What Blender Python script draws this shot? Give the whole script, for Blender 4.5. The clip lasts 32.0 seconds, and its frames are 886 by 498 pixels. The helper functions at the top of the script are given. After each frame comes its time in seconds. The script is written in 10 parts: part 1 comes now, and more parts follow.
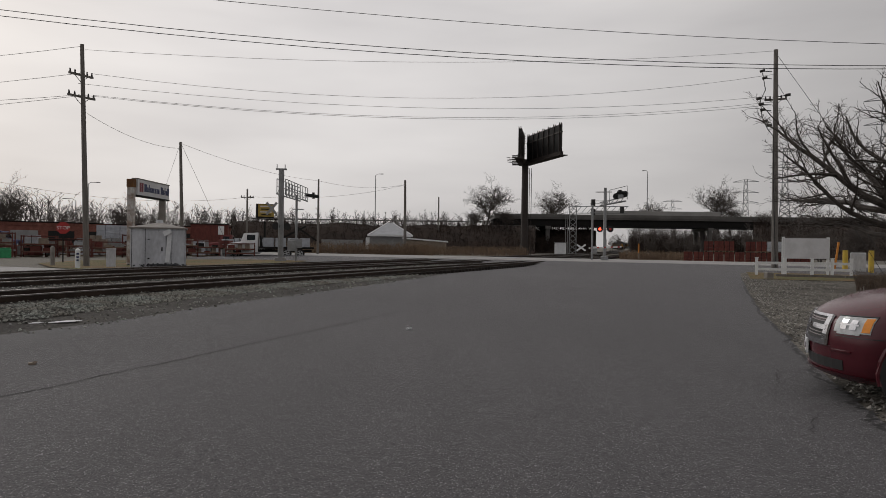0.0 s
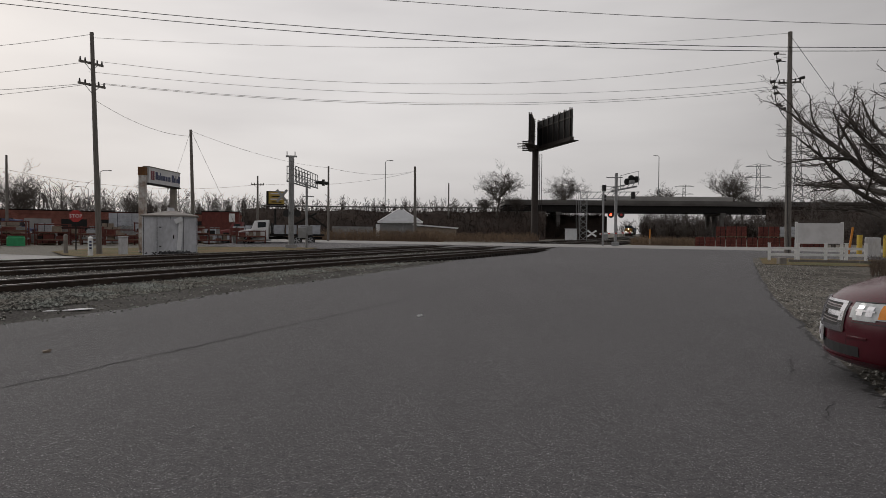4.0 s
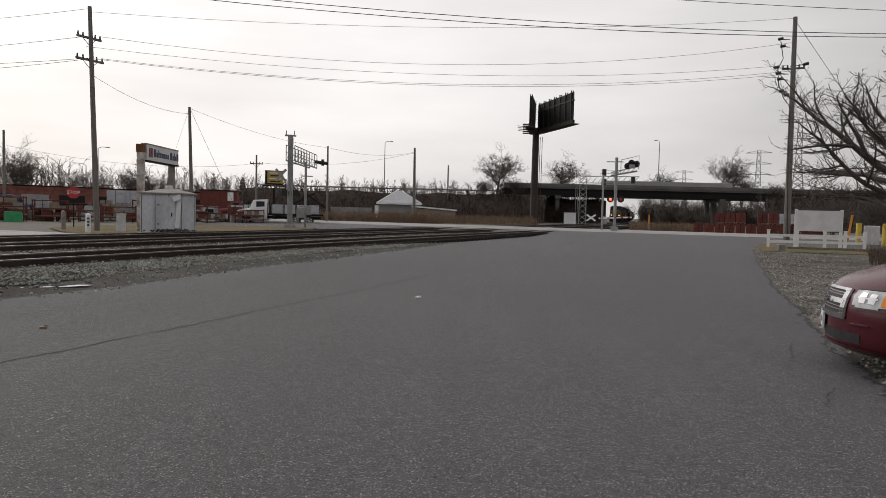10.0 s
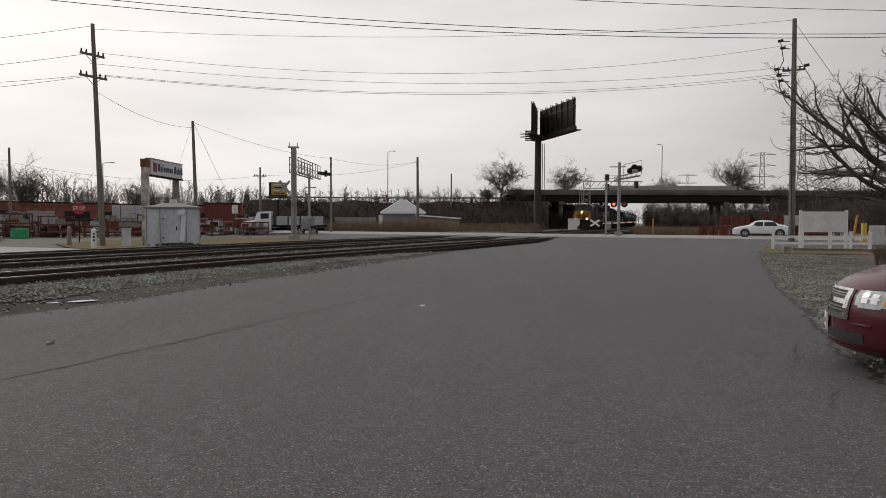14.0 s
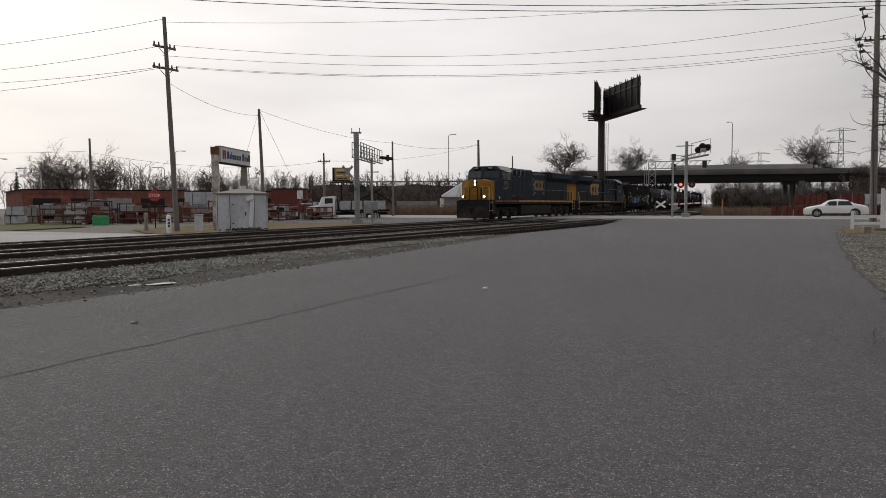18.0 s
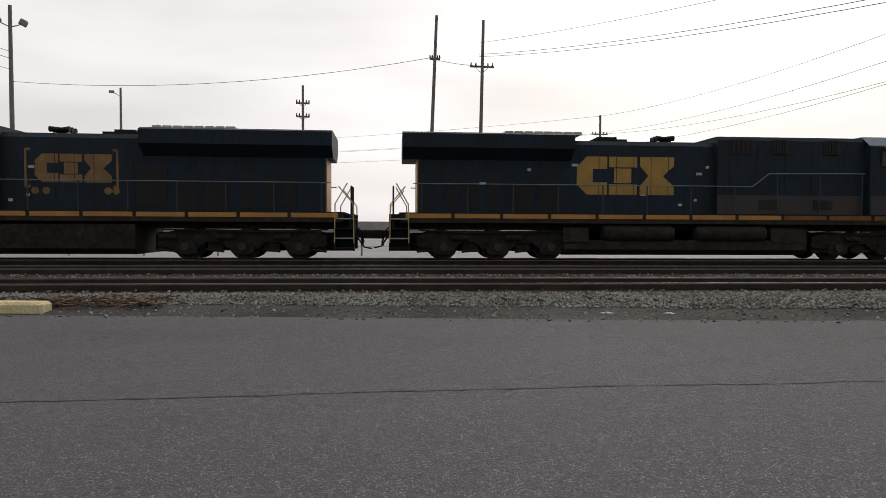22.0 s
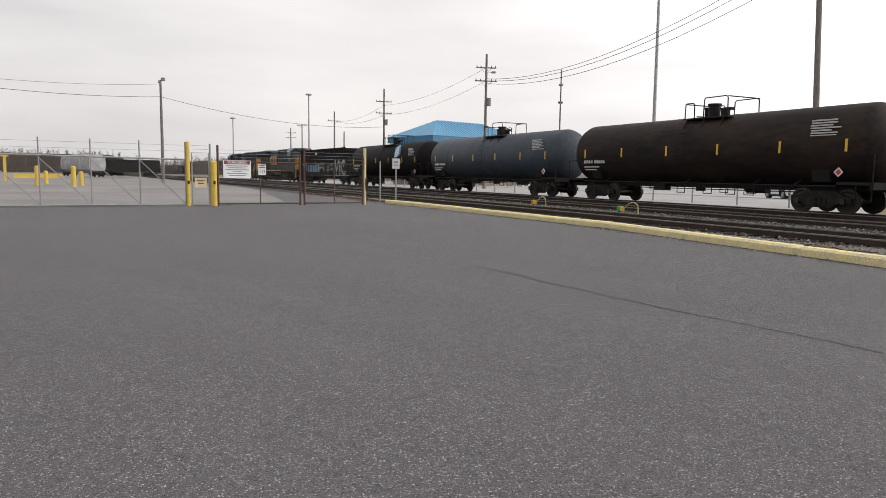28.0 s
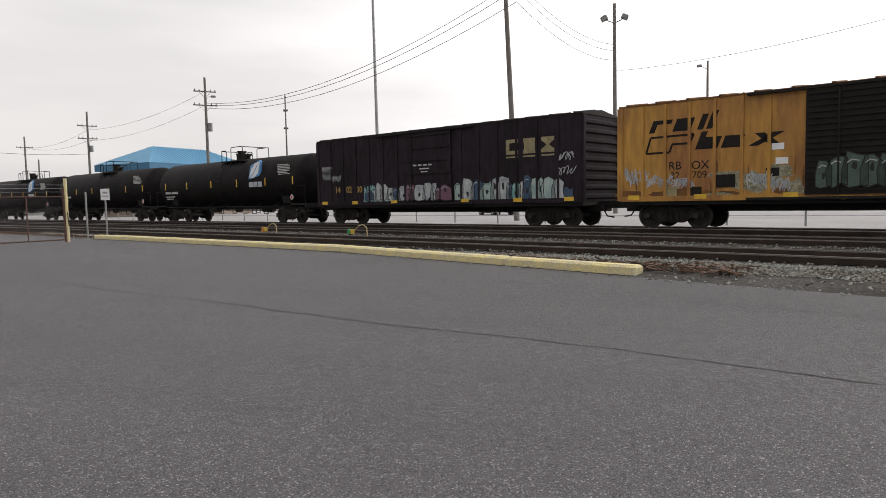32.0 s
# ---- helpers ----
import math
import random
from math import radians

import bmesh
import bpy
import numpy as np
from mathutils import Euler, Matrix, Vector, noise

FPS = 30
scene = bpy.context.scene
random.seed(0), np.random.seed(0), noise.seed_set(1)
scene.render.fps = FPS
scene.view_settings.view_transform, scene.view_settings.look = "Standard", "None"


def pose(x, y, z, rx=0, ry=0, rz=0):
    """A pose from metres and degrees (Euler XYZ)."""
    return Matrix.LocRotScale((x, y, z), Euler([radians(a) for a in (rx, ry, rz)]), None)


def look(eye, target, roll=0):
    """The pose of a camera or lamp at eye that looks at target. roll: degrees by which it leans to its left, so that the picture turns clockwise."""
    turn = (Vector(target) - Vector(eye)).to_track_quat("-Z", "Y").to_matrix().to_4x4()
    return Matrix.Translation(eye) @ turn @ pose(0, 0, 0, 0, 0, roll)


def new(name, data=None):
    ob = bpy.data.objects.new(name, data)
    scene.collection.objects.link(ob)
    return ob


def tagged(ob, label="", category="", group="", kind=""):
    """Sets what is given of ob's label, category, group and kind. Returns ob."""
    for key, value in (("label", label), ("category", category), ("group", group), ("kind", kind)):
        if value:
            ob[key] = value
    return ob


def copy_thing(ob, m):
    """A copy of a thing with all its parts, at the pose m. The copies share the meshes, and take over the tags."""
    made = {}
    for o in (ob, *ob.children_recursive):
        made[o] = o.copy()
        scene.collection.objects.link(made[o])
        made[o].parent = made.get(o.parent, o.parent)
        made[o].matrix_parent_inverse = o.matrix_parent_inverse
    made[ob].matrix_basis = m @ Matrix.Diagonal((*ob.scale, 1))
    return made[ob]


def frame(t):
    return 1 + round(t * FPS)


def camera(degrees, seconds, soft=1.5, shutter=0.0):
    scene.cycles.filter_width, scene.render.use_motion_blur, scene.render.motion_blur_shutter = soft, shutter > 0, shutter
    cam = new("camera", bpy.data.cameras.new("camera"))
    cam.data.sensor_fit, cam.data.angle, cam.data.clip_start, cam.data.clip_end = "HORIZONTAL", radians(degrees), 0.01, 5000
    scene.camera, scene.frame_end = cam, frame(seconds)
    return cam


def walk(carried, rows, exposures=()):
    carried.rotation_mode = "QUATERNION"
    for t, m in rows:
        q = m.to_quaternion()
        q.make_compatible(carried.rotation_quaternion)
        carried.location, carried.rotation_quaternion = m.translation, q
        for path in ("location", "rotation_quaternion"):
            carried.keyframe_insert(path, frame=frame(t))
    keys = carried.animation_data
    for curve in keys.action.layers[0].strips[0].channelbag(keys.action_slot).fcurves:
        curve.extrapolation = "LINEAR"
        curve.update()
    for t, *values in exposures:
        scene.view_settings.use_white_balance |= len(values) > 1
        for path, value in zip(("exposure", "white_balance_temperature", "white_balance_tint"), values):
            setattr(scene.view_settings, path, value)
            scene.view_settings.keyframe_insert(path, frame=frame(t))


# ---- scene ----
cam = camera(66.46, 32.0, soft=0.8)
# seconds, eye, yaw, pitch, roll
PATH = [
    (0.0, 0.049, 0.080, 1.503, 0.16, -0.32, -0.77),
    (0.5, 0.049, 0.080, 1.500, 1.10, -0.93, 0.29),
    (1.0, 0.048, 0.081, 1.501, 0.84, -0.73, -0.20),
    (1.5, 0.048, 0.083, 1.502, 0.50, -1.02, -0.46),
    (2.0, 0.042, 0.086, 1.505, 1.01, -1.37, -0.77),
    (2.5, 0.040, 0.093, 1.506, 0.83, -1.08, -0.45),
    (3.0, 0.041, 0.101, 1.506, 1.45, -1.30, -0.42),
    (3.5, 0.042, 0.107, 1.512, 1.17, -1.49, -0.46),
    (5.5, 0.048, 0.133, 1.503, 0.80, -0.99, -0.64),
    (6.0, 0.056, 0.126, 1.495, -1.29, 0.11, -0.18),
    (6.5, 0.030, 0.131, 1.492, -1.89, -0.37, -0.46),
    (7.0, 0.037, 0.136, 1.495, -2.11, -0.60, -0.59),
    (7.5, 0.039, 0.159, 1.494, -2.82, -1.28, -0.49),
    (8.0, 0.031, 0.165, 1.490, -2.67, -2.22, -0.60),
    (8.5, 0.018, 0.162, 1.492, -2.50, -3.45, -1.30),
    (9.0, 0.010, 0.163, 1.484, 0.16, -3.58, -1.69),
    (9.5, 0.011, 0.175, 1.497, 1.75, -3.44, -1.73),
    (10.0, 0.018, 0.180, 1.497, 0.91, -2.99, -1.38),
    (10.5, 0.015, 0.174, 1.494, 0.65, -2.70, -1.10),
    (11.0, 0.005, 0.168, 1.493, 0.81, -2.43, -1.13),
    (11.5, 0.010, 0.164, 1.505, 1.17, -2.33, -0.91),
    (12.0, 0.020, 0.153, 1.496, 1.66, -2.10, -0.44),
    (12.5, 0.027, 0.143, 1.499, 1.71, -2.04, -0.57),
    (13.0, 0.036, 0.141, 1.501, 2.29, -2.00, -0.38),
    (13.5, 0.036, 0.135, 1.503, 2.49, -2.27, -0.58),
    (14.0, 0.048, 0.142, 1.501, 1.26, -2.29, -0.24),
    (14.5, 0.045, 0.122, 1.490, 1.23, -2.20, -0.10),
    (16.5, 0.031, 0.068, 1.488, 3.67, -4.21, 0.09),
    (17.0, 0.043, 0.064, 1.497, 4.77, -3.52, 0.18),
    (17.5, 0.039, 0.066, 1.497, 5.30, -3.51, 0.43),
    (18.0, 0.031, 0.058, 1.497, 6.42, -3.70, 0.38),
    (18.5, 0.036, 0.050, 1.508, 8.31, -2.50, 0.87),
    (19.0, 0.019, 0.035, 1.517, 11.28, -1.24, 0.46),
    (19.5, 0.020, 0.031, 1.527, 14.40, -0.88, 1.10),
    (20.0, -0.030, 0.002, 1.517, 18.15, -1.16, 0.64),
    (20.5, -0.049, -0.005, 1.505, 24.14, -1.00, 0.64),
    (21.0, -0.055, 0.003, 1.495, 35.68, -1.47, 0.27),
    (21.5, -0.115, -0.083, 1.514, 48.67, 0.23, 0.79),
    (22.0, -0.150, -0.168, 1.504, 63.70, -2.01, -0.29),
    (22.5, -0.152, -0.147, 1.491, 75.55, -5.24, -1.23),
    (23.0, -0.166, -0.209, 1.515, 88.43, -5.93, -0.67),
    (23.5, -0.112, -0.250, 1.498, 104.62, -5.66, -1.39),
    (24.0, -0.084, -0.275, 1.473, 115.80, -5.76, -1.01),
    (24.5, -0.073, -0.276, 1.470, 123.05, -6.21, -0.60),
    (26.5, -0.040, -0.271, 1.484, 132.39, -5.94, -1.17),
    (27.0, -0.037, -0.263, 1.485, 132.66, -6.37, -0.81),
    (27.5, -0.024, -0.254, 1.484, 132.75, -6.12, -0.87),
    (28.0, -0.019, -0.244, 1.491, 132.69, -6.23, -0.83),
    (28.5, -0.018, -0.234, 1.492, 132.89, -6.14, -0.71),
    (29.0, -0.007, -0.232, 1.491, 133.24, -5.56, -0.54),
    (29.5, 0.001, -0.219, 1.495, 132.95, -4.42, -0.17),
    (30.0, 0.004, -0.198, 1.491, 133.16, -3.78, 0.21),
    (30.5, 0.009, -0.182, 1.491, 134.66, -4.69, -0.06),
    (31.0, -0.009, -0.175, 1.492, 133.37, -6.14, -0.64),
    (31.5, -0.035, -0.155, 1.500, 131.79, -5.51, -0.07),
    (32.0, -0.050, -0.144, 1.506, 110.33, -4.21, 1.17),
]
EXPOSURE = [(0.0, -0.65), (7.5, -0.64), (9.0, -0.3), (10.0, -0.22), (11.0, -0.27), (13.0, -0.38), (17.0, -0.24), (18.5, -0.42), (20.0, -0.62), (21.3, -0.6), (22.0, -0.22), (23.0, 1.25), (23.6, 0.85), (24.5, 0.52), (27.0, 0.52), (28.0, 0.54), (30.0, 0.37), (31.4, 0.45), (32.0, 0.4)]
walk(cam, [(t, pose(x, y, z, 90 + p, r, a)) for t, x, y, z, a, p, r in PATH], EXPOSURE)

# ---- sky and light ----
SUN_AZ, SUN_EL = 44.0, 24.0


def build_world():
    w = bpy.data.worlds.new("overcast_sky")
    scene.world = w
    w.use_nodes = True
    nt = w.node_tree
    nt.nodes.clear()
    out = nt.nodes.new("ShaderNodeOutputWorld")
    sky = nt.nodes.new("ShaderNodeTexSky")
    sky.sky_type = "NISHITA"
    sky.sun_disc = False
    sky.sun_elevation = radians(SUN_EL)
    sky.sun_rotation = radians(-SUN_AZ)
    sky.air_density, sky.dust_density = 1.0, 4.0
    bg1 = nt.nodes.new("ShaderNodeBackground")
    bg1.inputs["Strength"].default_value = 0.005
    nt.links.new(sky.outputs[0], bg1.inputs[0])
    # cloud deck: soft streaks, brighter round the hidden sun
    tc = nt.nodes.new("ShaderNodeTexCoord")
    mp = nt.nodes.new("ShaderNodeMapping")
    mp.inputs["Scale"].default_value = (1.0, 1.0, 5.0)
    nt.links.new(tc.outputs["Generated"], mp.inputs[0])
    nz = nt.nodes.new("ShaderNodeTexNoise")
    nz.inputs["Scale"].default_value = 2.2
    nz.inputs["Detail"].default_value = 5.0
    nz.inputs["Roughness"].default_value = 0.45
    nt.links.new(mp.outputs[0], nz.inputs["Vector"])
    ramp = nt.nodes.new("ShaderNodeValToRGB")
    ramp.color_ramp.elements[0].position, ramp.color_ramp.elements[0].color = 0.3, (0.675, 0.65, 0.65, 1)
    ramp.color_ramp.elements[1].position, ramp.color_ramp.elements[1].color = 0.72, (0.9, 0.868, 0.855, 1)
    nt.links.new(nz.outputs[0], ramp.inputs[0])
    dot = nt.nodes.new("ShaderNodeVectorMath")
    dot.operation = "DOT_PRODUCT"
    a, e = radians(SUN_AZ), radians(SUN_EL)
    dot.inputs[1].default_value = (-math.sin(a) * math.cos(e), math.cos(a) * math.cos(e), math.sin(e))
    nrm = nt.nodes.new("ShaderNodeVectorMath")
    nrm.operation = "NORMALIZE"
    nt.links.new(tc.outputs["Generated"], nrm.inputs[0])
    nt.links.new(nrm.outputs[0], dot.inputs[0])
    glow = nt.nodes.new("ShaderNodeMapRange")
    glow.interpolation_type = "SMOOTHSTEP"
    glow.inputs[1].default_value, glow.inputs[2].default_value = 0.0, 1.0
    glow.inputs[3].default_value, glow.inputs[4].default_value = 0.75, 1.46
    nt.links.new(dot.outputs["Value"], glow.inputs[0])
    # an overcast sky brightens towards the zenith
    sep = nt.nodes.new("ShaderNodeSeparateXYZ")
    nt.links.new(nrm.outputs[0], sep.inputs[0])
    rise = nt.nodes.new("ShaderNodeMapRange")
    rise.inputs[1].default_value, rise.inputs[2].default_value = 0.0, 1.0
    rise.inputs[3].default_value, rise.inputs[4].default_value = 0.9, 1.25
    nt.links.new(sep.outputs["Z"], rise.inputs[0])
    mul = nt.nodes.new("ShaderNodeMath")
    mul.operation = "MULTIPLY"
    nt.links.new(glow.outputs[0], mul.inputs[0])
    nt.links.new(rise.outputs[0], mul.inputs[1])
    bg2 = nt.nodes.new("ShaderNodeBackground")
    nt.links.new(ramp.outputs[0], bg2.inputs[0])
    nt.links.new(mul.outputs[0], bg2.inputs[1])
    add = nt.nodes.new("ShaderNodeAddShader")
    nt.links.new(bg1.outputs[0], add.inputs[0])
    nt.links.new(bg2.outputs[0], add.inputs[1])
    nt.links.new(add.outputs[0], out.inputs[0])


build_world()
sun = new("sun", bpy.data.lights.new("sun", "SUN"))
sun.data.energy, sun.data.angle, sun.data.color = 0.9, radians(18), (1.0, 0.96, 0.91)
sun.matrix_basis = look((0, 0, 0), (math.sin(radians(SUN_AZ)) * math.cos(radians(SUN_EL)), -math.cos(radians(SUN_AZ)) * math.cos(radians(SUN_EL)), -math.sin(radians(SUN_EL))))

# ---- materials ----


def mat(name, color, rough=0.7, metal=0.0, vary=0.25, scale=3.0, bump=0.0, bscale=40.0, color2=None, spec=0.5, stretch=(1, 1, 1), glow=0.0, fine=0.0, fscale=60.0, isl=0.0, speck=0.0):
    m = bpy.data.materials.new(name)
    m.use_nodes = True
    nt = m.node_tree
    b = nt.nodes["Principled BSDF"]
    b.inputs["Roughness"].default_value = rough
    b.inputs["Metallic"].default_value = metal
    b.inputs["Specular IOR Level"].default_value = spec
    tc = nt.nodes.new("ShaderNodeTexCoord")
    mp = nt.nodes.new("ShaderNodeMapping")
    mp.inputs["Scale"].default_value = stretch
    nt.links.new(tc.outputs["Object"], mp.inputs[0])
    c = (*color, 1)
    c2 = (*(color2 or tuple(max(0, v * (1 - vary)) for v in color)), 1)
    nz = nt.nodes.new("ShaderNodeTexNoise")
    nz.inputs["Scale"].default_value = scale
    nz.inputs["Detail"].default_value = 6
    nz.inputs["Roughness"].default_value = 0.65
    nt.links.new(mp.outputs[0], nz.inputs["Vector"])
    rp = nt.nodes.new("ShaderNodeValToRGB")
    rp.color_ramp.elements[0].position, rp.color_ramp.elements[0].color = 0.38, c2
    rp.color_ramp.elements[1].position, rp.color_ramp.elements[1].color = 0.62, c
    nt.links.new(nz.outputs[0], rp.inputs[0])
    col = rp.outputs[0]
    if fine:
        n2 = nt.nodes.new("ShaderNodeTexNoise")
        n2.inputs["Scale"].default_value = fscale
        n2.inputs["Detail"].default_value = 3
        nt.links.new(mp.outputs[0], n2.inputs["Vector"])
        mr = nt.nodes.new("ShaderNodeMapRange")
        mr.inputs[1].default_value, mr.inputs[2].default_value = 0.3, 0.7
        mr.inputs[3].default_value, mr.inputs[4].default_value = 1 - fine, 1 + fine
        nt.links.new(n2.outputs[0], mr.inputs[0])
        mx = nt.nodes.new("ShaderNodeVectorMath")
        mx.operation = "SCALE"
        nt.links.new(col, mx.inputs[0])
        nt.links.new(mr.outputs[0], mx.inputs["Scale"])
        col = mx.outputs[0]
    if speck:
        # pale stone chips showing in the surface
        vo = nt.nodes.new("ShaderNodeTexVoronoi")
        vo.inputs["Scale"].default_value = 92
        nt.links.new(mp.outputs[0], vo.inputs["Vector"])
        sep = nt.nodes.new("ShaderNodeSeparateColor")
        nt.links.new(vo.outputs["Color"], sep.inputs[0])
        mr = nt.nodes.new("ShaderNodeMapRange")
        mr.inputs[1].default_value, mr.inputs[2].default_value = 0.9, 1.0
        mr.inputs[3].default_value, mr.inputs[4].default_value = 0.93, 1 + speck
        nt.links.new(sep.outputs[0], mr.inputs[0])
        mx = nt.nodes.new("ShaderNodeVectorMath")
        mx.operation = "SCALE"
        nt.links.new(col, mx.inputs[0])
        nt.links.new(mr.outputs[0], mx.inputs["Scale"])
        col = mx.outputs[0]
    if isl:
        g = nt.nodes.new("ShaderNodeNewGeometry")
        mr = nt.nodes.new("ShaderNodeMapRange")
        mr.inputs[3].default_value, mr.inputs[4].default_value = 1 - isl, 1 + isl
        nt.links.new(g.outputs["Random Per Island"], mr.inputs[0])
        mx = nt.nodes.new("ShaderNodeVectorMath")
        mx.operation = "SCALE"
        nt.links.new(col, mx.inputs[0])
        nt.links.new(mr.outputs[0], mx.inputs["Scale"])
        col = mx.outputs[0]
    nt.links.new(col, b.inputs["Base Color"])
    if bump:
        n3 = nt.nodes.new("ShaderNodeTexNoise")
        n3.inputs["Scale"].default_value = bscale
        n3.inputs["Detail"].default_value = 4
        nt.links.new(mp.outputs[0], n3.inputs["Vector"])
        bp = nt.nodes.new("ShaderNodeBump")
        bp.inputs["Strength"].default_value = bump
        bp.inputs["Distance"].default_value = 0.02
        nt.links.new(n3.outputs[0], bp.inputs["Height"])
        nt.links.new(bp.outputs[0], b.inputs["Normal"])
    if glow:
        b.inputs["Emission Color"].default_value = c
        b.inputs["Emission Strength"].default_value = glow
    return m


def asphalt_material():
    """Old asphalt: stone chips in dark binder, faint streaks along the road and broad weathering."""
    m = bpy.data.materials.new("asphalt")
    m.use_nodes = True
    nt = m.node_tree
    b = nt.nodes["Principled BSDF"]
    b.inputs["Roughness"].default_value = 0.85
    b.inputs["Specular IOR Level"].default_value = 0.4
    tc = nt.nodes.new("ShaderNodeTexCoord")

    def noise_of(scale, detail, lo, hi, stretch=None, turn=0.0):
        vec = tc.outputs["Object"]
        if stretch:
            mp = nt.nodes.new("ShaderNodeMapping")
            mp.inputs["Rotation"].default_value = (0, 0, turn)
            mp.inputs["Scale"].default_value = stretch
            nt.links.new(vec, mp.inputs[0])
            vec = mp.outputs[0]
        nz = nt.nodes.new("ShaderNodeTexNoise")
        nz.inputs["Scale"].default_value = scale
        nz.inputs["Detail"].default_value = detail
        nt.links.new(vec, nz.inputs["Vector"])
        mr = nt.nodes.new("ShaderNodeMapRange")
        mr.inputs[1].default_value, mr.inputs[2].default_value = 0.3, 0.7
        mr.inputs[3].default_value, mr.inputs[4].default_value = lo, hi
        nt.links.new(nz.outputs[0], mr.inputs[0])
        return mr.outputs[0], nz.outputs[0]

    def chips(scale, stops):
        vo = nt.nodes.new("ShaderNodeTexVoronoi")
        vo.inputs["Scale"].default_value = scale
        nt.links.new(tc.outputs["Object"], vo.inputs["Vector"])
        sp = nt.nodes.new("ShaderNodeSeparateColor")
        nt.links.new(vo.outputs["Color"], sp.inputs[0])
        rp = nt.nodes.new("ShaderNodeValToRGB")
        rp.color_ramp.elements[0].position, rp.color_ramp.elements[0].color = stops[0][0], (stops[0][1],) * 3 + (1,)
        rp.color_ramp.elements[1].position, rp.color_ramp.elements[1].color = stops[-1][0], (stops[-1][1],) * 3 + (1,)
        for at, v in stops[1:-1]:
            e = rp.color_ramp.elements.new(at)
            e.color = (v, v, v, 1)
        nt.links.new(sp.outputs[0], rp.inputs[0])
        return rp.outputs[0], vo.outputs["Distance"]

    broad, _ = noise_of(0.16, 3, 0.92, 1.07)
    streak, _ = noise_of(1.0, 4, 0.94, 1.05, (1.3, 0.09, 1.0), 0.42)
    mid, _ = noise_of(9.0, 6, 0.91, 1.09)
    fine, grain = noise_of(190.0, 2, 0.7, 1.3)
    stone, dist = chips(135.0, ((0.0, 0.3), (0.2, 0.8), (0.8, 1.05), (0.92, 1.5), (1.0, 3.9)))
    scatter, _ = chips(34.0, ((0.0, 0.75), (0.06, 0.97), (0.94, 1.03), (1.0, 1.3)))
    col = None
    for f in (broad, streak, mid, fine, stone, scatter):
        if col is None:
            col = f
            continue
        mu = nt.nodes.new("ShaderNodeMath")
        mu.operation = "MULTIPLY"
        nt.links.new(col, mu.inputs[0])
        nt.links.new(f, mu.inputs[1])
        col = mu.outputs[0]
    sc = nt.nodes.new("ShaderNodeVectorMath")
    sc.operation = "SCALE"
    sc.inputs[0].default_value = (0.0905, 0.0868, 0.0908)
    nt.links.new(col, sc.inputs["Scale"])
    nt.links.new(sc.outputs[0], b.inputs["Base Color"])
    hs = nt.nodes.new("ShaderNodeMath")
    hs.operation = "SUBTRACT"
    nt.links.new(grain, hs.inputs[0])
    nt.links.new(dist, hs.inputs[1])
    bp = nt.nodes.new("ShaderNodeBump")
    bp.inputs["Strength"].default_value = 0.7
    bp.inputs["Distance"].default_value = 0.008
    nt.links.new(hs.outputs[0], bp.inputs["Height"])
    nt.links.new(bp.outputs[0], b.inputs["Normal"])
    return m


M = {}
M["asphalt"] = asphalt_material()
M["concrete_road"] = mat("concrete_road", (0.3, 0.29, 0.28), 0.85, vary=0.25, scale=0.6, bump=0.2, fine=0.15)
M["grass"] = mat("winter_grass", (0.1, 0.1, 0.046), 0.98, spec=0.15, color2=(0.17, 0.11, 0.06), scale=0.35, bump=0.8, bscale=30, fine=0.4, fscale=25)
M["dirt"] = mat("dirt", (0.13, 0.115, 0.09), 0.95, color2=(0.09, 0.085, 0.07), scale=1.2, bump=0.6, fine=0.3)
M["ballast"] = mat("ballast_bed", (0.07, 0.066, 0.06), 0.95, spec=0.2, color2=(0.036, 0.032, 0.029), scale=0.5, bump=1.0, bscale=18, fine=0.6, fscale=22)
M["stone"] = mat("ballast_stone", (0.215, 0.228, 0.208), 0.92, color2=(0.155, 0.14, 0.12), scale=0.9, isl=0.65, spec=0.25)
M["rail"] = mat("rail_steel", (0.042, 0.029, 0.022), 0.8, 0.0, color2=(0.024, 0.0175, 0.014), scale=2, spec=0.2)
M["railtop"] = mat("rail_head", (0.2, 0.18, 0.17), 0.42, 0.85, scale=4)
M["sleeper"] = mat("sleeper_wood", (0.03, 0.025, 0.022), 0.95, spec=0.15, vary=0.4, scale=3, isl=0.35)
M["wood"] = mat("weathered_pole", (0.19, 0.175, 0.16), 0.9, vary=0.35, scale=4, stretch=(4, 4, 0.4), bump=0.4)
M["galv"] = mat("galvanised_steel", (0.32, 0.325, 0.33), 0.55, 0.45, vary=0.25, scale=2.5)
M["steel_dark"] = mat("dark_steel", (0.016, 0.015, 0.0145), 0.75, 0.0, scale=3, spec=0.2)
M["wire"] = mat("cable", (0.03, 0.03, 0.032), 0.7)
M["yellow"] = mat("yellow_paint", (0.62, 0.44, 0.05), 0.7, color2=(0.52, 0.36, 0.07), scale=3, fine=0.15)
M["kerbyellow"] = mat("faded_kerb_paint", (0.66, 0.56, 0.26), 0.88, color2=(0.5, 0.45, 0.31), scale=2.5, bump=0.4, fine=0.25, fscale=30)
M["white"] = mat("white_paint", (0.75, 0.76, 0.77), 0.55, vary=0.12, scale=2)
M["locoblue"] = mat("loco_blue_paint", (0.0155, 0.0275, 0.042), 0.55, spec=0.1, color2=(0.017, 0.0215, 0.027), scale=0.9, fine=0.15, fscale=8, stretch=(1, 1, 0.35))
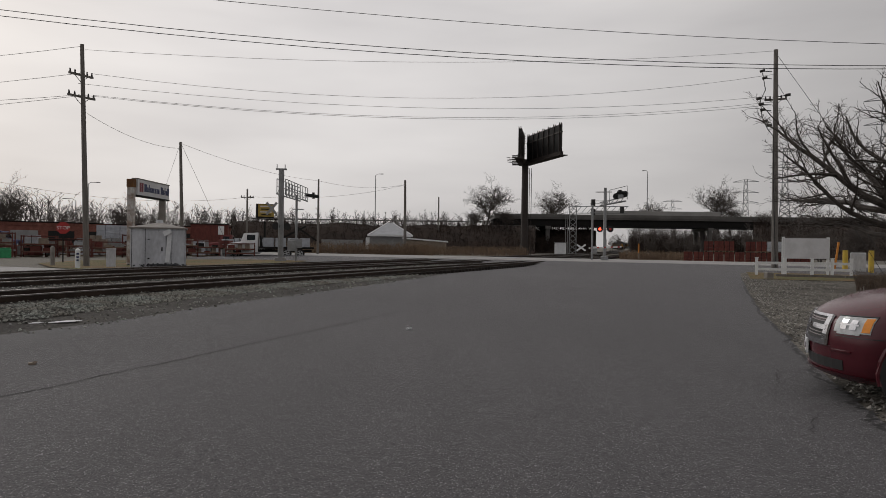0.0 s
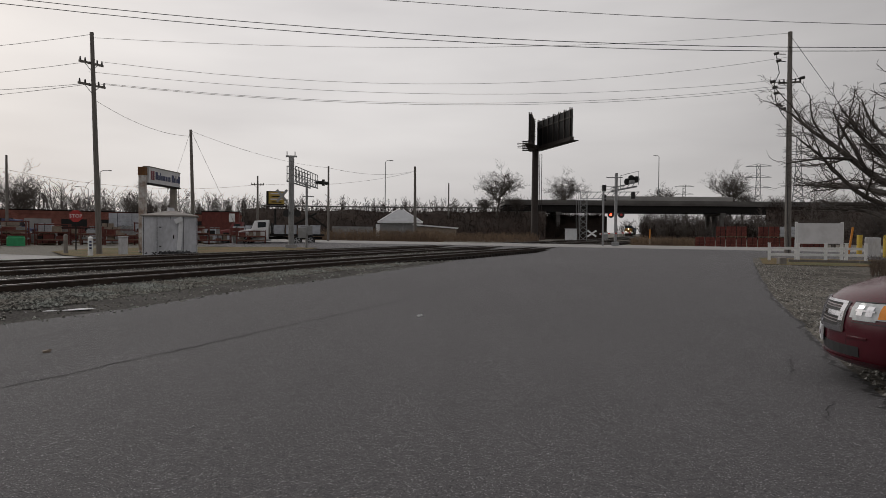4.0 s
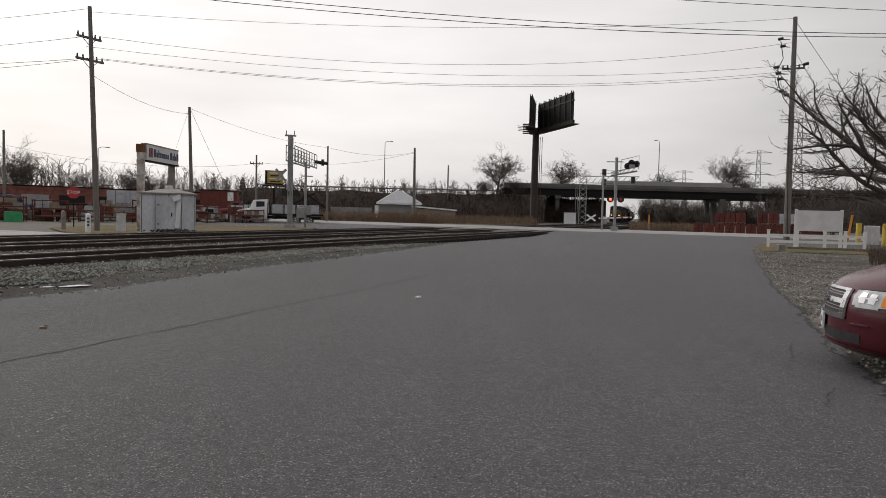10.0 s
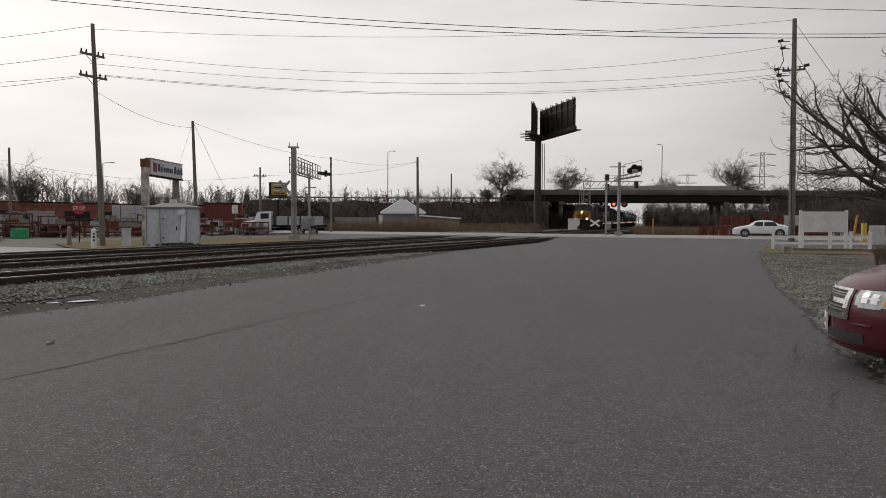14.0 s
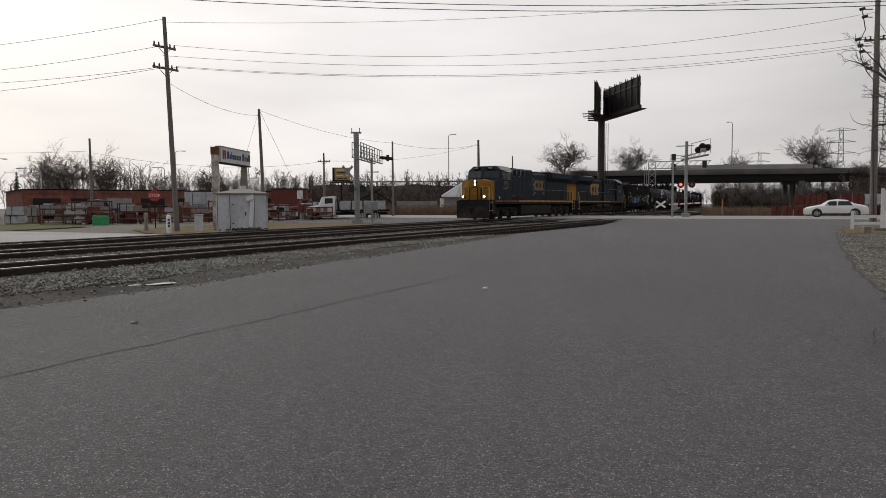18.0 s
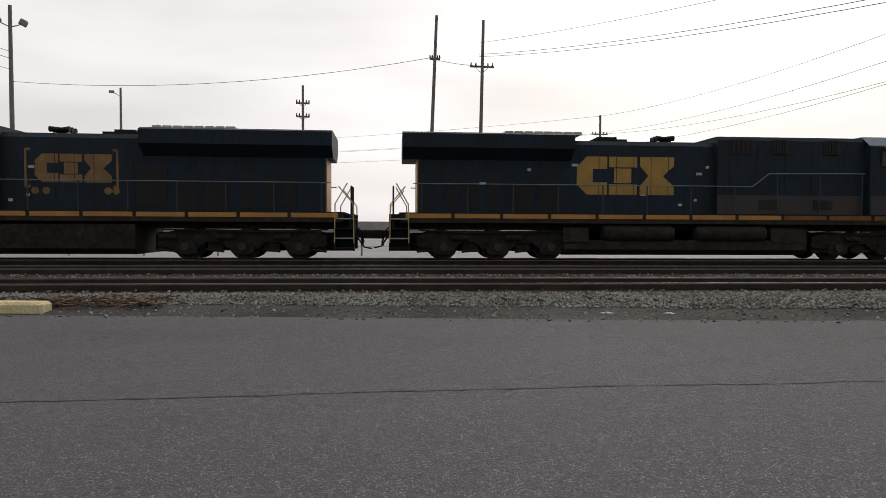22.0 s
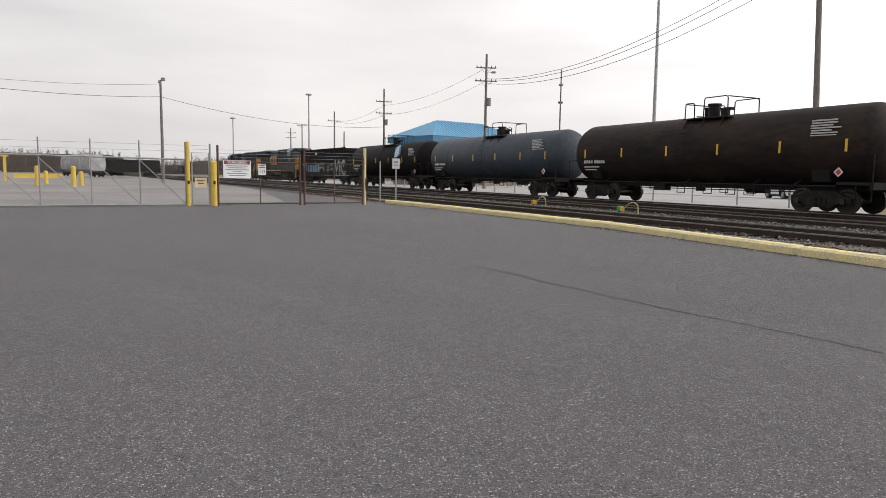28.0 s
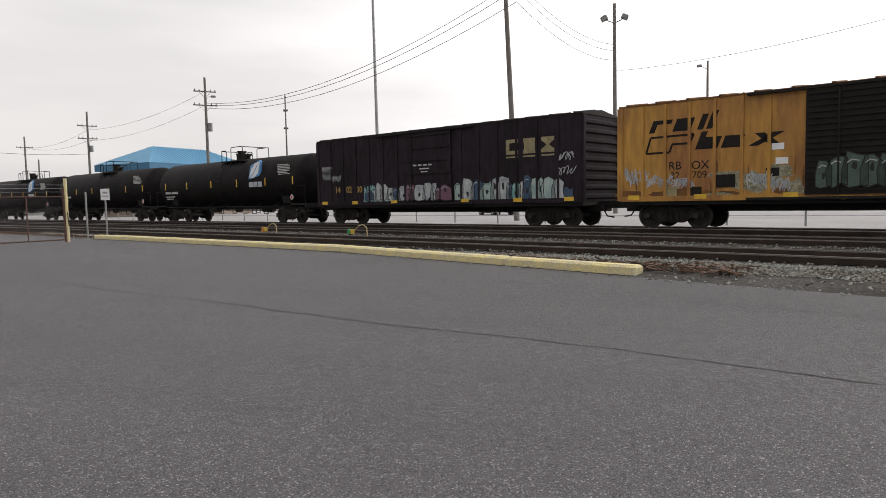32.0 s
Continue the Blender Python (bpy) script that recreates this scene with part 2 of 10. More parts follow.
M["locoyellow"] = mat("loco_yellow_paint", (0.4, 0.19, 0.03), 0.45, color2=(0.3, 0.15, 0.03), scale=1.2, fine=0.12)
M["locogrey"] = mat("loco_underframe", (0.022, 0.019, 0.017), 0.9, spec=0.15, color2=(0.038, 0.031, 0.026), scale=1.5, fine=0.25, fscale=8)
M["locoroof"] = mat("loco_cab_roof", (0.46, 0.44, 0.4), 0.5, scale=2)
M["window"] = mat("dark_glass", (0.018, 0.024, 0.028), 0.12, vary=0.1, spec=0.32)
M["brick"] = mat("brick_facade", (0.235, 0.098, 0.076), 0.95, spec=0.15, color2=(0.15, 0.062, 0.05), scale=1.2, fine=0.25, fscale=9)
M["bark"] = mat("bare_bark", (0.075, 0.064, 0.056), 0.95, vary=0.4, scale=5, bump=0.6)
M["twig"] = mat("bare_twigs", (0.095, 0.08, 0.071), 0.95, vary=0.3, scale=1.5)
M["brush"] = mat("dry_brush", (0.05, 0.037, 0.031), 0.98, spec=0.1, color2=(0.03, 0.024, 0.021), scale=0.5, fine=0.4, fscale=6)
M["reed"] = mat("dry_reeds", (0.2, 0.135, 0.085), 0.95, color2=(0.11, 0.075, 0.052), scale=0.4, fine=0.3, fscale=4, isl=0.25)
M["tankblack"] = mat("black_tank_paint", (0.0085, 0.008, 0.0082), 0.6, spec=0.06, color2=(0.014, 0.0125, 0.012), scale=0.8, fine=0.2, fscale=5)
M["bridge"] = mat("bridge_concrete", (0.15, 0.142, 0.135), 0.9, vary=0.3, scale=0.3)
M["bluemetal"] = mat("blue_metal_roof", (0.06, 0.25, 0.42), 0.45, vary=0.15, scale=0.8)
M["vanred"] = mat("dark_red_car_paint", (0.075, 0.0085, 0.015), 0.22, 0.0, vary=0.12, spec=0.55)
M["rubber"] = mat("tyre_rubber", (0.02, 0.02, 0.02), 0.85)

# ---- mesh builder ----


class B:
    """Vertices and faces gathered for one mesh."""

    def __init__(self):
        self.v, self.f = [], []

    def add(self, vs, fs):
        n = len(self.v)
        self.v += [tuple(p) for p in vs]
        self.f += [tuple(n + i for i in f) for f in fs]
        return self

    def box(self, cx, cy, cz, sx, sy, sz, rz=0.0, rx=0.0, ry=0.0, ch=0.0):
        x, y, z = sx / 2, sy / 2, sz / 2
        if ch:
            # chamfered upright edges and top
            pts = []
            for zz, ins in ((-z, 0), (z - ch, 0), (z, ch)):
                a, b = x - ins, y - ins
                c = ch
                pts += [(a - c, -b, zz), (a, -b + c, zz), (a, b - c, zz), (a - c, b, zz), (-a + c, b, zz), (-a, b - c, zz), (-a, -b + c, zz), (-a + c, -b, zz)]
            fs = [tuple(range(7, -1, -1)), tuple(range(16, 24))]
            for k in (0, 8):
                for i in range(8):
                    j = (i + 1) % 8
                    fs.append((k + i, k + j, k + 8 + j, k + 8 + i))
        else:
            pts = [(-x, -y, -z), (x, -y, -z), (x, y, -z), (-x, y, -z), (-x, -y, z), (x, -y, z), (x, y, z), (-x, y, z)]
            fs = [(3, 2, 1, 0), (4, 5, 6, 7), (0, 1, 5, 4), (1, 2, 6, 5), (2, 3, 7, 6), (3, 0, 4, 7)]
        m = pose(cx, cy, cz, rx, ry, rz)
        return self.add([m @ Vector(p) for p in pts], fs)

    def cyl(self, p0, p1, r0, r1=None, n=8, cap=True):
        r1 = r0 if r1 is None else r1
        p0, p1 = Vector(p0), Vector(p1)
        d = (p1 - p0)
        if d.length < 1e-6:
            return self
        q = d.to_track_quat("Z", "Y").to_matrix()
        vs = []
        for p, r in ((p0, r0), (p1, r1)):
            for i in range(n):
                a = 2 * math.pi * i / n
                vs.append(p + q @ Vector((r * math.cos(a), r * math.sin(a), 0)))
        fs = [(i, (i + 1) % n, n + (i + 1) % n, n + i) for i in range(n)]
        if cap:
            fs += [tuple(range(n - 1, -1, -1)), tuple(range(n, 2 * n))]
        return self.add(vs, fs)

    def tube(self, pts, r, n=6):
        """A tube swept along a run of points."""
        pts = [Vector(p) for p in pts]
        vs, fs, m = [], [], len(pts)
        for i, p in enumerate(pts):
            d = (pts[min(i + 1, m - 1)] - pts[max(i - 1, 0)])
            if d.length < 1e-6:
                d = pts[min(i + 1, m - 1)] - p if i + 1 < m else p - pts[i - 1]
            q = d.to_track_quat("Z", "Y").to_matrix()
            vs += [p + q @ Vector((r * math.cos(2 * math.pi * k / n), r * math.sin(2 * math.pi * k / n), 0)) for k in range(n)]
        # the rings are matched up by the nearest start, so that none twists
        for i in range(m - 1):
            a, c = vs[i * n:(i + 1) * n], vs[(i + 1) * n:(i + 2) * n]
            o = min(range(n), key=lambda k: sum((a[j] - c[(j + k) % n]).length for j in range(n)))
            c = [c[(j + o) % n] for j in range(n)]
            vs[(i + 1) * n:(i + 2) * n] = c
            fs += [(i * n + k, i * n + (k + 1) % n, (i + 1) * n + (k + 1) % n, (i + 1) * n + k) for k in range(n)]
        fs += [tuple(range(n - 1, -1, -1)), tuple(range((m - 1) * n, m * n))]
        return self.add(vs, fs)

    def prism(self, poly, y0, y1, axis="y"):
        """A polygon of (a, b) pushed along an axis: y: (x, z); x: (y, z); z: (x, y)."""
        def at(a, b, c):
            return {"y": (a, c, b), "x": (c, a, b), "z": (a, b, c)}[axis]
        n = len(poly)
        vs = [at(a, b, y0) for a, b in poly] + [at(a, b, y1) for a, b in poly]
        fs = [tuple(range(n - 1, -1, -1)), tuple(range(n, 2 * n))] + [(i, (i + 1) % n, n + (i + 1) % n, n + i) for i in range(n)]
        return self.add(vs, fs)

    def lathe(self, prof, n=24, m=None):
        """A profile of (r, h) turned round the x axis."""
        vs = []
        for r, h in prof:
            for i in range(n):
                a = 2 * math.pi * i / n
                vs.append(Vector((h, r * math.cos(a), r * math.sin(a))))
        fs = []
        for k in range(len(prof) - 1):
            for i in range(n):
                j = (i + 1) % n
                fs.append((k * n + i, k * n + j, (k + 1) * n + j, (k + 1) * n + i))
        fs.append(tuple(range(n)))
        fs.append(tuple(range((len(prof) - 1) * n, len(prof) * n)))
        if m is not None:
            vs = [m @ p for p in vs]
        return self.add(vs, fs)

    def strip(self, left, right):
        n = len(left)
        return self.add(list(left) + list(right), [(i, i + 1, n + i + 1, n + i) for i in range(n - 1)])

    def mesh(self, name, material, smooth=False):
        me = bpy.data.meshes.new(name)
        me.from_pydata(self.v, [], self.f)
        bm = bmesh.new()
        bm.from_mesh(me)
        bmesh.ops.recalc_face_normals(bm, faces=bm.faces)
        bm.to_mesh(me)
        bm.free()
        me.materials.append(M[material] if isinstance(material, str) else material)
        if smooth:
            me.shade_smooth()
            me.set_sharp_from_angle(angle=radians(38))
        return me


def part(name, b, material, parent=None, label="", smooth=False):
    ob = new(name, b.mesh(name, material, smooth))
    if parent is not None:
        ob.parent = parent
    if label:
        tagged(ob, label)
    return ob


def thing(name, m, label, category, group="", kind=""):
    ob = new(name)
    ob.matrix_basis = m
    return tagged(ob, label, category, group, kind)


def polar(az, d, z=0.0):
    return Vector((-math.sin(radians(az)) * d, math.cos(radians(az)) * d, z))


# ---- the track line ----
RAIL_Z = 0.30
KNOT_S = (-250, -180, -120, -80, -40, 0, 40, 80, 130, 200)
KNOT_H = (164.64, 161.99, 160.46, 157.65, 157.14, 158.14, 159.92, 161.11, 162.29, 163.48)
_g = np.arange(-520.0, 420.5, 1.0)
_h = np.radians(np.interp(_g, KNOT_S, KNOT_H))
_x, _y = np.cumsum(-np.sin(_h)), np.cumsum(np.cos(_h))
_o = int(np.argmin(abs(_g)))
_x, _y = _x - _x[_o] - 23.31, _y - _y[_o] + 6.97


def track(s, off=0.0, z=0.0):
    """A point s metres along the train's track, off metres to the camera's side of its middle."""
    x, y, h = np.interp(s, _g, _x), np.interp(s, _g, _y), np.interp(s, _g, _h)
    return Vector((x - math.cos(h) * off, y - math.sin(h) * off, z))


def heading(s):
    return float(np.degrees(np.interp(s, _g, _h)))

# ---- ground ----


def flat(name, pts, z, material, kind="structure", label="", category=""):
    b = B()
    b.add([(p[0], p[1], z) for p in pts], [tuple(range(len(pts)))])
    return tagged(part(name, b, material), label, category, kind=kind)


M["farlot"] = mat("pale_concrete_lot", (0.29, 0.283, 0.28), 0.85, vary=0.2, scale=0.15, bump=0.15, fine=0.12, fscale=6)
M["lawn"] = mat("winter_lawn", (0.075, 0.09, 0.034), 0.98, spec=0.15, color2=(0.1, 0.095, 0.045), scale=0.6, bump=0.8, bscale=30, fine=0.4, fscale=25)
M["gravel"] = mat("gravel_verge", (0.165, 0.152, 0.132), 0.98, color2=(0.06, 0.054, 0.046), scale=0.7, bump=1.0, bscale=22, fine=0.6, fscale=24, speck=1.4, spec=0.15)
flat("ground", [(-1500, -1500), (1500, -1500), (1500, 1500), (-1500, 1500)], -0.05, "dirt", label="bare earth and dry ground reaching to the horizon", category="ground")
RIGHT_EDGE = [(3.2, -60), (3.2, -10), (3.3, 2), (3.6, 5.0), (3.92, 6.0), (4.17, 6.8), (4.54, 7.9), (5.17, 9.6), (6.4, 12.9), (8.05, 17.3), (10.8, 24.0), (16.0, 36.5), (21.7, 49.6), (27.1, 62.7), (31, 74)]
LEFT_EDGE = [(2.7, 62), (2.6, 47.8), (-0.6, 33.5), (-3.4, 23.4), (-5.6, 16.5), (-6.5, 12.0), (-8.1, 8.5), (-10.0, 4.8), (-13.1, -1.0), (-17.8, -9.9), (-21.6, -19.9), (-23.8, -26.3), (-36, -60), (-60, -130)]
flat("road", [(30, -130)] + RIGHT_EDGE + LEFT_EDGE, 0.0, "asphalt", label="worn dark grey asphalt road and lot", category="road")
flat("verge", [(3.9, -20)] + [(x - 0.15, y) for x, y in RIGHT_EDGE[2:-1]] + [(40, 70), (45, 40), (30, 15), (20, -20)], -0.012, "gravel", label="gravel and dead leaves beside the road", category="verge")
flat("grass_verge", [(15.6, 34.5), (18.6, 41.5), (21.5, 48.6), (24, 55.5), (44, 62), (46, 44), (30, 30)], 0.012, "grass", label="patchy winter grass round the white fence", category="grass")
flat("far_lot", [track(s, -5.4)[:2] for s in range(-28, 200, 6)] + [track(s, -75)[:2] for s in range(198, -29, -8)], -0.01, "farlot", label="pale concrete lot beyond the tracks", category="lot")
flat("grass_island", [polar(a, d)[:2] for a, d in ((30.2, 43), (27.5, 37.5), (22, 36.5), (17, 44), (12, 55), (11, 61), (16, 62), (22, 60), (28.5, 57), (31, 50))], 0.02, "grass", label="dry grass island beside the shed", category="grass")
flat("grass_strip", [polar(a, d)[:2] for a, d in ((34, 60), (40, 52), (46, 48), (60, 46), (60, 60), (46, 70), (36, 76))], 0.02, "lawn", label="green winter lawn before the parked cars", category="grass")

# road edge seen from the track line
_edge = []
for ex, ey in LEFT_EDGE:
    d2 = (_x - ex) ** 2 + (_y - ey) ** 2
    i = int(np.argmin(d2))
    _edge.append((_g[i], math.sqrt(d2[i])))
_edge.sort()


def edge_off(s):
    return float(np.interp(s, [a for a, _ in _edge], [b for _, b in _edge]))


def build_ballast():
    b = B()
    ss = np.arange(-330, 330, 3.0)
    cols = 15
    for s in ss:
        eo = min(edge_off(s) + 0.35, 14.5)
        for k in range(cols):
            if k < 4:
                off, z = -4.4 + k * 0.8, (-0.03, 0.06, 0.135, 0.16)[k]
            else:
                f = (k - 4) / (cols - 5)
                off = -2.0 + f * (eo + 2.0)
                z = 0.16 * min(1, max(0, (eo - off - 0.1) / 1.7)) - 0.015
            p = track(s, off, z)
            b.v.append((p.x, p.y, p.z + 0.012 * noise.noise((p.x * 0.9, p.y * 0.9, 0))))
    for i in range(len(ss) - 1):
        for k in range(cols - 1):
            a = i * cols + k
            b.f.append((a, a + 1, a + cols + 1, a + cols))
    tagged(part("ballast_bed", b, "ballast"), "grey and rust-stained ballast under the tracks", "ballast", kind="structure")


build_ballast()
TRACKS = (0.0, 4.7, 9.4)


def build_tracks():
    sl = B().box(0, 0, 0, 2.6, 0.23, 0.16, ch=0.012).mesh("sleeper", "sleeper")
    for k, off in enumerate(TRACKS):
        tr = tagged(new("railway_track"), "rusty railway track on dark wooden sleepers", "railway track", "tracks", "structure")
        ss = np.arange(-330, 330, 5.0)
        for side in (-0.75, 0.75):
            b, t = B(), B()
            for bb, w, z0, z1 in ((b, 0.07, RAIL_Z - 0.15, RAIL_Z - 0.02), (t, 0.072, RAIL_Z - 0.03, RAIL_Z)):
                l1 = [track(s, off + side - w / 2, z1) for s in ss]
                r1 = [track(s, off + side + w / 2, z1) for s in ss]
                bb.strip(l1, r1)
                bb.strip([p + Vector((0, 0, z0 - z1)) for p in r1], r1)
                bb.strip([p + Vector((0, 0, z0 - z1)) for p in l1], l1)
            b.strip([track(s, off + side - 0.08, RAIL_Z - 0.135) for s in ss], [track(s, off + side + 0.08, RAIL_Z - 0.135) for s in ss])
            rl = part("rail", b, "rail", tr)
            part("rail_head", t, "railtop", rl, "worn steel rail head")
        # sleepers: the near ones singly, the rest joined
        rest = B()
        for i, s in enumerate(np.arange(-120, 160, 0.55)):
            p = track(s, off, RAIL_Z - 0.245 + 0.02)
            if k == 2 and -42 < s < 60 or k == 1 and -20 < s < 40:
                ob = new("sleeper", sl)
                ob.parent = tr
                ob.matrix_basis = pose(p.x, p.y, p.z, 0, 0, heading(s) + random.uniform(-1, 1))
            else:
                rest.box(p.x, p.y, p.z, 2.6, 0.23, 0.16, heading(s))
        tagged(part("sleepers", rest, "sleeper", tr), kind="stuff")


build_tracks()


def crossing_road():
    line = [(110, 20), (60, 42), (28, 56), (0, 68), (-28, 80), (-75, 100)]
    rows = [[] for _ in range(4)]
    for (x0, y0), (x1, y1) in zip(line[:-1], line[1:]):
        n = math.hypot(x1 - x0, y1 - y0)
        nx, ny = (y1 - y0) / n, -(x1 - x0) / n
        for k in range(7):
            x, y = x0 + (x1 - x0) * k / 6, y0 + (y1 - y0) * k / 6
            for row, w, z in zip(rows, (-15.0, -5.5, 9.0, 13.5), (-0.02, 0.29, 0.29, -0.03)):
                row.append((x + nx * w, y + ny * w, z))
    if rows[0][10][1] > rows[3][10][1]:
        rows = rows[::-1]
    near, l, r, far = rows
    rd = tagged(part("crossing_road", B().strip(l, r), "concrete_road"), "pale concrete road over the level crossing", "road", kind="structure")
    part("apron", B().strip(near[3:-9], l[3:-9]), "asphalt", rd, "dark asphalt apron rising to the crossing")
    part("far_verge", B().strip(r, far), "grass", rd, "dry grass verge")


crossing_road()


EDGE_SEAM = [(-2.0, 21.5), (-4.2, 13.5), (-6.0, 8.6), (-8.4, 3.4), (-10.2, -0.4)]


def cracks():
    """Sealed and open cracks across the asphalt."""
    rnd = random.Random(3)
    b = B()

    def crack(p, q, w, wob, n=60):
        dx, dy = q[0] - p[0], q[1] - p[1]
        L = math.hypot(dx, dy)
        nx, ny = -dy / L, dx / L
        l, r, o = [], [], 0.0
        for i in range(n + 1):
            f = i / n
            o = o * 0.8 + rnd.uniform(-wob, wob)
            ww = w * rnd.uniform(0.4, 1.3)
            x, y = p[0] + dx * f + nx * o, p[1] + dy * f + ny * o
            l.append((x + nx * ww, y + ny * ww, 0.004))
            r.append((x - nx * ww, y - ny * ww, 0.004))
        b.strip(l, r)
    seam = [(1.6, 24.0), (-0.2, 17.5), (-2.0, 12.3), (-3.43, 8.33), (-4.2, 6.4), (-5.29, 3.46), (-5.8, 2.0), (-6.8, -0.9), (-7.58, -4.19), (-8.32, -6.5), (-9.26, -10.0), (-10.81, -14.26), (-12.64, -19.95), (-14.6, -26.5)]
    for a, c in zip(seam[:-1], seam[1:]):
        L = math.hypot(c[0] - a[0], c[1] - a[1])
        crack(a, c, 0.0125, 0.02, max(12, int(L * 9)))
    for a, c in zip(EDGE_SEAM[:-1], EDGE_SEAM[1:]):
        crack(a, c, 0.009, 0.03, 40)
    for a, c in (((-8.9, 6.0), (-9.7, 4.2)), ((-6.8, 10.0), (-7.6, 9.2)), ((-11.9, -4.6), (-11.4, -2.0)), ((-12.6, -6.2), (-11.5, -2.1)), ((-17.4, -18.7), (-13.2, -8.0)), ((-13.4, -6.3), (-12.2, -3.6)), ((-9.3, 1.9), (-10.6, -0.6)), ((-10.2, -1.9), (-11.2, -0.4)), ((-12.0, -3.2), (-10.9, -3.9))):
        crack(a, c, 0.008, 0.04, 30)
    for (x0, y0), (x1, y1) in zip(RIGHT_EDGE[3:-4], RIGHT_EDGE[4:-3]):
        crack((x0 - 0.06, y0), (x1 - 0.06, y1), 0.03, 0.05, 30)
    crack((3.75, 7.6), (4.3, 8.6), 0.007, 0.03, 14)
    crack((3.1, 5.6), (3.5, 6.3), 0.007, 0.03, 12)
    tagged(part("asphalt_cracks", b, "crack"), "dark cracks in the old asphalt", "crack", kind="stuff")


M["crack"] = mat("crack_shadow_tar", (0.03, 0.029, 0.029), 0.9, vary=0.3)
cracks()


M["vergestone"] = mat("verge_gravel_stone", (0.26, 0.25, 0.23), 0.95, vary=0.3, scale=6, isl=0.6, spec=0.2)


def stone_heap(name, label, n, seed, place, material="stone"):
    """Angular stones gathered into one mesh. place(rnd) gives a point and a radius."""
    rnd = random.Random(seed)
    base = [Vector(v) for v in ((1, 0, 0), (-1, 0, 0), (0, 1, 0), (0, -1, 0), (0, 0, 1), (0, 0, -0.6))]
    fs = [(0, 2, 4), (2, 1, 4), (1, 3, 4), (3, 0, 4), (2, 0, 5), (1, 2, 5), (3, 1, 5), (0, 3, 5)]
    vs, faces = [], []
    for i in range(n):
        p, r = place(rnd)
        k = len(vs)
        a = rnd.uniform(0, 6.28)
        c, sn = math.cos(a), math.sin(a)
        tilt = rnd.uniform(-0.6, 0.6)
        for v in base:
            x, y, zz = v.x * r * rnd.uniform(0.7, 1.3), v.y * r * rnd.uniform(0.6, 1.2), v.z * r * rnd.uniform(0.6, 1.0)
            zz += tilt * x
            vs.append((p.x + c * x - sn * y, p.y + sn * x + c * y, p.z + zz + r * 0.2))
        faces += [tuple(k + q for q in f) for f in fs]
    me = bpy.data.meshes.new(name)
    me.from_pydata(vs, [], faces)
    me.materials.append(M[material])
    tagged(new(name, me), label, "stones", kind="stuff")


def beside_track(rnd):
    s = rnd.uniform(-46, 40)
    eo = min(edge_off(s) + 0.35, 14.5)
    inner = min(10.75, eo - 1.4)
    off = rnd.uniform(inner, max(inner + 0.7, eo - 1.1)) if rnd.random() < 0.96 else rnd.uniform(eo - 1.1, eo + 0.1)
    if rnd.random() < 0.16:
        off = rnd.uniform(5.5, 10.7)
    z = 0.16 * min(1, max(0, (eo - off - 0.1) / 1.7)) - 0.012
    return track(s, off, max(z, 0.0)), rnd.uniform(0.018, 0.042)


stone_heap("ballast_stones", "loose grey-green ballast stones beside the near track", 68000, 4, beside_track)


def on_verge(rnd):
    y = 5.0 + 33 * rnd.random() ** 1.3
    x0 = float(np.interp(y, [q for _, q in RIGHT_EDGE], [q for q, _ in RIGHT_EDGE]))
    return Vector((x0 + 0.05 + abs(rnd.gauss(0, 1.6)) if rnd.random() < 0.8 else x0 + rnd.uniform(0, 7), y, -0.012)), rnd.uniform(0.01, 0.035)


stone_heap("verge_gravel", "pale gravel and broken asphalt on the verge", 7000, 14, on_verge, "vergestone")



def at_shed(rnd):
    p = polar(22.4 + rnd.gauss(0, 0.7), 38.2 + rnd.gauss(0, 0.25), 0.0)
    return Vector((p.x, p.y, max(0.0, 0.28 - abs(rnd.gauss(0, 0.16))))), rnd.uniform(0.05, 0.11)


M["rubble"] = mat("dark_rubble", (0.06, 0.062, 0.066), 0.95, vary=0.4, scale=5, isl=0.5)
stone_heap("rubble_heap", "small heap of dark rubble at the foot of the shed", 260, 44, at_shed, "rubble")

# ---- lettering and flat marks ----


def text_mesh(text, size, material, name="lettering", fat=0.0):
    cu = bpy.data.curves.new(name, "FONT")
    cu.body, cu.size, cu.align_x, cu.extrude, cu.resolution_u, cu.offset = text, size, "CENTER", 0.003, 3, fat
    ob = bpy.data.objects.new(name, cu)
    scene.collection.objects.link(ob)
    me = bpy.data.meshes.new_from_object(ob.evaluated_get(bpy.context.evaluated_depsgraph_get()))
    bpy.data.objects.remove(ob)
    me.materials.clear()
    me.materials.append(M[material])
    return me


def side_pose(side, y, z, x):
    """The pose of a flat mark on a car's side (-1: to the left of its way, 1: to the right)."""
    if side < 0:
        return Matrix(((0, 0, -1, -x), (-1, 0, 0, y), (0, 1, 0, z), (0, 0, 0, 1)))
    return Matrix(((0, 0, 1, x), (1, 0, 0, y), (0, 1, 0, z), (0, 0, 0, 1)))


def side_text(parent, text, size, material, side, y, z, x, fat=0.0):
    ob = new("lettering", text_mesh(text, size, material, fat=fat))
    ob.parent = parent
    ob.matrix_basis = side_pose(side, y, z, x + 0.006)
    return ob


def poly_marks(name, polys, material, parent, side, y, z, x, thick=0.006, label=""):
    b = B()
    for p in polys:
        b.prism(p, 0.0, thick, "z")
    ob = part(name, b, material, parent, label)
    ob.matrix_basis = side_pose(side, y, z, x + 0.003)
    return ob


def rect(x, y, w, h):
    return [(x, y), (x + w, y), (x + w, y + h), (x, y + h)]


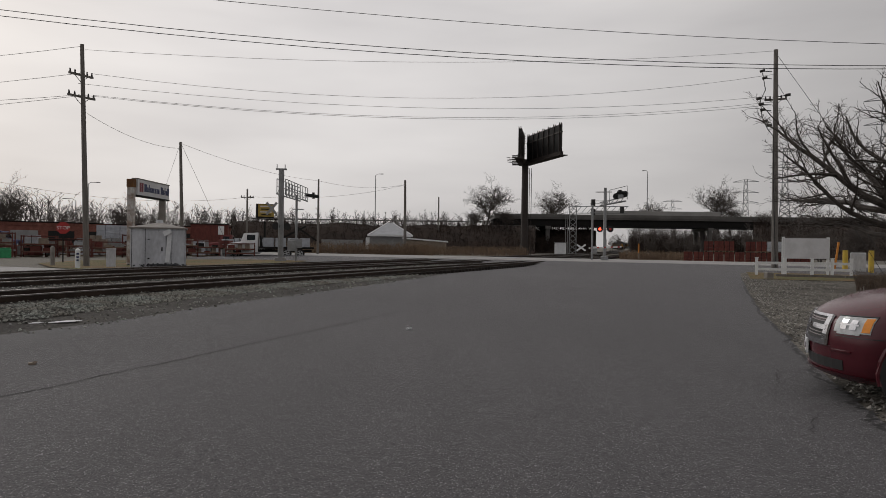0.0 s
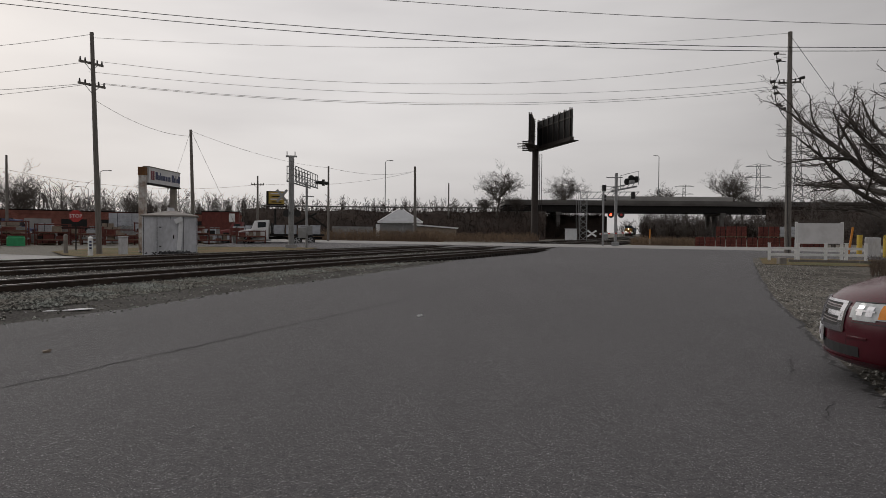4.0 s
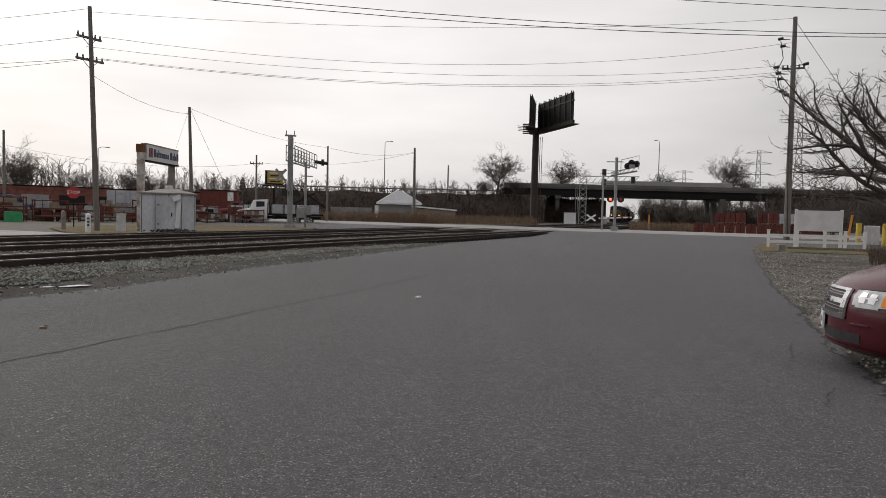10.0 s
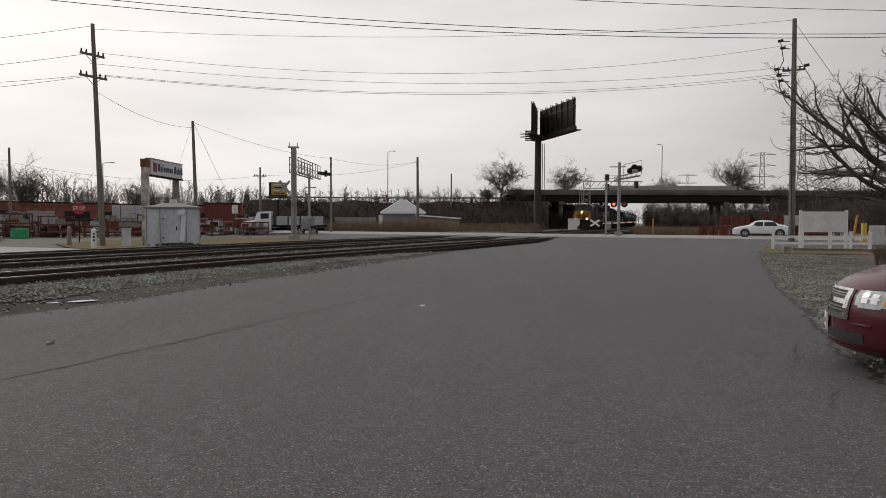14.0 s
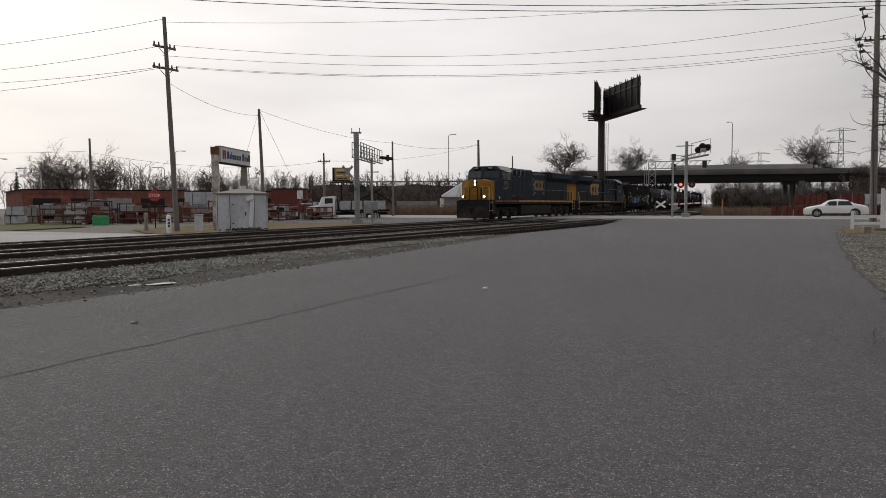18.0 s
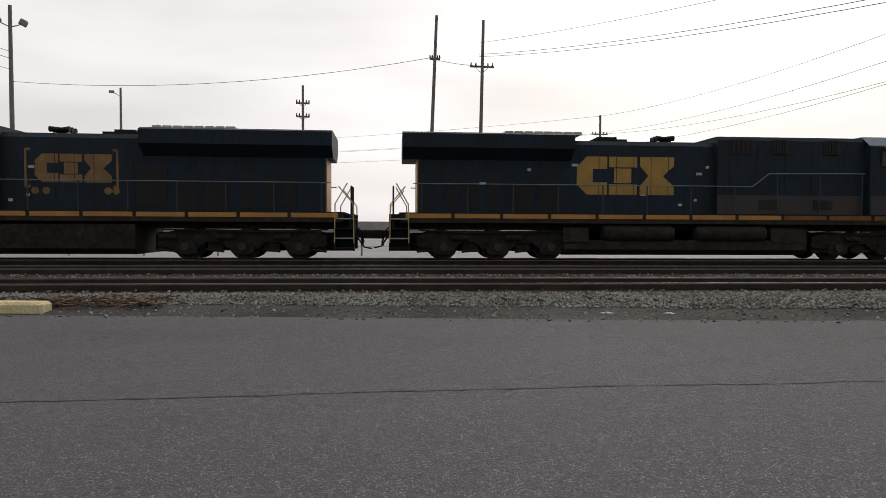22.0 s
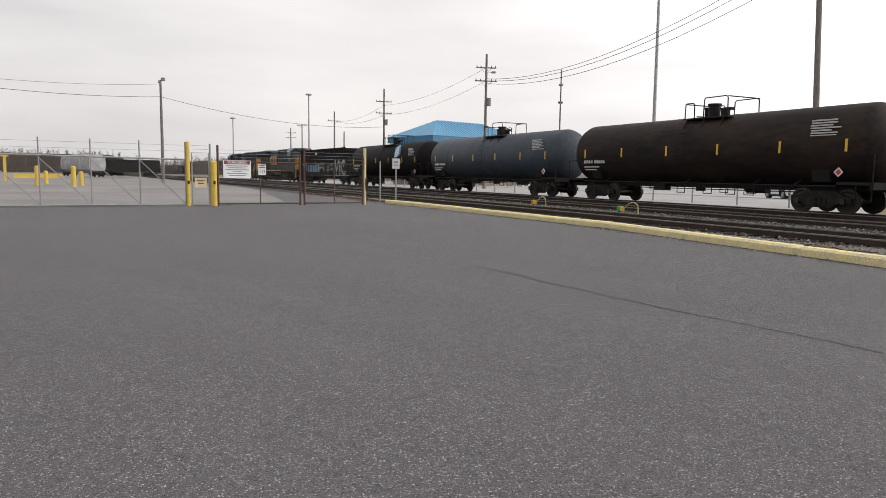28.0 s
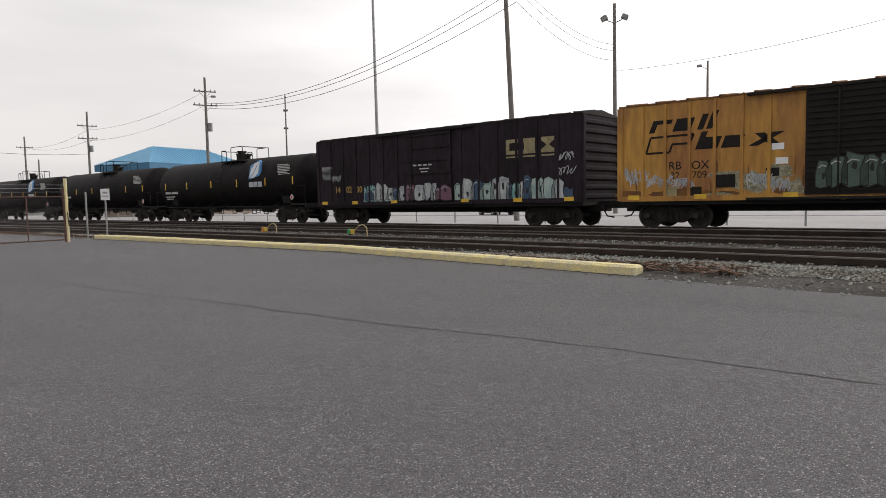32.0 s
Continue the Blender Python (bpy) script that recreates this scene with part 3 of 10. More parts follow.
def blob(cx, cy, rx, ry, rnd, n=14, jag=0.15):
    return [(cx + rx * (1 + rnd.uniform(-jag, jag)) * math.cos(2 * math.pi * i / n), cy + ry * (1 + rnd.uniform(-jag, jag)) * math.sin(2 * math.pi * i / n)) for i in range(n)]


def loop_stroke(pts, w):
    """A stroke of even width along a run of points."""
    out = []
    for (x0, y0), (x1, y1) in zip(pts[:-1], pts[1:]):
        d = math.hypot(x1 - x0, y1 - y0) or 1
        nx, ny = -(y1 - y0) / d * w / 2, (x1 - x0) / d * w / 2
        out.append([(x0 + nx, y0 + ny), (x0 - nx, y0 - ny), (x1 - nx, y1 - ny), (x1 + nx, y1 + ny)])
    return out


# ---- railway cars ----
CACHE = {}


def shared(name, key, make, material, parent, m=None, smooth=False, label=""):
    """A part whose mesh is made once and used again."""
    if key not in CACHE:
        CACHE[key] = make().mesh(name, material, smooth)
    ob = new(name, CACHE[key])
    ob.parent = parent
    if m is not None:
        ob.matrix_basis = m
    if label:
        tagged(ob, label)
    return ob


def wheelset_mesh(r):
    b = B()
    for s in (-0.75, 0.75):
        prof = [(r * 0.25, s - 0.07), (r * 0.3, s - 0.075), (r * 0.75, s - 0.03), (r * 0.8, s - 0.065), (r, s - 0.065), (r, s + 0.05), (r * 0.8, s + 0.06), (r * 0.72, s + 0.02), (r * 0.3, s + 0.07), (r * 0.2, s + 0.07)]
        if s < 0:
            prof = [(a, 2 * s - h) for a, h in prof][::-1]
        b.lathe(prof, 20)
    b.cyl((-1.05, 0, 0), (1.05, 0, 0), 0.08, n=8)
    return b


def add_wheelset(parent, y, r, key):
    shared("wheelset", key, lambda: wheelset_mesh(r), "wheelsteel", parent, pose(0, y, r), True)


def freight_bogie(parent, y, index):
    bg = shared("bogie", "fbogie", fbogie_mesh, "bogie", parent, pose(0, y, 0))
    for dy in (-0.89, 0.89):
        add_wheelset(bg, dy, 0.46, "fwheel")
    for s in (-1, 1):
        for dy in (-0.89, 0.89):
            shared("bearing_cap", "fcap", lambda: B().cyl((-0.05, 0, 0), (0.05, 0, 0), 0.1, n=12), "wheelsteel", bg, pose(s * 1.07, dy, 0.46))
    return bg


def fbogie_mesh():
    b = B()
    prof = [(-1.15, 0.36), (-1.15, 0.58), (-0.85, 0.66), (-0.55, 0.82), (0.55, 0.82), (0.85, 0.66), (1.15, 0.58), (1.15, 0.36), (0.7, 0.38), (0.42, 0.22), (-0.42, 0.22), (-0.7, 0.38)]
    for s in (-1, 1):
        b.prism(prof, s * 0.95 - 0.07, s * 0.95 + 0.07, "x")
        for k in (-0.2, 0.0, 0.2):
            b.cyl((s * 1.03, k, 0.26), (s * 1.03, k, 0.56), 0.075, n=8)
    b.box(0, 0, 0.62, 2.0, 0.4, 0.26)
    b.cyl((0, 0, 0.7), (0, 0, 0.98), 0.3, n=12)
    return b


def coupler(parent, y, s):
    def make():
        b = B()
        b.box(0, -0.35, 0, 0.3, 0.7, 0.26)
        b.box(0, 0.1, 0, 0.36, 0.42, 0.3, ch=0.05)
        b.tube([(0.45, -0.3, -0.05), (0.5, 0.0, -0.45), (0.42, 0.25, -0.5)], 0.03, 5)
        return b
    shared("coupler", "coupler", make, "steel_dark", parent, pose(0, y, 0.88, 0, 0, 0 if s > 0 else 180))


M["wheelsteel"] = mat("wheel_steel", (0.032, 0.027, 0.024), 0.65, 0.0, scale=4, spec=0.3)
M["bogie"] = mat("bogie_casting", (0.026, 0.022, 0.0195), 0.9, color2=(0.016, 0.014, 0.0125), scale=3, spec=0.2, fine=0.3, fscale=10)
M["marking_white"] = mat("white_marking", (0.5, 0.5, 0.49), 0.7, vary=0.3, scale=4)
M["marking_yellow"] = mat("gold_marking", (0.33, 0.2, 0.035), 0.55, vary=0.2, scale=2, fine=0.1)
M["gold_faded"] = mat("faded_gold_marking", (0.2, 0.115, 0.035), 0.6, vary=0.3, scale=2)
M["stripe_yellow"] = mat("reflective_strip", (0.72, 0.45, 0.03), 0.5)
M["placard_red"] = mat("placard_red", (0.5, 0.05, 0.06), 0.6)
M["framegrey"] = mat("grey_screen_frame", (0.3, 0.31, 0.32), 0.6)
M["railpost"] = mat("dark_handrail_post", (0.022, 0.028, 0.036), 0.6)
M["railgrey"] = mat("handrail_paint", (0.1, 0.14, 0.19), 0.5)
M["locogrime"] = mat("grimy_lower_paint", (0.035, 0.027, 0.022), 0.7, color2=(0.022, 0.022, 0.026), scale=1.4, stretch=(1, 1, 0.4))
M["grille"] = mat("intake_grille", (0.012, 0.012, 0.013), 0.8)
M["lamp_on"] = mat("lit_headlight", (1.0, 0.78, 0.45), 0.4, glow=30)
M["ploughbrown"] = mat("grimy_plough_steel", (0.02, 0.016, 0.014), 0.85, color2=(0.035, 0.026, 0.02), scale=2.5, spec=0.15)
M["rustdark"] = mat("dark_rust_stain", (0.055, 0.027, 0.014), 0.9, color2=(0.03, 0.018, 0.013), scale=1.3, spec=0.15)
M["rust"] = mat("rusty_sill", (0.1, 0.045, 0.02), 0.9, color2=(0.2, 0.09, 0.02), scale=1.1)


def loco_truck(parent, y):
    def make():
        b = B()
        prof = [(-2.75, 0.5), (-2.75, 0.85), (-2.2, 1.0), (2.2, 1.0), (2.75, 0.85), (2.75, 0.5), (2.35, 0.42), (1.45, 0.42), (1.2, 0.62), (0.75, 0.62), (0.5, 0.4), (-0.5, 0.4), (-0.75, 0.62), (-1.2, 0.62), (-1.45, 0.42), (-2.35, 0.42)]
        for s in (-1, 1):
            b.prism(prof, s * 1.1 - 0.08, s * 1.1 + 0.08, "x")
            for a in (-1.85, 0.0, 1.85):
                b.prism([(a - 0.38, 0.3), (a - 0.3, 0.62), (a + 0.3, 0.62), (a + 0.38, 0.3), (a + 0.22, 0.22), (a - 0.22, 0.22)], s * 1.24 - 0.07, s * 1.24 + 0.07, "x")
                b.cyl((s * 1.2, a + 0.85, 0.78), (s * 1.2, a + 0.3, 0.78), 0.1, n=10)
            b.tube([(s * 1.25, -2.6, 1.02), (s * 1.27, -1.2, 0.95), (s * 1.27, 1.0, 0.98), (s * 1.25, 2.6, 1.03)], 0.025, 5)
        b.box(0, 0, 0.8, 2.0, 4.6, 0.3)
        for a in (-2.6, -0.92, 0.92, 2.6):
            b.box(0, a, 0.62, 1.35, 0.8, 0.62, ch=0.08)
        for s in (-1, 1):
            for a in (-2.45, -0.92, 0.92, 2.45):
                b.box(s * 1.0, a, 0.5, 0.12, 0.5, 0.42)
                b.cyl((s * 1.18, a - 0.3, 0.3), (s * 1.18, a + 0.3, 0.36), 0.04, n=5)
        return b
    tr = shared("truck_frame", "ltruck", make, "locotruck", parent, pose(0, y, 0))
    for a in (-1.85, 0.0, 1.85):
        add_wheelset(tr, a, 0.53, "lwheel")
        for s in (-1, 1):
            shared("bearing_cap", "lcap", lambda: B().cyl((-0.04, 0, 0), (0.04, 0, 0), 0.13, n=14), "wheelsteel", tr, pose(s * 1.33, a, 0.46))


M["locogold"] = mat("loco_gold_nose_paint", (0.36, 0.185, 0.03), 0.65, color2=(0.25, 0.12, 0.022), scale=1.5, spec=0.15, fine=0.2, fscale=8)
M["caproof"] = mat("pale_tan_roof_paint", (0.4, 0.37, 0.32), 0.7, color2=(0.27, 0.245, 0.2), scale=1.5, fine=0.2, fscale=8)
M["railcream"] = mat("pale_yellow_rail_paint", (0.42, 0.33, 0.14), 0.6, vary=0.3, scale=4)
M["locotruck"] = mat("truck_casting", (0.026, 0.0225, 0.02), 0.9, color2=(0.014, 0.012, 0.0105), scale=2.5, spec=0.2, fine=0.3, fscale=9)


def emblem(parent, side, y, z, x, k, material, brackets=False):
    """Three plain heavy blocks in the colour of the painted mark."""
    h = 1.3 * k
    a = [(0.0, 0.35 * k), (0.35 * k, 0.0), (1.05 * k, 0.0), (1.05 * k, 0.42 * k), (0.55 * k, 0.42 * k), (0.55 * k, 0.88 * k), (1.05 * k, 0.88 * k), (1.05 * k, h), (0.35 * k, h), (0.0, h - 0.35 * k)]
    polys = [a]
    polys += [rect(1.12 * k, 0, 0.98 * k, 0.36 * k), rect(1.3 * k, 0.4 * k, 0.6 * k, 0.5 * k), rect(1.12 * k, 0.94 * k, 0.98 * k, 0.36 * k)]
    polys += [[(2.2 * k, 0), (3.4 * k, 0), (3.4 * k, 0.3 * k), (3.02 * k, 0.65 * k), (3.4 * k, 1.0 * k), (3.4 * k, h), (2.2 * k, h), (2.2 * k, 1.0 * k), (2.5 * k, 0.65 * k), (2.2 * k, 0.3 * k)]]
    if brackets:
        for q in (-0.42 * k, 3.6 * k):
            o = 0.0 if q < 0 else -0.16 * k
            polys += [rect(q, -0.25 * k, 0.1 * k, 1.8 * k), rect(q + o, -0.25 * k, 0.26 * k, 0.12 * k), rect(q + o, 1.43 * k, 0.26 * k, 0.12 * k)]
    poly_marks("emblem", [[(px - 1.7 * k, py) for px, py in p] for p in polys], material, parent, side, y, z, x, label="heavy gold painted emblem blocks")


def locomotive(number, lead):
    label = "dark blue and yellow diesel locomotive with lit headlights" if lead else "dark blue diesel locomotive with yellow rear end and grimy lower body"
    lo = thing("locomotive", pose(0, 0, 0), label, "locomotive", "train")
    X = 0.95
    # underframe and deck
    part("underframe", B().box(0, 0, 1.44, 2.9, 20.6, 0.3).box(0, 0, 1.2, 1.2, 20.0, 0.3), "locogrey", lo)
    for s in (-1, 1):
        ys = np.linspace(-10.2, 9.6, 13)
        for k in range(12):
            grimy = not lead and k > 7
            ob = B().box(s * 1.458, (ys[k] + ys[k + 1]) / 2, 1.52, 0.03, ys[k + 1] - ys[k] - 0.12, 0.15)
            part("sill_stripe", ob, "rust" if grimy or (lead and k > 8) else "locoyellow", lo)
    part("deck_plate", B().box(0, 0, 1.61, 2.92, 20.7, 0.04), "steel_dark", lo)
    # long hood
    hood = B()
    hood.prism([(-X, 1.63), (-X, 4.02), (-X + 0.16, 4.18), (X - 0.16, 4.18), (X, 4.02), (X, 1.63)], -9.7, 0.75, "y")
    hd = part("long_hood", hood, "locoblue", lo)
    for y in np.arange(-3.4, 0.4, 0.62):
        for s in (-1, 1):
            part("door_seam", B().box(s * (X + 0.004), y, 2.72, 0.012, 0.02, 2.1), "grille", hd)
    # hood doors with louvres at the radiator end
    for s in (-1, 1):
        for y, z, w, h in ((-8.5, 2.25, 0.42, 1.1), (-7.8, 2.25, 0.42, 1.0), (-7.1, 2.3, 0.42, 1.2), (-6.1, 2.2, 0.75, 1.1), (-5.1, 2.2, 0.75, 1.1)) + (((-4.0, 2.45, 1.0, 1.3),) if lead else ()):
            ld = part("louvred_door", B().box(s * (X + 0.01), y, z, 0.03, w, h), "grille", hd, "dark louvred door")
            for q in np.arange(-h / 2 + 0.06, h / 2, 0.11):
                part("louvre", B().box(s * (X + 0.03), y, z + q, 0.03, w - 0.06, 0.03), "grille", ld)
    # radiator wings
    w = B()
    w.prism([(-X, 3.45), (-1.48, 3.82), (-1.5, 4.28), (-1.3, 4.35), (1.3, 4.35), (1.5, 4.28), (1.48, 3.82), (X, 3.45)], -9.95 if lead else -10.25, -3.75 if lead else -4.4, "y")
    rw = part("radiator_wing", w, "locoblue", lo)
    g = B()
    for i in range(8):
        g.box(0, -6.6 + i * 0.34, 4.39, 2.3, 0.28, 0.1)
    part("radiator_grille", g, "locoroof", rw)
    # exhaust, fans and horn
    part("exhaust_pipe", B().box(0, -2.9, 4.2, 1.2, 1.2, 0.16).box(0, -2.9, 4.3, 0.5, 0.7, 0.2), "steel_dark", lo)
    hn = part("horn_bracket", B().cyl((0, -0.7, 4.1), (0, -0.7, 4.36), 0.04).box(0, -0.7, 4.36, 0.7, 0.08, 0.05), "steel_dark", lo)
    for dx in (-0.25, 0, 0.25):
        part("horn_trumpet", B().cyl((dx, -0.95, 4.38), (dx, -0.45, 4.38), 0.04, 0.1, 10), "steel_dark", hn)
        part("horn_trumpet", B().cyl((dx, -0.75, 4.38), (dx, -1.1, 4.38), 0.04, 0.1, 10), "steel_dark", hn)
    # raised equipment section
    e = B()
    e.prism([(-1.2, 1.63), (-1.2, 4.22), (-1.1, 4.36), (1.1, 4.36), (1.2, 4.22), (1.2, 1.63)], 0.75, 6.15, "y")
    eq = part("equipment_hood", e, "locoblue", lo)
    for s in (-1, 1):
        screens = ((5.1, 0.72, 0.5), (4.12, 0.72, 0.5), (3.25, 0.66, 0.5), (1.25, 0.5, 0.45)) if lead else ((1.6, 0.9, 0.5), (3.0, 0.6, 0.5), (4.9, 0.6, 0.5))
        for y, w_, h_ in screens:
            sc = part("intake_screen", B().box(s * 1.21, y, 4.0, 0.03, w_, h_), "grille", eq)
            for q in np.linspace(-w_ / 2 + 0.1, w_ / 2 - 0.1, 5):
                part("screen_slat", B().box(s * 1.235, y + q, 4.0, 0.04, 0.05, h_), "grille", sc)
        for y in (1.2, 2.2, 3.2, 4.2, 5.4):
            part("panel_seam", B().box(s * 1.21, y, 2.9, 0.012, 0.02, 2.3), "grille", eq)
        if not lead:
            part("grimy_panel", B().box(s * 1.215, 3.4, 1.98, 0.02, 5.3, 0.66), "locogrime", eq)
            for y in (2.6, 4.6):
                v = B()
                for q in range(5):
                    v.box(s * 1.235, y, 1.85 + q * 0.07, 0.03, 0.7, 0.035)
                part("vent", v, "grille", eq)
        else:
            for y in (5.52, 4.7, 4.52, 3.74, 3.6, 2.9):
                part("screen_frame", B().box(s * 1.24, y, 4.05, 0.03, 0.035, 0.56), "framegrey", eq, "pale painted screen frame")
            part("rusty_lower_panel", B().box(s * 1.213, 4.45, 1.78, 0.012, 3.35, 0.3), "rustdark", eq, "rust-stained lower panel")
            for y, z in ((5.2, 3.62), (4.0, 3.66), (3.0, 3.68), (5.6, 2.55), (5.2, 1.98), (3.4, 1.95), (1.4, 3.0)):
                part("notice", B().box(s * 1.214, y, z, 0.01, 0.16, 0.05), "marking_white", eq)
    # cab and nose
    c = B()
    c.prism([(-1.48, 1.63), (-1.48, 4.06), (-1.06, 4.38), (1.06, 4.38), (1.48, 4.06), (1.48, 1.63)], 6.15, 8.1, "y")
    prof = [(8.1, 1.63), (8.1, 4.06), (8.46, 4.06), (8.66, 3.34), (9.7, 3.06), (9.7, 1.63)]
    c.prism(prof, -1.48, 1.48, "x")
    brow = [(-1.48, 8.1), (-1.48, 8.48), (0.0, 8.82), (1.48, 8.48), (1.48, 8.1)]
    c.add([(x, y, 4.06) for x, y in brow] + [(x * 0.72, y - 0.12, 4.38) for x, y in brow], [(0, 1, 2, 3, 4), (9, 8, 7, 6, 5), (0, 5, 6, 1), (1, 6, 7, 2), (2, 7, 8, 3), (3, 8, 9, 4), (4, 9, 5, 0)])
    c.add([(-1.48, 8.46, 4.06), (0, 8.8, 4.06), (1.48, 8.46, 4.06), (-1.48, 8.66, 3.34), (0, 9.02, 3.3), (1.48, 8.66, 3.34)], [(0, 3, 4, 1), (1, 4, 5, 2), (0, 1, 2), (3, 5, 4), (0, 2, 5, 3)])
    cab = part("cab", c, "locoblue", lo)
    roof = B()
    for s in (-1, 1):
        roof.add([(s * 1.5, 6.1, 4.075), (s * 1.5, 8.42, 4.075), (s * 1.06, 8.4, 4.415), (s * 1.06, 6.1, 4.415), (s * 1.5, 6.1, 4.045), (s * 1.5, 8.42, 4.045), (s * 1.06, 8.4, 4.385), (s * 1.06, 6.1, 4.385)], [(0, 1, 2, 3), (7, 6, 5, 4), (0, 4, 5, 1), (1, 5, 6, 2), (2, 6, 7, 3), (3, 7, 4, 0)])
    roof.box(0, 7.25, 4.4, 2.14, 2.3, 0.035)
    part("cab_roof", roof, "caproof" if lead else "railgrey", cab, "pale tan cab roof" if lead else "dull blue-grey cab roof")
    n = B()
    plan = [(-1.47, 9.69), (-0.62, 10.22), (0.62, 10.22), (1.47, 9.69)]
    tops = (3.05, 3.26, 3.26, 3.05)
    n.add([(x, y, 1.63) for x, y in plan] + [(x, y, z) for (x, y), z in zip(plan, tops)] + [(0.62, 9.5, 3.3), (-0.62, 9.5, 3.3)], [(0, 1, 2, 3), (0, 4, 5, 1), (1, 5, 6, 2), (2, 6, 7, 3), (4, 9, 5), (5, 9, 8, 6), (6, 8, 7), (4, 7, 8, 9), (0, 3, 7, 4)])
    nose = part("nose", n, "locogold", lo, "yellow tapered nose")
    part("nose_door", B().box(0.0, 10.23, 2.3, 0.56, 0.03, 1.3, ch=0.01), "locogold", nose)
    for s in (-1, 1):
        part("nose_hatch", B().box(s * 1.07, 9.965, 2.3, 0.62, 0.03, 1.0, rz=-s * 32, ch=0.01), "locogold", nose)
        part("hatch_bar", B().tube([(s * 1.1, 10.02, 2.55), (s * 1.12, 10.06, 2.55), (s * 0.85, 10.2, 2.62), (s * 0.84, 10.14, 2.62)], 0.018), "steel_dark", nose)
    part("grab_bar", B().tube([(-0.5, 10.3, 1.9), (-0.5, 10.3, 2.6), (0.5, 10.3, 2.6), (0.5, 10.3, 1.9)], 0.02), "steel_dark", nose)
    part("headlight_housing", B().box(0.0, 10.24, 2.98, 0.34, 0.06, 0.56, ch=0.02), "steel_dark", nose)
    for z in (2.85, 3.11):
        part("headlight", B().cyl((0, 10.26, z), (0, 10.29, z), 0.085, n=16), "lamp_on" if lead else "window", nose)
        # tube added to hide the lamp's glow from the side
        part("glow_shield", B().lathe([(0.088, 0.0), (0.1, 0.1), (0.125, 0.1), (0.12, 0.0)], 16, pose(0, 10.26, z, 0, 0, 90)), "steel_dark", nose)
    for s in (-1, 1):
        part("ditch_light", B().cyl((s * 0.95, 10.5, 1.86), (s * 0.95, 10.54, 1.86), 0.1, n=14), "lamp_on" if lead else "window", lo)
        # likewise an added tube, keeping the ditch light's glow to the front
        part("glow_shield", B().lathe([(0.115, -0.12), (0.115, 0.16), (0.13, 0.16), (0.13, -0.12)], 16, pose(s * 0.95, 10.5, 1.86, 0, 0, 90)), "steel_dark", lo)
        bd = part("number_board", B().box(s * 0.62, 8.66, 4.24, 0.62, 0.16, 0.24, rz=-s * 13), "steel_dark", cab)
        tx = new("lettering", text_mesh(number, 0.24, "marking_white"))
        tx.parent = bd
        tx.matrix_basis = pose(s * 0.645, 8.745, 4.155, 90, 0, 180 - s * 13)
        # front platform rail
        part("front_rail", B().tube([(s * 1.3, 10.45, 1.6), (s * 1.3, 10.45, 2.66), (s * 0.75, 10.5, 2.66), (s * 0.75, 10.5, 1.6)], 0.022), "railcream", lo, "pale yellow front rail")
        part("brake_box", B().box(s * 1.12, 9.62, 0.92, 0.5, 0.8, 0.94, ch=0.03), "steel_dark", lo)
        # windows
        for y, w_ in ((8.15, 0.3), (7.68, 0.42), (7.22, 0.42), (6.74, 0.34)):
            wf = part("window_frame", B().box(s * 1.487, y, 3.66, 0.03, w_ + 0.1, 0.68), "framegrey" if lead else "steel_dark", cab, "pale window frame" if lead else "")
            part("pane", B().box(s * 1.498, y, 3.66, 0.03, w_, 0.6), "window", wf)
        part("sun_visor", B().box(s * 1.6, 7.3, 3.97, 0.3, 1.3, 0.03, ry=s * 26), "framegrey", cab)
        part("mirror", B().box(s * 1.6, 8.36, 3.5, 0.05, 0.12, 0.3), "steel_dark", cab)
        q4 = [(0.12, 8.775, 3.99), (1.38, 8.49, 3.99), (1.38, 8.66, 3.42), (0.12, 8.965, 3.42)]
        ws = B().add([(s * x, y + 0.03, z) for x, y, z in q4] + [(s * x, y - 0.03, z) for x, y, z in q4], [(0, 1, 2, 3), (7, 6, 5, 4), (0, 4, 5, 1), (1, 5, 6, 2), (2, 6, 7, 3), (3, 7, 4, 0)])
        fr = part("windscreen", ws, "window", cab)
        part("wiper", B().cyl((s * 0.55, 8.9, 3.44), (s * 0.75, 8.74, 3.85), 0.012, n=5), "steel_dark", fr)
        # cab side grilles
        for y in (7.43,):
            g = B()
            for q in range(8):
                g.box(s * 1.495, y, 1.74 + q * 0.065, 0.03, 0.56, 0.04)
            part("vent", g, "grille", cab)
        if not lead:
            part("grimy_panel", B().box(s * 1.486, 7.85, 1.97, 0.014, 3.3, 0.66), "locogrime", cab)
        side_text(cab, number, 0.64, "gold_faded" if lead else "marking_yellow", s, 7.45, 2.74, 1.482)
        if lead:
            poly_marks("lightning_mark", [[(-0.75, 0.1), (0.1, 0.0), (0.05, 0.1), (0.8, 0.16), (-0.1, 0.24), (-0.05, 0.14)]], "gold_faded", cab, s, 7.45, 2.46, 1.482)
        poly_marks("tag", [rect(-0.1, -0.1, 0.22, 0.22)], "marking_white", cab, s, 8.78, 1.8, 1.482)
        if lead:
            emblem(lo, s, -1.5, 2.55, X, 0.72, "gold_faded", True)
            for y in (-0.3, -0.65, -2.6, -2.85):
                part("round_mark", B().cyl((s * (X + 0.002), y, 2.28), (s * (X + 0.009), y, 2.28), 0.12, n=14), "gold_faded", lo)
        else:
            emblem(lo, s, -2.45, 2.3, X, 1.02, "marking_yellow", False)
        # small white notices
        rnd = random.Random(5)
        poly_marks("notice", [rect(rnd.uniform(-8, 5), rnd.uniform(1.9, 3.4), rnd.uniform(0.1, 0.26), 0.09) for _ in range(9)], "marking_white", lo, s, 0.0, 0.0, X)
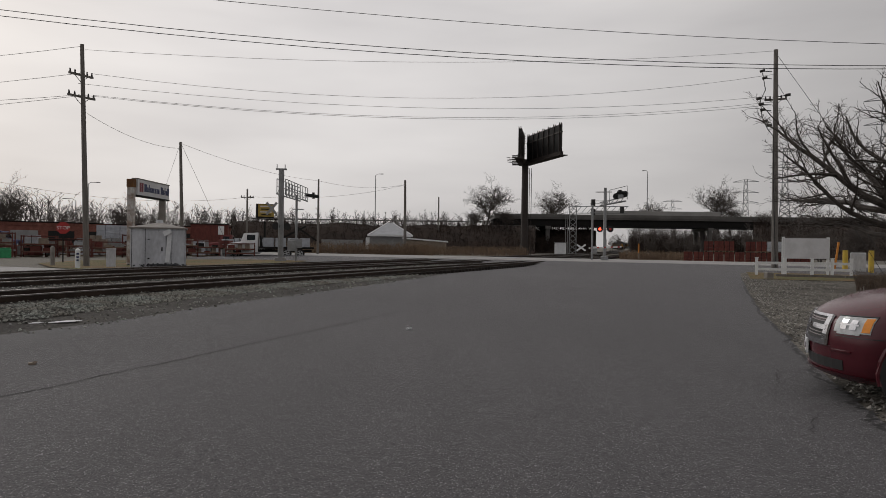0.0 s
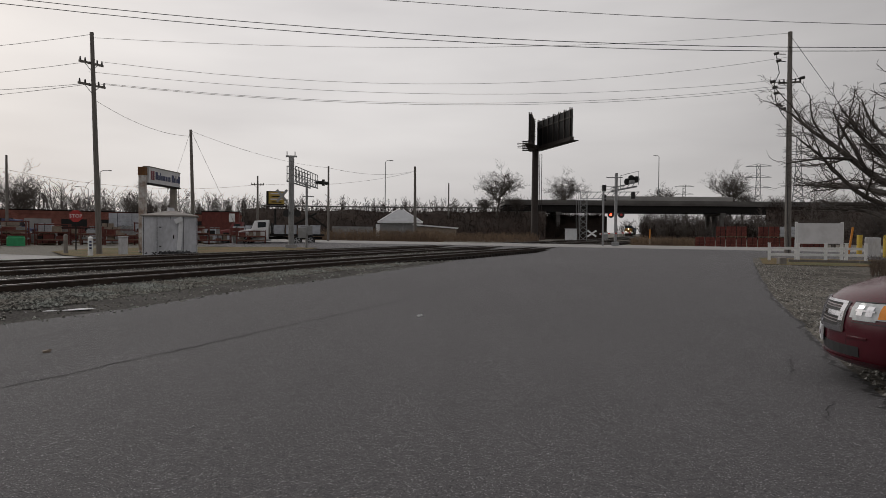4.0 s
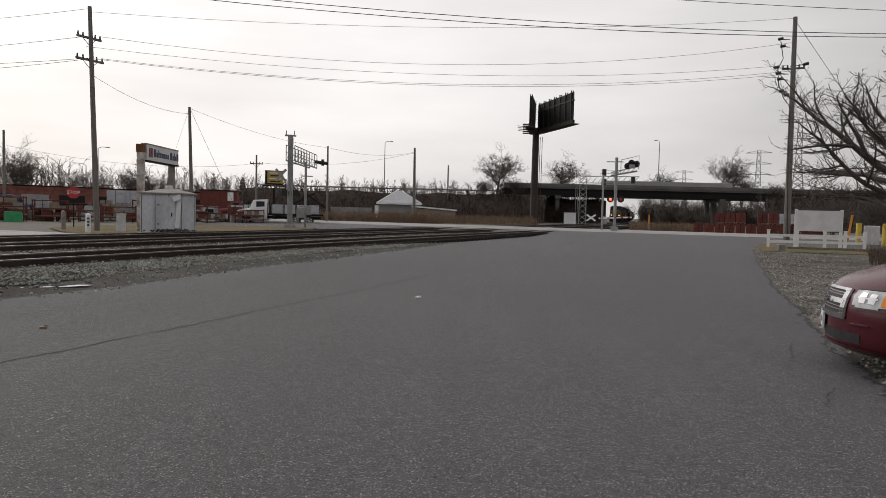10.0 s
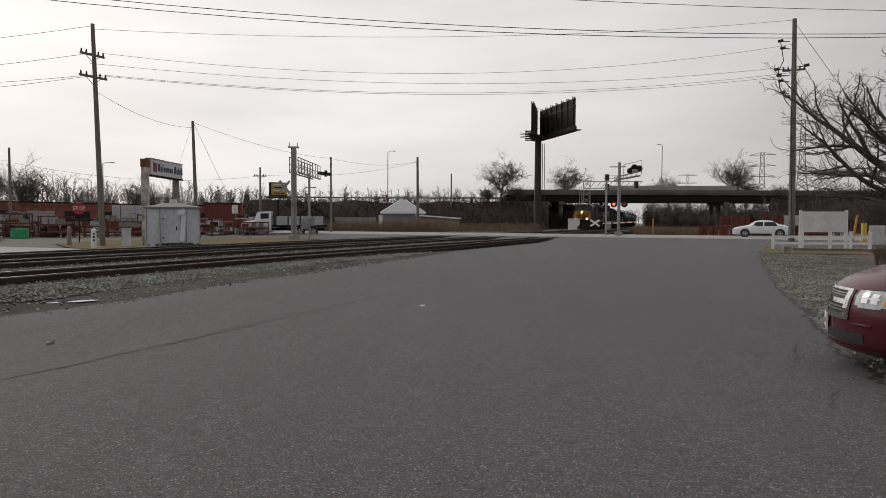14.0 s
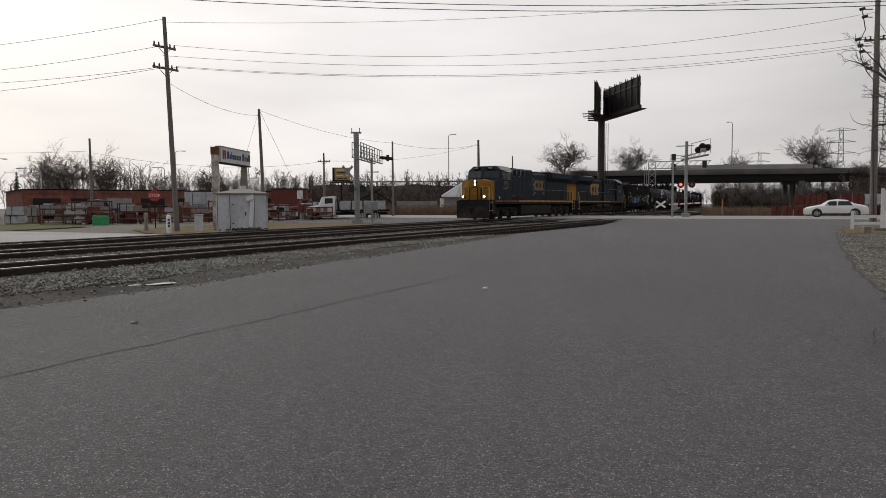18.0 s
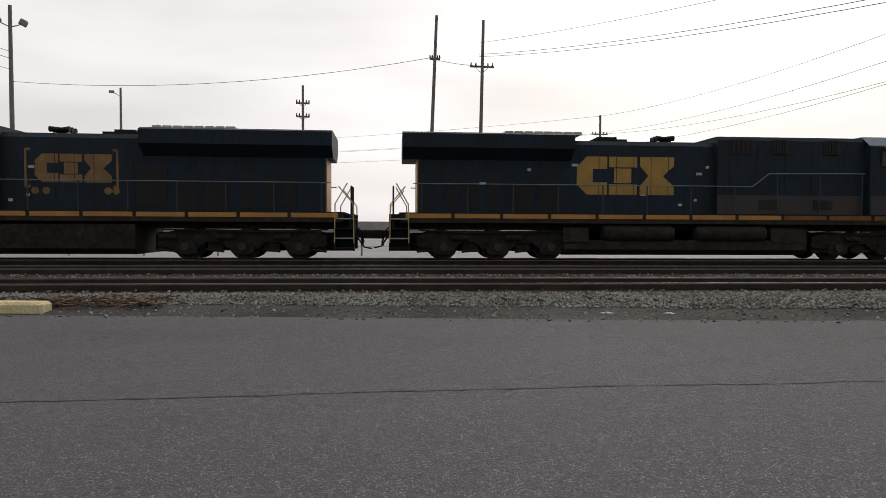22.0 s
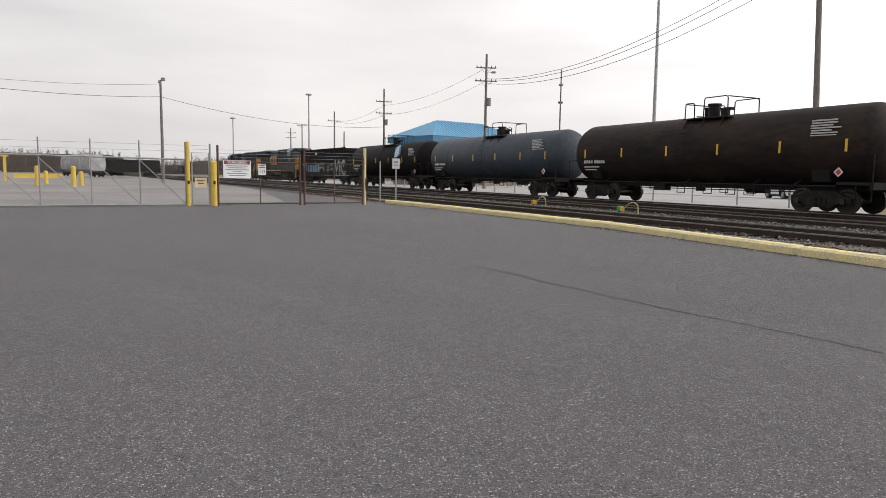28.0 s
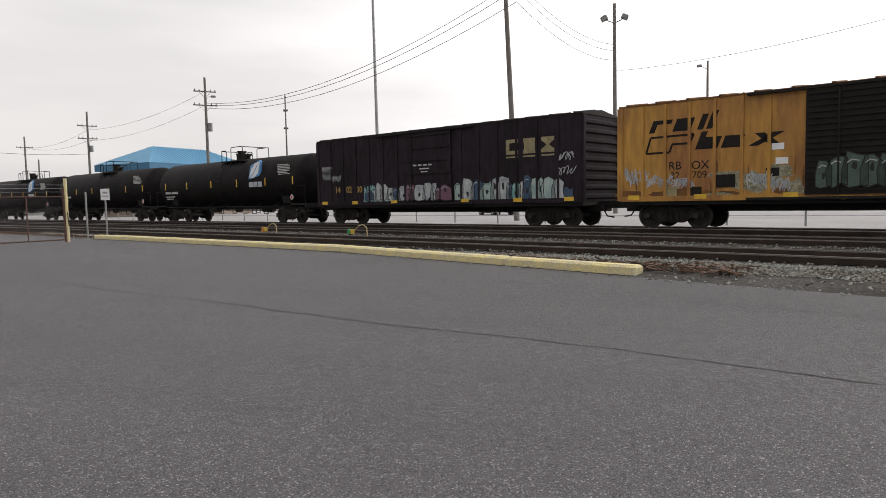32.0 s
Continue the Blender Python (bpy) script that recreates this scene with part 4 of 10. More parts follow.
        # handrail
        top = [(s * 1.43, 6.0, 4.2), (s * 1.43, 2.3, 4.22), (s * 1.43, 1.25, 3.2), (s * 1.43, 1.25, 2.6)] if lead else [(s * 1.43, 1.9, 2.6), (s * 1.43, 2.5, 3.05), (s * 1.43, 6.0, 3.08)]
        part("handrail", B().tube([(s * 1.43, -9.9, 2.6), (s * 1.43, 1.3 if lead else 1.9, 2.6)], 0.02), "railgrey", lo)
        part("upper_handrail", B().tube(top, 0.02), "railgrey", lo)
        for y in np.arange(-9.6, 6.1 if not lead else 1.3, 1.55):
            part("handrail_post", B().cyl((s * 1.43, y, 1.6), (s * 1.43, y, 2.6 if y < 2 else 3.06), 0.022, n=6), "railpost", lo)
        # steps at both ends
        for y, k in ((10.35, 1), (-10.35, -1)):
            st = part("step_well", B().box(s * 1.0, y, 0.95, 0.06, 0.66, 1.25).box(s * 1.22, y + 0.33, 0.95, 0.5, 0.03, 1.25).box(s * 1.22, y - 0.33, 0.95, 0.5, 0.03, 1.25), "steel_dark", lo)
            for q in range(4):
                part("step", B().box(s * 1.22, y, 0.42 + q * 0.33, 0.5, 0.62, 0.04), "framegrey" if q % 2 else "steel_dark", st)
            gr = B()
            gr.tube([(s * 1.46, y + 0.32, 0.6), (s * 1.46, y + 0.3, 1.9), (s * 1.35, y + 0.1 * k, 2.6)], 0.022)
            gr.tube([(s * 1.46, y - 0.32, 0.6), (s * 1.46, y - 0.3, 1.9), (s * 1.35, y - 0.2 * k, 2.5)], 0.022)
            part("step_rail", gr, "railcream", lo, "pale yellow step handrail")
        # fuel tank and reservoirs
        if not lead:
            for y in (-2.1, 1.2):
                part("air_reservoir", B().lathe([(0.05, -1.3), (0.25, -1.25), (0.29, -1.1), (0.29, 1.1), (0.25, 1.25), (0.05, 1.3)], 14, pose(s * 1.22, y, 0.96, 0, 0, 90)), "locotruck", lo, smooth=True)
    tank = B()
    tw = 1.4 if lead else 1.3
    tz = 1.18 if lead else 0.72
    tank.prism([(-tw, 0.4), (-tw, tz), (tw, tz), (tw, 0.4), (tw - 0.3, 0.2), (-tw + 0.3, 0.2)], -3.6 if lead else -4.7, 4.0, "y")
    if not lead:
        tank.box(0, -4.3, 0.9, 2.7, 0.9, 0.5).box(0, 3.3, 0.9, 2.7, 1.3, 0.5)
    part("fuel_tank", tank, "locotruck" if lead else "locogrey", lo)
    loco_truck(lo, -7.0)
    loco_truck(lo, 7.0)
    # rear hood end
    part("rear_end_panel", B().box(0, -9.72, 2.7, 1.86, 0.05, 2.1), "locoyellow", lo, "yellow rear hood end")
    for q in (-1, 1):
        part("end_plate", B().box(0, q * 10.55, 1.3, 2.9, 0.08, 0.5), "steel_dark", lo)
    for y in (10.55, -10.55):
        er = B()
        for x in (-0.7, -0.35, 0.35, 0.7):
            er.cyl((x, y, 1.5), (x, y, 2.55), 0.035, n=6)
        er.tube([(-0.35, y, 2.45), (-0.15, y, 2.25), (0.15, y, 2.25), (0.35, y, 2.45)], 0.015, 5)
        part("end_railing", er, "steel_dark", lo)
    pl = B()
    pl.add([(-1.45, 10.62, 1.05), (0, 10.85, 1.05), (1.45, 10.62, 1.05), (-1.45, 10.7, 0.14), (0, 11.3, 0.14), (1.45, 10.7, 0.14), (-1.45, 10.55, 0.14), (1.45, 10.55, 0.14), (-1.45, 10.55, 1.05), (1.45, 10.55, 1.05)],
           [(0, 3, 4, 1), (1, 4, 5, 2), (0, 8, 6, 3), (2, 5, 7, 9), (8, 0, 1, 2, 9), (6, 7, 5, 4, 3), (8, 9, 7, 6)])
    part("snow_plough", pl, "ploughbrown", lo)
    for x in (-0.8, -0.6, 0.6, 0.8):
        for y, d in ((10.62, 1), (-10.62, -1)):
            part("air_hose", B().tube([(x, y, 1.2), (x * 1.05, y + 0.2 * d, 1.0), (x * 0.8, y + 0.32 * d, 0.6), (x * 0.6, y + 0.28 * d, 0.5)], 0.03, 6), "grille", lo)
    coupler(lo, 11.0, 1)
    coupler(lo, -11.0, -1)
    return lo


def tank_car(color, label, logo=False, seed=1):
    tc = thing("tank_car", pose(0, 0, 0), label, "tank car", "train")
    R, zc, hl = 1.5, 2.48, 8.2
    prof = []
    for k in range(7):
        a = math.pi / 2 * k / 6
        prof.append((max(0.02, R * math.sin(a)), -hl + 0.62 * (1 - math.cos(a)) * 1.0 - 0.0))
    prof = [(r, h) for r, h in prof]
    full = prof + [(R, 0.0)] + [(r, -h) for r, h in prof[::-1]]
    tank = part("tank", B().lathe(full, 40, pose(0, 0, zc, 0, 0, 90)), color, tc, smooth=True)
    # weld seams
    for y in (-4.9, -1.6, 1.6, 4.9):
        part("weld_seam", B().lathe([(R + 0.002, -0.02), (R + 0.008, 0), (R + 0.002, 0.02)], 40, pose(0, y, zc, 0, 0, 90)), color, tank, smooth=True)
    # walkway hoop and dome
    part("centre_band", B().lathe([(R + 0.003, -0.28), (R + 0.02, -0.27), (R + 0.02, 0.27), (R + 0.003, 0.28)], 40, pose(0, 0.2, zc, 0, 0, 90)), color, tank, smooth=True)
    d = B().cyl((0, -0.25, zc + R - 0.05), (0, -0.25, zc + R + 0.48), 0.25, n=18)
    d.cyl((0, -0.25, zc + R + 0.48), (0, -0.25, zc + R + 0.55), 0.3, n=18)
    part("manway", d, "steel_dark", tc, smooth=True)
    part("valve", B().cyl((0, 0.2, zc + R - 0.05), (0, 0.2, zc + R + 0.34), 0.09, n=10).cyl((0, 0.2, zc + R + 0.34), (0, 0.2, zc + R + 0.42), 0.13, n=10), "steel_dark", tc)
    part("valve", B().cyl((0, -0.85, zc + R - 0.05), (0, -0.85, zc + R + 0.22), 0.2, n=10).box(0, -0.95, zc + R + 0.28, 0.3, 0.6, 0.12, ch=0.03), "steel_dark", tc)
    pf = B()
    for s in (-1, 1):
        pf.box(s * 0.75, -0.6, zc + R - 0.14, 0.5, 2.5, 0.05)
        for y in (-1.6, -0.6, 0.4):
            pf.cyl((s * 0.95, y, zc + R - 0.15), (s * 1.2, y, zc + 0.85), 0.03, n=5)
    part("platform", pf, "steel_dark", tc)
    for y0, y1, hh in ((0.55, 0.0, 0.55), (-0.5, -1.8, 0.72)):
        rl = B()
        for s in (-1, 1):
            x = s * 0.95
            rl.tube([(x, y0, zc + R - 0.15), (x, y0 - 0.02, zc + R + hh - 0.08), (x, y0 - 0.1, zc + R + hh), (x, y1 + 0.1, zc + R + hh), (x, y1 + 0.02, zc + R + hh - 0.08), (x, y1, zc + R - 0.15)], 0.026, 6)
        rl.tube([(-0.95, y1 if y1 < -1 else y0, zc + R + hh - 0.02), (0.95, y1 if y1 < -1 else y0, zc + R + hh - 0.02)], 0.026, 6)
        part("railing", rl, "steel_dark", tc)
    for s in (-1, 1):
        ld = B()
        for q in range(9):
            a = radians(-20 + q * 12)
            x, z = (R + 0.06) * math.cos(a), zc + (R + 0.06) * math.sin(a)
            ld.cyl((s * x, 0.0, z), (s * x, 0.42, z), 0.015, n=5)
        part("ladder", ld, "steel_dark", tc)
    # sill, side rails and ends
    part("centre_sill", B().box(0, 0, 0.95, 0.5, 16.6, 0.3), "steel_dark", tc)
    for k in (-1, 1):
        part("end_platform", B().box(0, k * 7.75, 1.1, 2.9, 1.3, 0.1).box(0, k * 8.35, 1.02, 2.9, 0.12, 0.24), "steel_dark", tc)
        part("saddle", B().prism([(-1.1, 1.15), (-1.25, 1.75), (-0.6, 1.3), (0.6, 1.3), (1.25, 1.75), (1.1, 1.15)], k * 6.3 - 0.35, k * 6.3 + 0.35, "y"), "steel_dark", tc)
        er = B()
        for s in (-1, 1):
            er.tube([(s * 1.42, k * 8.35, 0.5), (s * 1.42, k * 8.35, 2.1), (s * 1.42, k * 7.2, 2.1)], 0.02, 5)
            er.tube([(s * 1.42, k * 7.8, 0.5), (s * 1.42, k * 7.8, 1.1)], 0.02, 5)
        part("end_rail", er, "steel_dark", tc)
    for s in (-1, 1):
        part("side_rail", B().tube([(s * 1.38, -7.1, 1.0), (s * 1.38, 7.1, 1.0)], 0.03, 6), "steel_dark", tc)
        for y in np.arange(-5.4, 5.5, 1.8):
            part("bracket", B().cyl((s * 1.38, y, 1.0), (s * 0.85, y, 1.25), 0.025, n=5), "steel_dark", tc)
        for y in (0.4, -1.1, -2.3, -3.2, -4.4):
            part("stirrup", B().tube([(s * 1.36, y, 1.0), (s * 1.36, y, 0.58), (s * 1.36, y - 0.45, 0.58), (s * 1.36, y - 0.45, 1.0)], 0.022, 5), "steel_dark", tc)
        # reflective strips, data panels and placards on the shell
        for y in ((6.9, 4.05, 1.05, -1.85, -4.8, -7.4) if s < 0 else (-6.9, -4.05, -1.05, 1.85, 4.8, 7.4)):
            rs = B().box(s * (R + 0.005), y, zc - 0.05, 0.012, 0.09, 0.44)
            part("reflective_strip", rs, "stripe_yellow", tank)
        rnd = random.Random(seed)
        bars = []
        for q in range(7):
            bars.append(rect(-0.62 + rnd.uniform(0, 0.05), q * 0.09, 1.2 * rnd.uniform(0.6, 1), 0.05))
        poly_marks("data_panel", bars, "marking_white", tank, s, 5.7 if s > 0 else -6.6, zc + 0.3, R - 0.1, 0.06)
        fy = -6.6 if s > 0 else 6.4
        poly_marks("mark_bars", [rect(-0.65 + k * 0.19, 0, 0.13, 0.24) for k in range(4)] + [rect(0.2 + k * 0.17, 0, 0.12, 0.24) for k in range(5)] + [rect(-0.6, -0.22, 1.2, 0.06), rect(-0.5, -0.36, 0.9, 0.05)], "marking_white", tank, s, fy, zc - 0.55, R - 0.09, 0.03, "pale stencilled reporting bars")
        py = 6.0 if s > 0 else -7.1
        pl = part("placard", B().prism([(0, -0.17), (0.17, 0), (0, 0.17), (-0.17, 0)], 0, 0.015, "z"), "white", tc)
        pl.matrix_basis = side_pose(s, py, 1.5, 1.36)
        pr = part("placard_mark", B().prism([(0, -0.12), (0.12, 0), (0, 0.12), (-0.12, 0)], 0.016, 0.022, "z"), "placard_red", pl)
        if logo:
            y0 = -3.8
            poly_marks("emblem_ground", [[(-0.62, 0.1), (-0.5, 0.02), (0.4, 0.2), (0.52, 0.32), (0.66, 1.02), (0.56, 1.1), (-0.3, 0.86), (-0.42, 0.76)]], "emblem_blue", tank, s, y0, zc + 0.12, R - 0.11, 0.12, "blue slanted emblem ground")
            poly_marks("emblem_leaf", [[(-0.56, 0.12), (-0.1, 0.1), (0.35, 0.35), (0.6, 1.02), (0.1, 0.95), (-0.3, 0.62)]], "white", tank, s, y0, zc + 0.12, R - 0.11, 0.127, "white leaf-like emblem")
            poly_marks("leaf_vein", loop_stroke([(-0.62, 0.05), (-0.1, 0.35), (0.3, 0.8)], 0.05), "emblem_blue", tank, s, y0, zc + 0.12, R - 0.11, 0.132)
            poly_marks("emblem_bars", [rect(-0.62, 0, 0.36, 0.3), rect(-0.18, 0, 0.36, 0.3), rect(0.26, 0, 0.4, 0.3)], "emblem_grey", tank, s, y0, zc - 0.32, R - 0.03, 0.03)
    un = B()
    un.cyl((0, 0.3, 0.65), (0, 0.3, 1.05), 0.22, n=12)
    un.cyl((0.3, -3.0, 0.8), (0.3, -2.0, 0.8), 0.18, n=10)
    un.tube([(-0.6, -5.5, 0.75), (-0.6, 4.0, 0.75)], 0.02, 5)
    un.box(-0.5, 2.2, 0.78, 0.4, 0.7, 0.3)
    part("brake_gear", un, "steel_dark", tc)
    freight_bogie(tc, 6.25, 0)
    freight_bogie(tc, -6.25, 1)
    coupler(tc, 8.75, 1)
    coupler(tc, -8.75, -1)
    return tc


M["emblem_blue"] = mat("emblem_blue", (0.1, 0.3, 0.6), 0.5)
M["emblem_grey"] = mat("emblem_grey", (0.42, 0.46, 0.5), 0.5)
M["tankgrey"] = mat("blue_grey_tank_paint", (0.042, 0.053, 0.068), 0.55, spec=0.22, color2=(0.03, 0.039, 0.05), scale=0.8, fine=0.15, fscale=5)
M["tankbrown"] = mat("brown_tank_paint", (0.03, 0.022, 0.018), 0.6, spec=0.06, color2=(0.016, 0.0135, 0.013), scale=0.9, fine=0.2, fscale=5, stretch=(1, 0.3, 1))
M["gondola"] = mat("black_gondola_paint", (0.0135, 0.0133, 0.014), 0.8, spec=0.06, color2=(0.018, 0.0165, 0.016), scale=1.2, fine=0.2, fscale=6)
M["graf_deep"] = mat("spray_deep_blue", (0.03, 0.07, 0.13), 0.6, vary=0.3, scale=3)
M["graf_pink"] = mat("spray_dull_pink", (0.16, 0.07, 0.11), 0.6, vary=0.3, scale=3)
M["graf_green"] = mat("spray_dull_green", (0.06, 0.1, 0.075), 0.6, vary=0.3, scale=3)
M["gold_pale"] = mat("pale_gold_marking", (0.3, 0.25, 0.13), 0.65, vary=0.4, scale=3)
M["graf_dull"] = mat("spray_silver_grey", (0.3, 0.32, 0.33), 0.6, color2=(0.16, 0.17, 0.19), scale=2)
M["graf_edge"] = mat("spray_black", (0.008, 0.008, 0.009), 0.7)
M["graf_pale"] = mat("spray_pale_green", (0.36, 0.44, 0.4), 0.6, color2=(0.2, 0.3, 0.3), scale=2)
M["graf_blue"] = mat("spray_blue", (0.03, 0.22, 0.36), 0.6, color2=(0.02, 0.13, 0.26), scale=3)
M["graf_orange"] = mat("spray_orange", (0.5, 0.14, 0.04), 0.6, vary=0.3, scale=4)
M["graf_white"] = mat("spray_white", (0.45, 0.47, 0.47), 0.6, color2=(0.22, 0.25, 0.27), scale=2.5)
M["graf_worn"] = mat("worn_pale_spray", (0.3, 0.29, 0.2), 0.7, color2=(0.16, 0.14, 0.08), scale=5, fine=0.4, fscale=14)
M["graf_teal"] = mat("spray_teal", (0.2, 0.4, 0.36), 0.6, color2=(0.1, 0.24, 0.26), scale=2)
M["boxdark"] = mat("dark_plum_boxcar_paint", (0.029, 0.0215, 0.027), 0.7, spec=0.06, color2=(0.019, 0.0155, 0.019), scale=0.8, fine=0.2, fscale=6, stretch=(1, 1, 0.3))
M["boxyellow"] = mat("faded_yellow_boxcar_paint", (0.42, 0.22, 0.035), 0.65, color2=(0.26, 0.11, 0.028), scale=0.9, fine=0.2, fscale=5, stretch=(1, 1, 0.25))
M["boxdoor"] = mat("dark_boxcar_door", (0.016, 0.013, 0.0115), 0.75, vary=0.3, spec=0.2)


def scrawl(parent, rnd, side, y, z, x, w, h, n=7):
    """A looping hand-drawn tag, one continuous sprayed line."""
    fa, fb, ph = rnd.uniform(0.75, 1.25), rnd.uniform(0.7, 1.3), rnd.uniform(0, 6)
    pts = []
    for i in range(n * 8 + 1):
        u = 2 * math.pi * i / 8
        lift = 0.5 + 0.36 * math.sin(u * fa + ph) + 0.14 * math.sin(u * fb * 0.37 + ph * 2)
        pts.append((-w / 2 + w * i / (n * 8) + w / n * 0.55 * math.sin(u * fb), h * lift))
    left, right = [], []
    for i, (px, py) in enumerate(pts):
        (ax, ay), (bx, by) = pts[max(0, i - 1)], pts[min(len(pts) - 1, i + 1)]
        d = math.hypot(bx - ax, by - ay) or 1
        ox, oy = -(by - ay) / d * 0.016, (bx - ax) / d * 0.016
        left.append((px + ox, py + oy, 0.0005 * (i % 40)))
        right.append((px - ox, py - oy, 0.0005 * (i % 40)))
    ob = part("spray_scrawl", B().strip(left, right), "graf_white", parent)
    ob.matrix_basis = side_pose(side, y, z, x + 0.004)
    return ob


def spray_mural(parent, s, x, ya, yb, z0, h, seed, fills, lines):
    """A band of sprayed letter-like shapes with dark outlines and highlights, from ya to yb along the side."""
    rnd = random.Random(seed)
    y, sets, edge, hi = ya, {m: [] for m in fills}, [], []
    while y < yb:
        w = rnd.uniform(0.3, 0.8)
        hh = h * rnd.uniform(0.65, 1.05)
        c = y + w / 2
        shape = [(c - w * 0.5, 0.04 + rnd.uniform(0, 0.1)), (c - w * rnd.uniform(0.05, 0.2), 0.0), (c + w * 0.2, rnd.uniform(0, 0.15)), (c + w * 0.55, rnd.uniform(0, 0.1)), (c + w * rnd.uniform(0.35, 0.55), hh * 0.45), (c + w * 0.52, hh * rnd.uniform(0.7, 1.0)), (c + w * rnd.uniform(-0.1, 0.2), hh), (c - w * 0.3, hh * rnd.uniform(0.85, 1.1)), (c - w * rnd.uniform(0.4, 0.6), hh * 0.55)]
        sets[rnd.choice(fills)].append(shape)
        edge += loop_stroke(shape + shape[:1], 0.028)
        if rnd.random() < 0.7:
            edge.append(blob(c, hh * rnd.uniform(0.35, 0.65), w * 0.1, hh * 0.13, rnd, 8, 0.3))
        hi += loop_stroke([(c - w * 0.3, hh * 0.75), (c - w * 0.1, hh * 0.85), (c + w * 0.2, hh * 0.8)], 0.03)
        y += w * 0.74
    for m, polys in sets.items():
        if polys:
            poly_marks("spray_shape", polys, m, parent, s, 0.0, z0, x, 0.006)
    poly_marks("spray_outline", edge, lines, parent, s, 0.0, z0, x + 0.005, 0.006)
    poly_marks("spray_highlight", hi, "graf_white", parent, s, 0.0, z0, x + 0.01, 0.005)


def gondola():
    g = thing("gondola_car", pose(0, 0, 0), "black high-sided gondola car with blue spray lettering", "gondola car", "train")
    Y = 8.15
    for s in (-1, 1):
        f = 1 if s < 0 else -1
        sd = B().prism([(-Y, 1.3), (-Y, 3.84), (Y, 3.84), (Y, 1.3), (4.8, 1.3), (4.6, 1.0), (-4.6, 1.0), (-4.8, 1.3)], s * 1.42 - 0.04, s * 1.42 + 0.04, "x")
        side = part("side_wall", sd, "gondola", g)
        for y in (0.0, 1.11, 2.04, 2.97, 3.9, 4.82, 5.71, 6.97, 8.1):
            for q in ((-1, 1) if y else (1,)):
                part("side_post", B().box(s * 1.474, q * y, 2.56, 0.04, 0.09, 2.46), "gondola", side)
        part("top_chord", B().box(s * 1.47, 0, 3.87, 0.16, 2 * Y, 0.12), "gondola", side)
        part("lower_chord", B().box(s * 1.475, 0, 1.3, 0.06, 2 * Y, 0.08), "gondola", side)
        part("upper_hatch", B().box(s * 1.468, 4.36 * f, 2.55, 0.02, 0.7, 1.9, ch=0.01), "gondola", side)
        rnd = random.Random(11)
        x0 = 1.462
        for ch, y, size in (("s", 4.53, 1.62), ("a", 3.5, 1.62), ("e", 2.62, 1.62), ("o", 1.67, 1.62), ("h", 0.7, 1.2)):
            side_text(side, ch, size, "graf_orange", s, (y + 0.07) * f, 1.37, x0, 0.085)
            side_text(side, ch, size, "graf_white", s, y * f, 1.37, x0 + 0.004, 0.075)
            side_text(side, ch, size, "graf_blue", s, y * f, 1.37, x0 + 0.008, 0.05)
        for k, ch in enumerate("ViC"):
            y = (-5.5 - k * 1.0) * (1 if s < 0 else -1)
            side_text(side, ch, 2.1, "graf_edge", s, y, 1.15, x0, 0.1)
            side_text(side, ch, 2.1, "graf_dull", s, y, 1.15, x0 + 0.005, 0.06)
        for y, z, w_ in ((5.33, 2.0, 0.6), (5.3, 1.42, 0.3), (1.68, 2.2, 0.6), (0.4, 1.95, 0.5), (-0.15, 2.05, 0.8), (-0.15, 1.62, 0.9), (-1.0, 2.1, 0.7), (-1.1, 1.62, 0.7), (-2.7, 1.75, 0.8), (-2.8, 1.4, 0.8), (-4.0, 1.5, 0.8), (-3.9, 2.0, 0.8)):
            scrawl(side, rnd, s, y * f, z, x0 + 0.03, w_, 0.36, 5)
        side_text(side, "VRBX", 0.35, "marking_yellow", s, 6.43 * f, 2.62, x0, 0.012)
        side_text(side, "84081", 0.31, "marking_white", s, 6.52 * f, 2.13, x0, 0.006)
        poly_marks("data_block", [rect(-0.45, 0.2, 0.3, 0.05), rect(0.02, 0.2, 0.36, 0.05), rect(-0.45, 0.06, 0.3, 0.05), rect(0.02, 0.06, 0.36, 0.05), rect(-0.3, -0.12, 0.7, 0.03)], "gold_pale", side, s, 6.5 * f, 1.58, x0)
        poly_marks("square_mark", loop_stroke([(-0.12, -0.14), (0.12, -0.14), (0.12, 0.14), (-0.12, 0.14), (-0.12, -0.14)], 0.03) + [rect(-0.06, -0.08, 0.12, 0.06), rect(-0.06, 0.03, 0.12, 0.05)], "marking_yellow", side, s, 5.33 * f, 2.45, x0)
        poly_marks("data_block", [rect(-0.25, 0.08, 0.5, 0.03), rect(-0.2, 0.0, 0.4, 0.03)], "marking_white", side, s, 5.35 * f, 1.8, x0)
        for y, z in ((7.72, 2.1), (-1.2, 1.56), (-7.72, 2.1)):
            part("reflective_strip", B().box(s * 1.468, y * f, z, 0.02, 0.11, 0.46), "stripe_yellow", side)
        nb = part("notice_panel", B().box(s * 1.468, 1.6 * f, 3.5, 0.02, 0.78, 0.14).box(s * 1.468, 1.6 * f, 3.36, 0.02, 0.44, 0.14), "white", side)
        poly_marks("text_block", [rect(-0.34, 0.1, 0.28, 0.06), rect(0.0, 0.1, 0.32, 0.06), rect(-0.18, -0.04, 0.34, 0.06)], "steel_dark", nb, s, 1.6 * f, 3.38, 1.477)
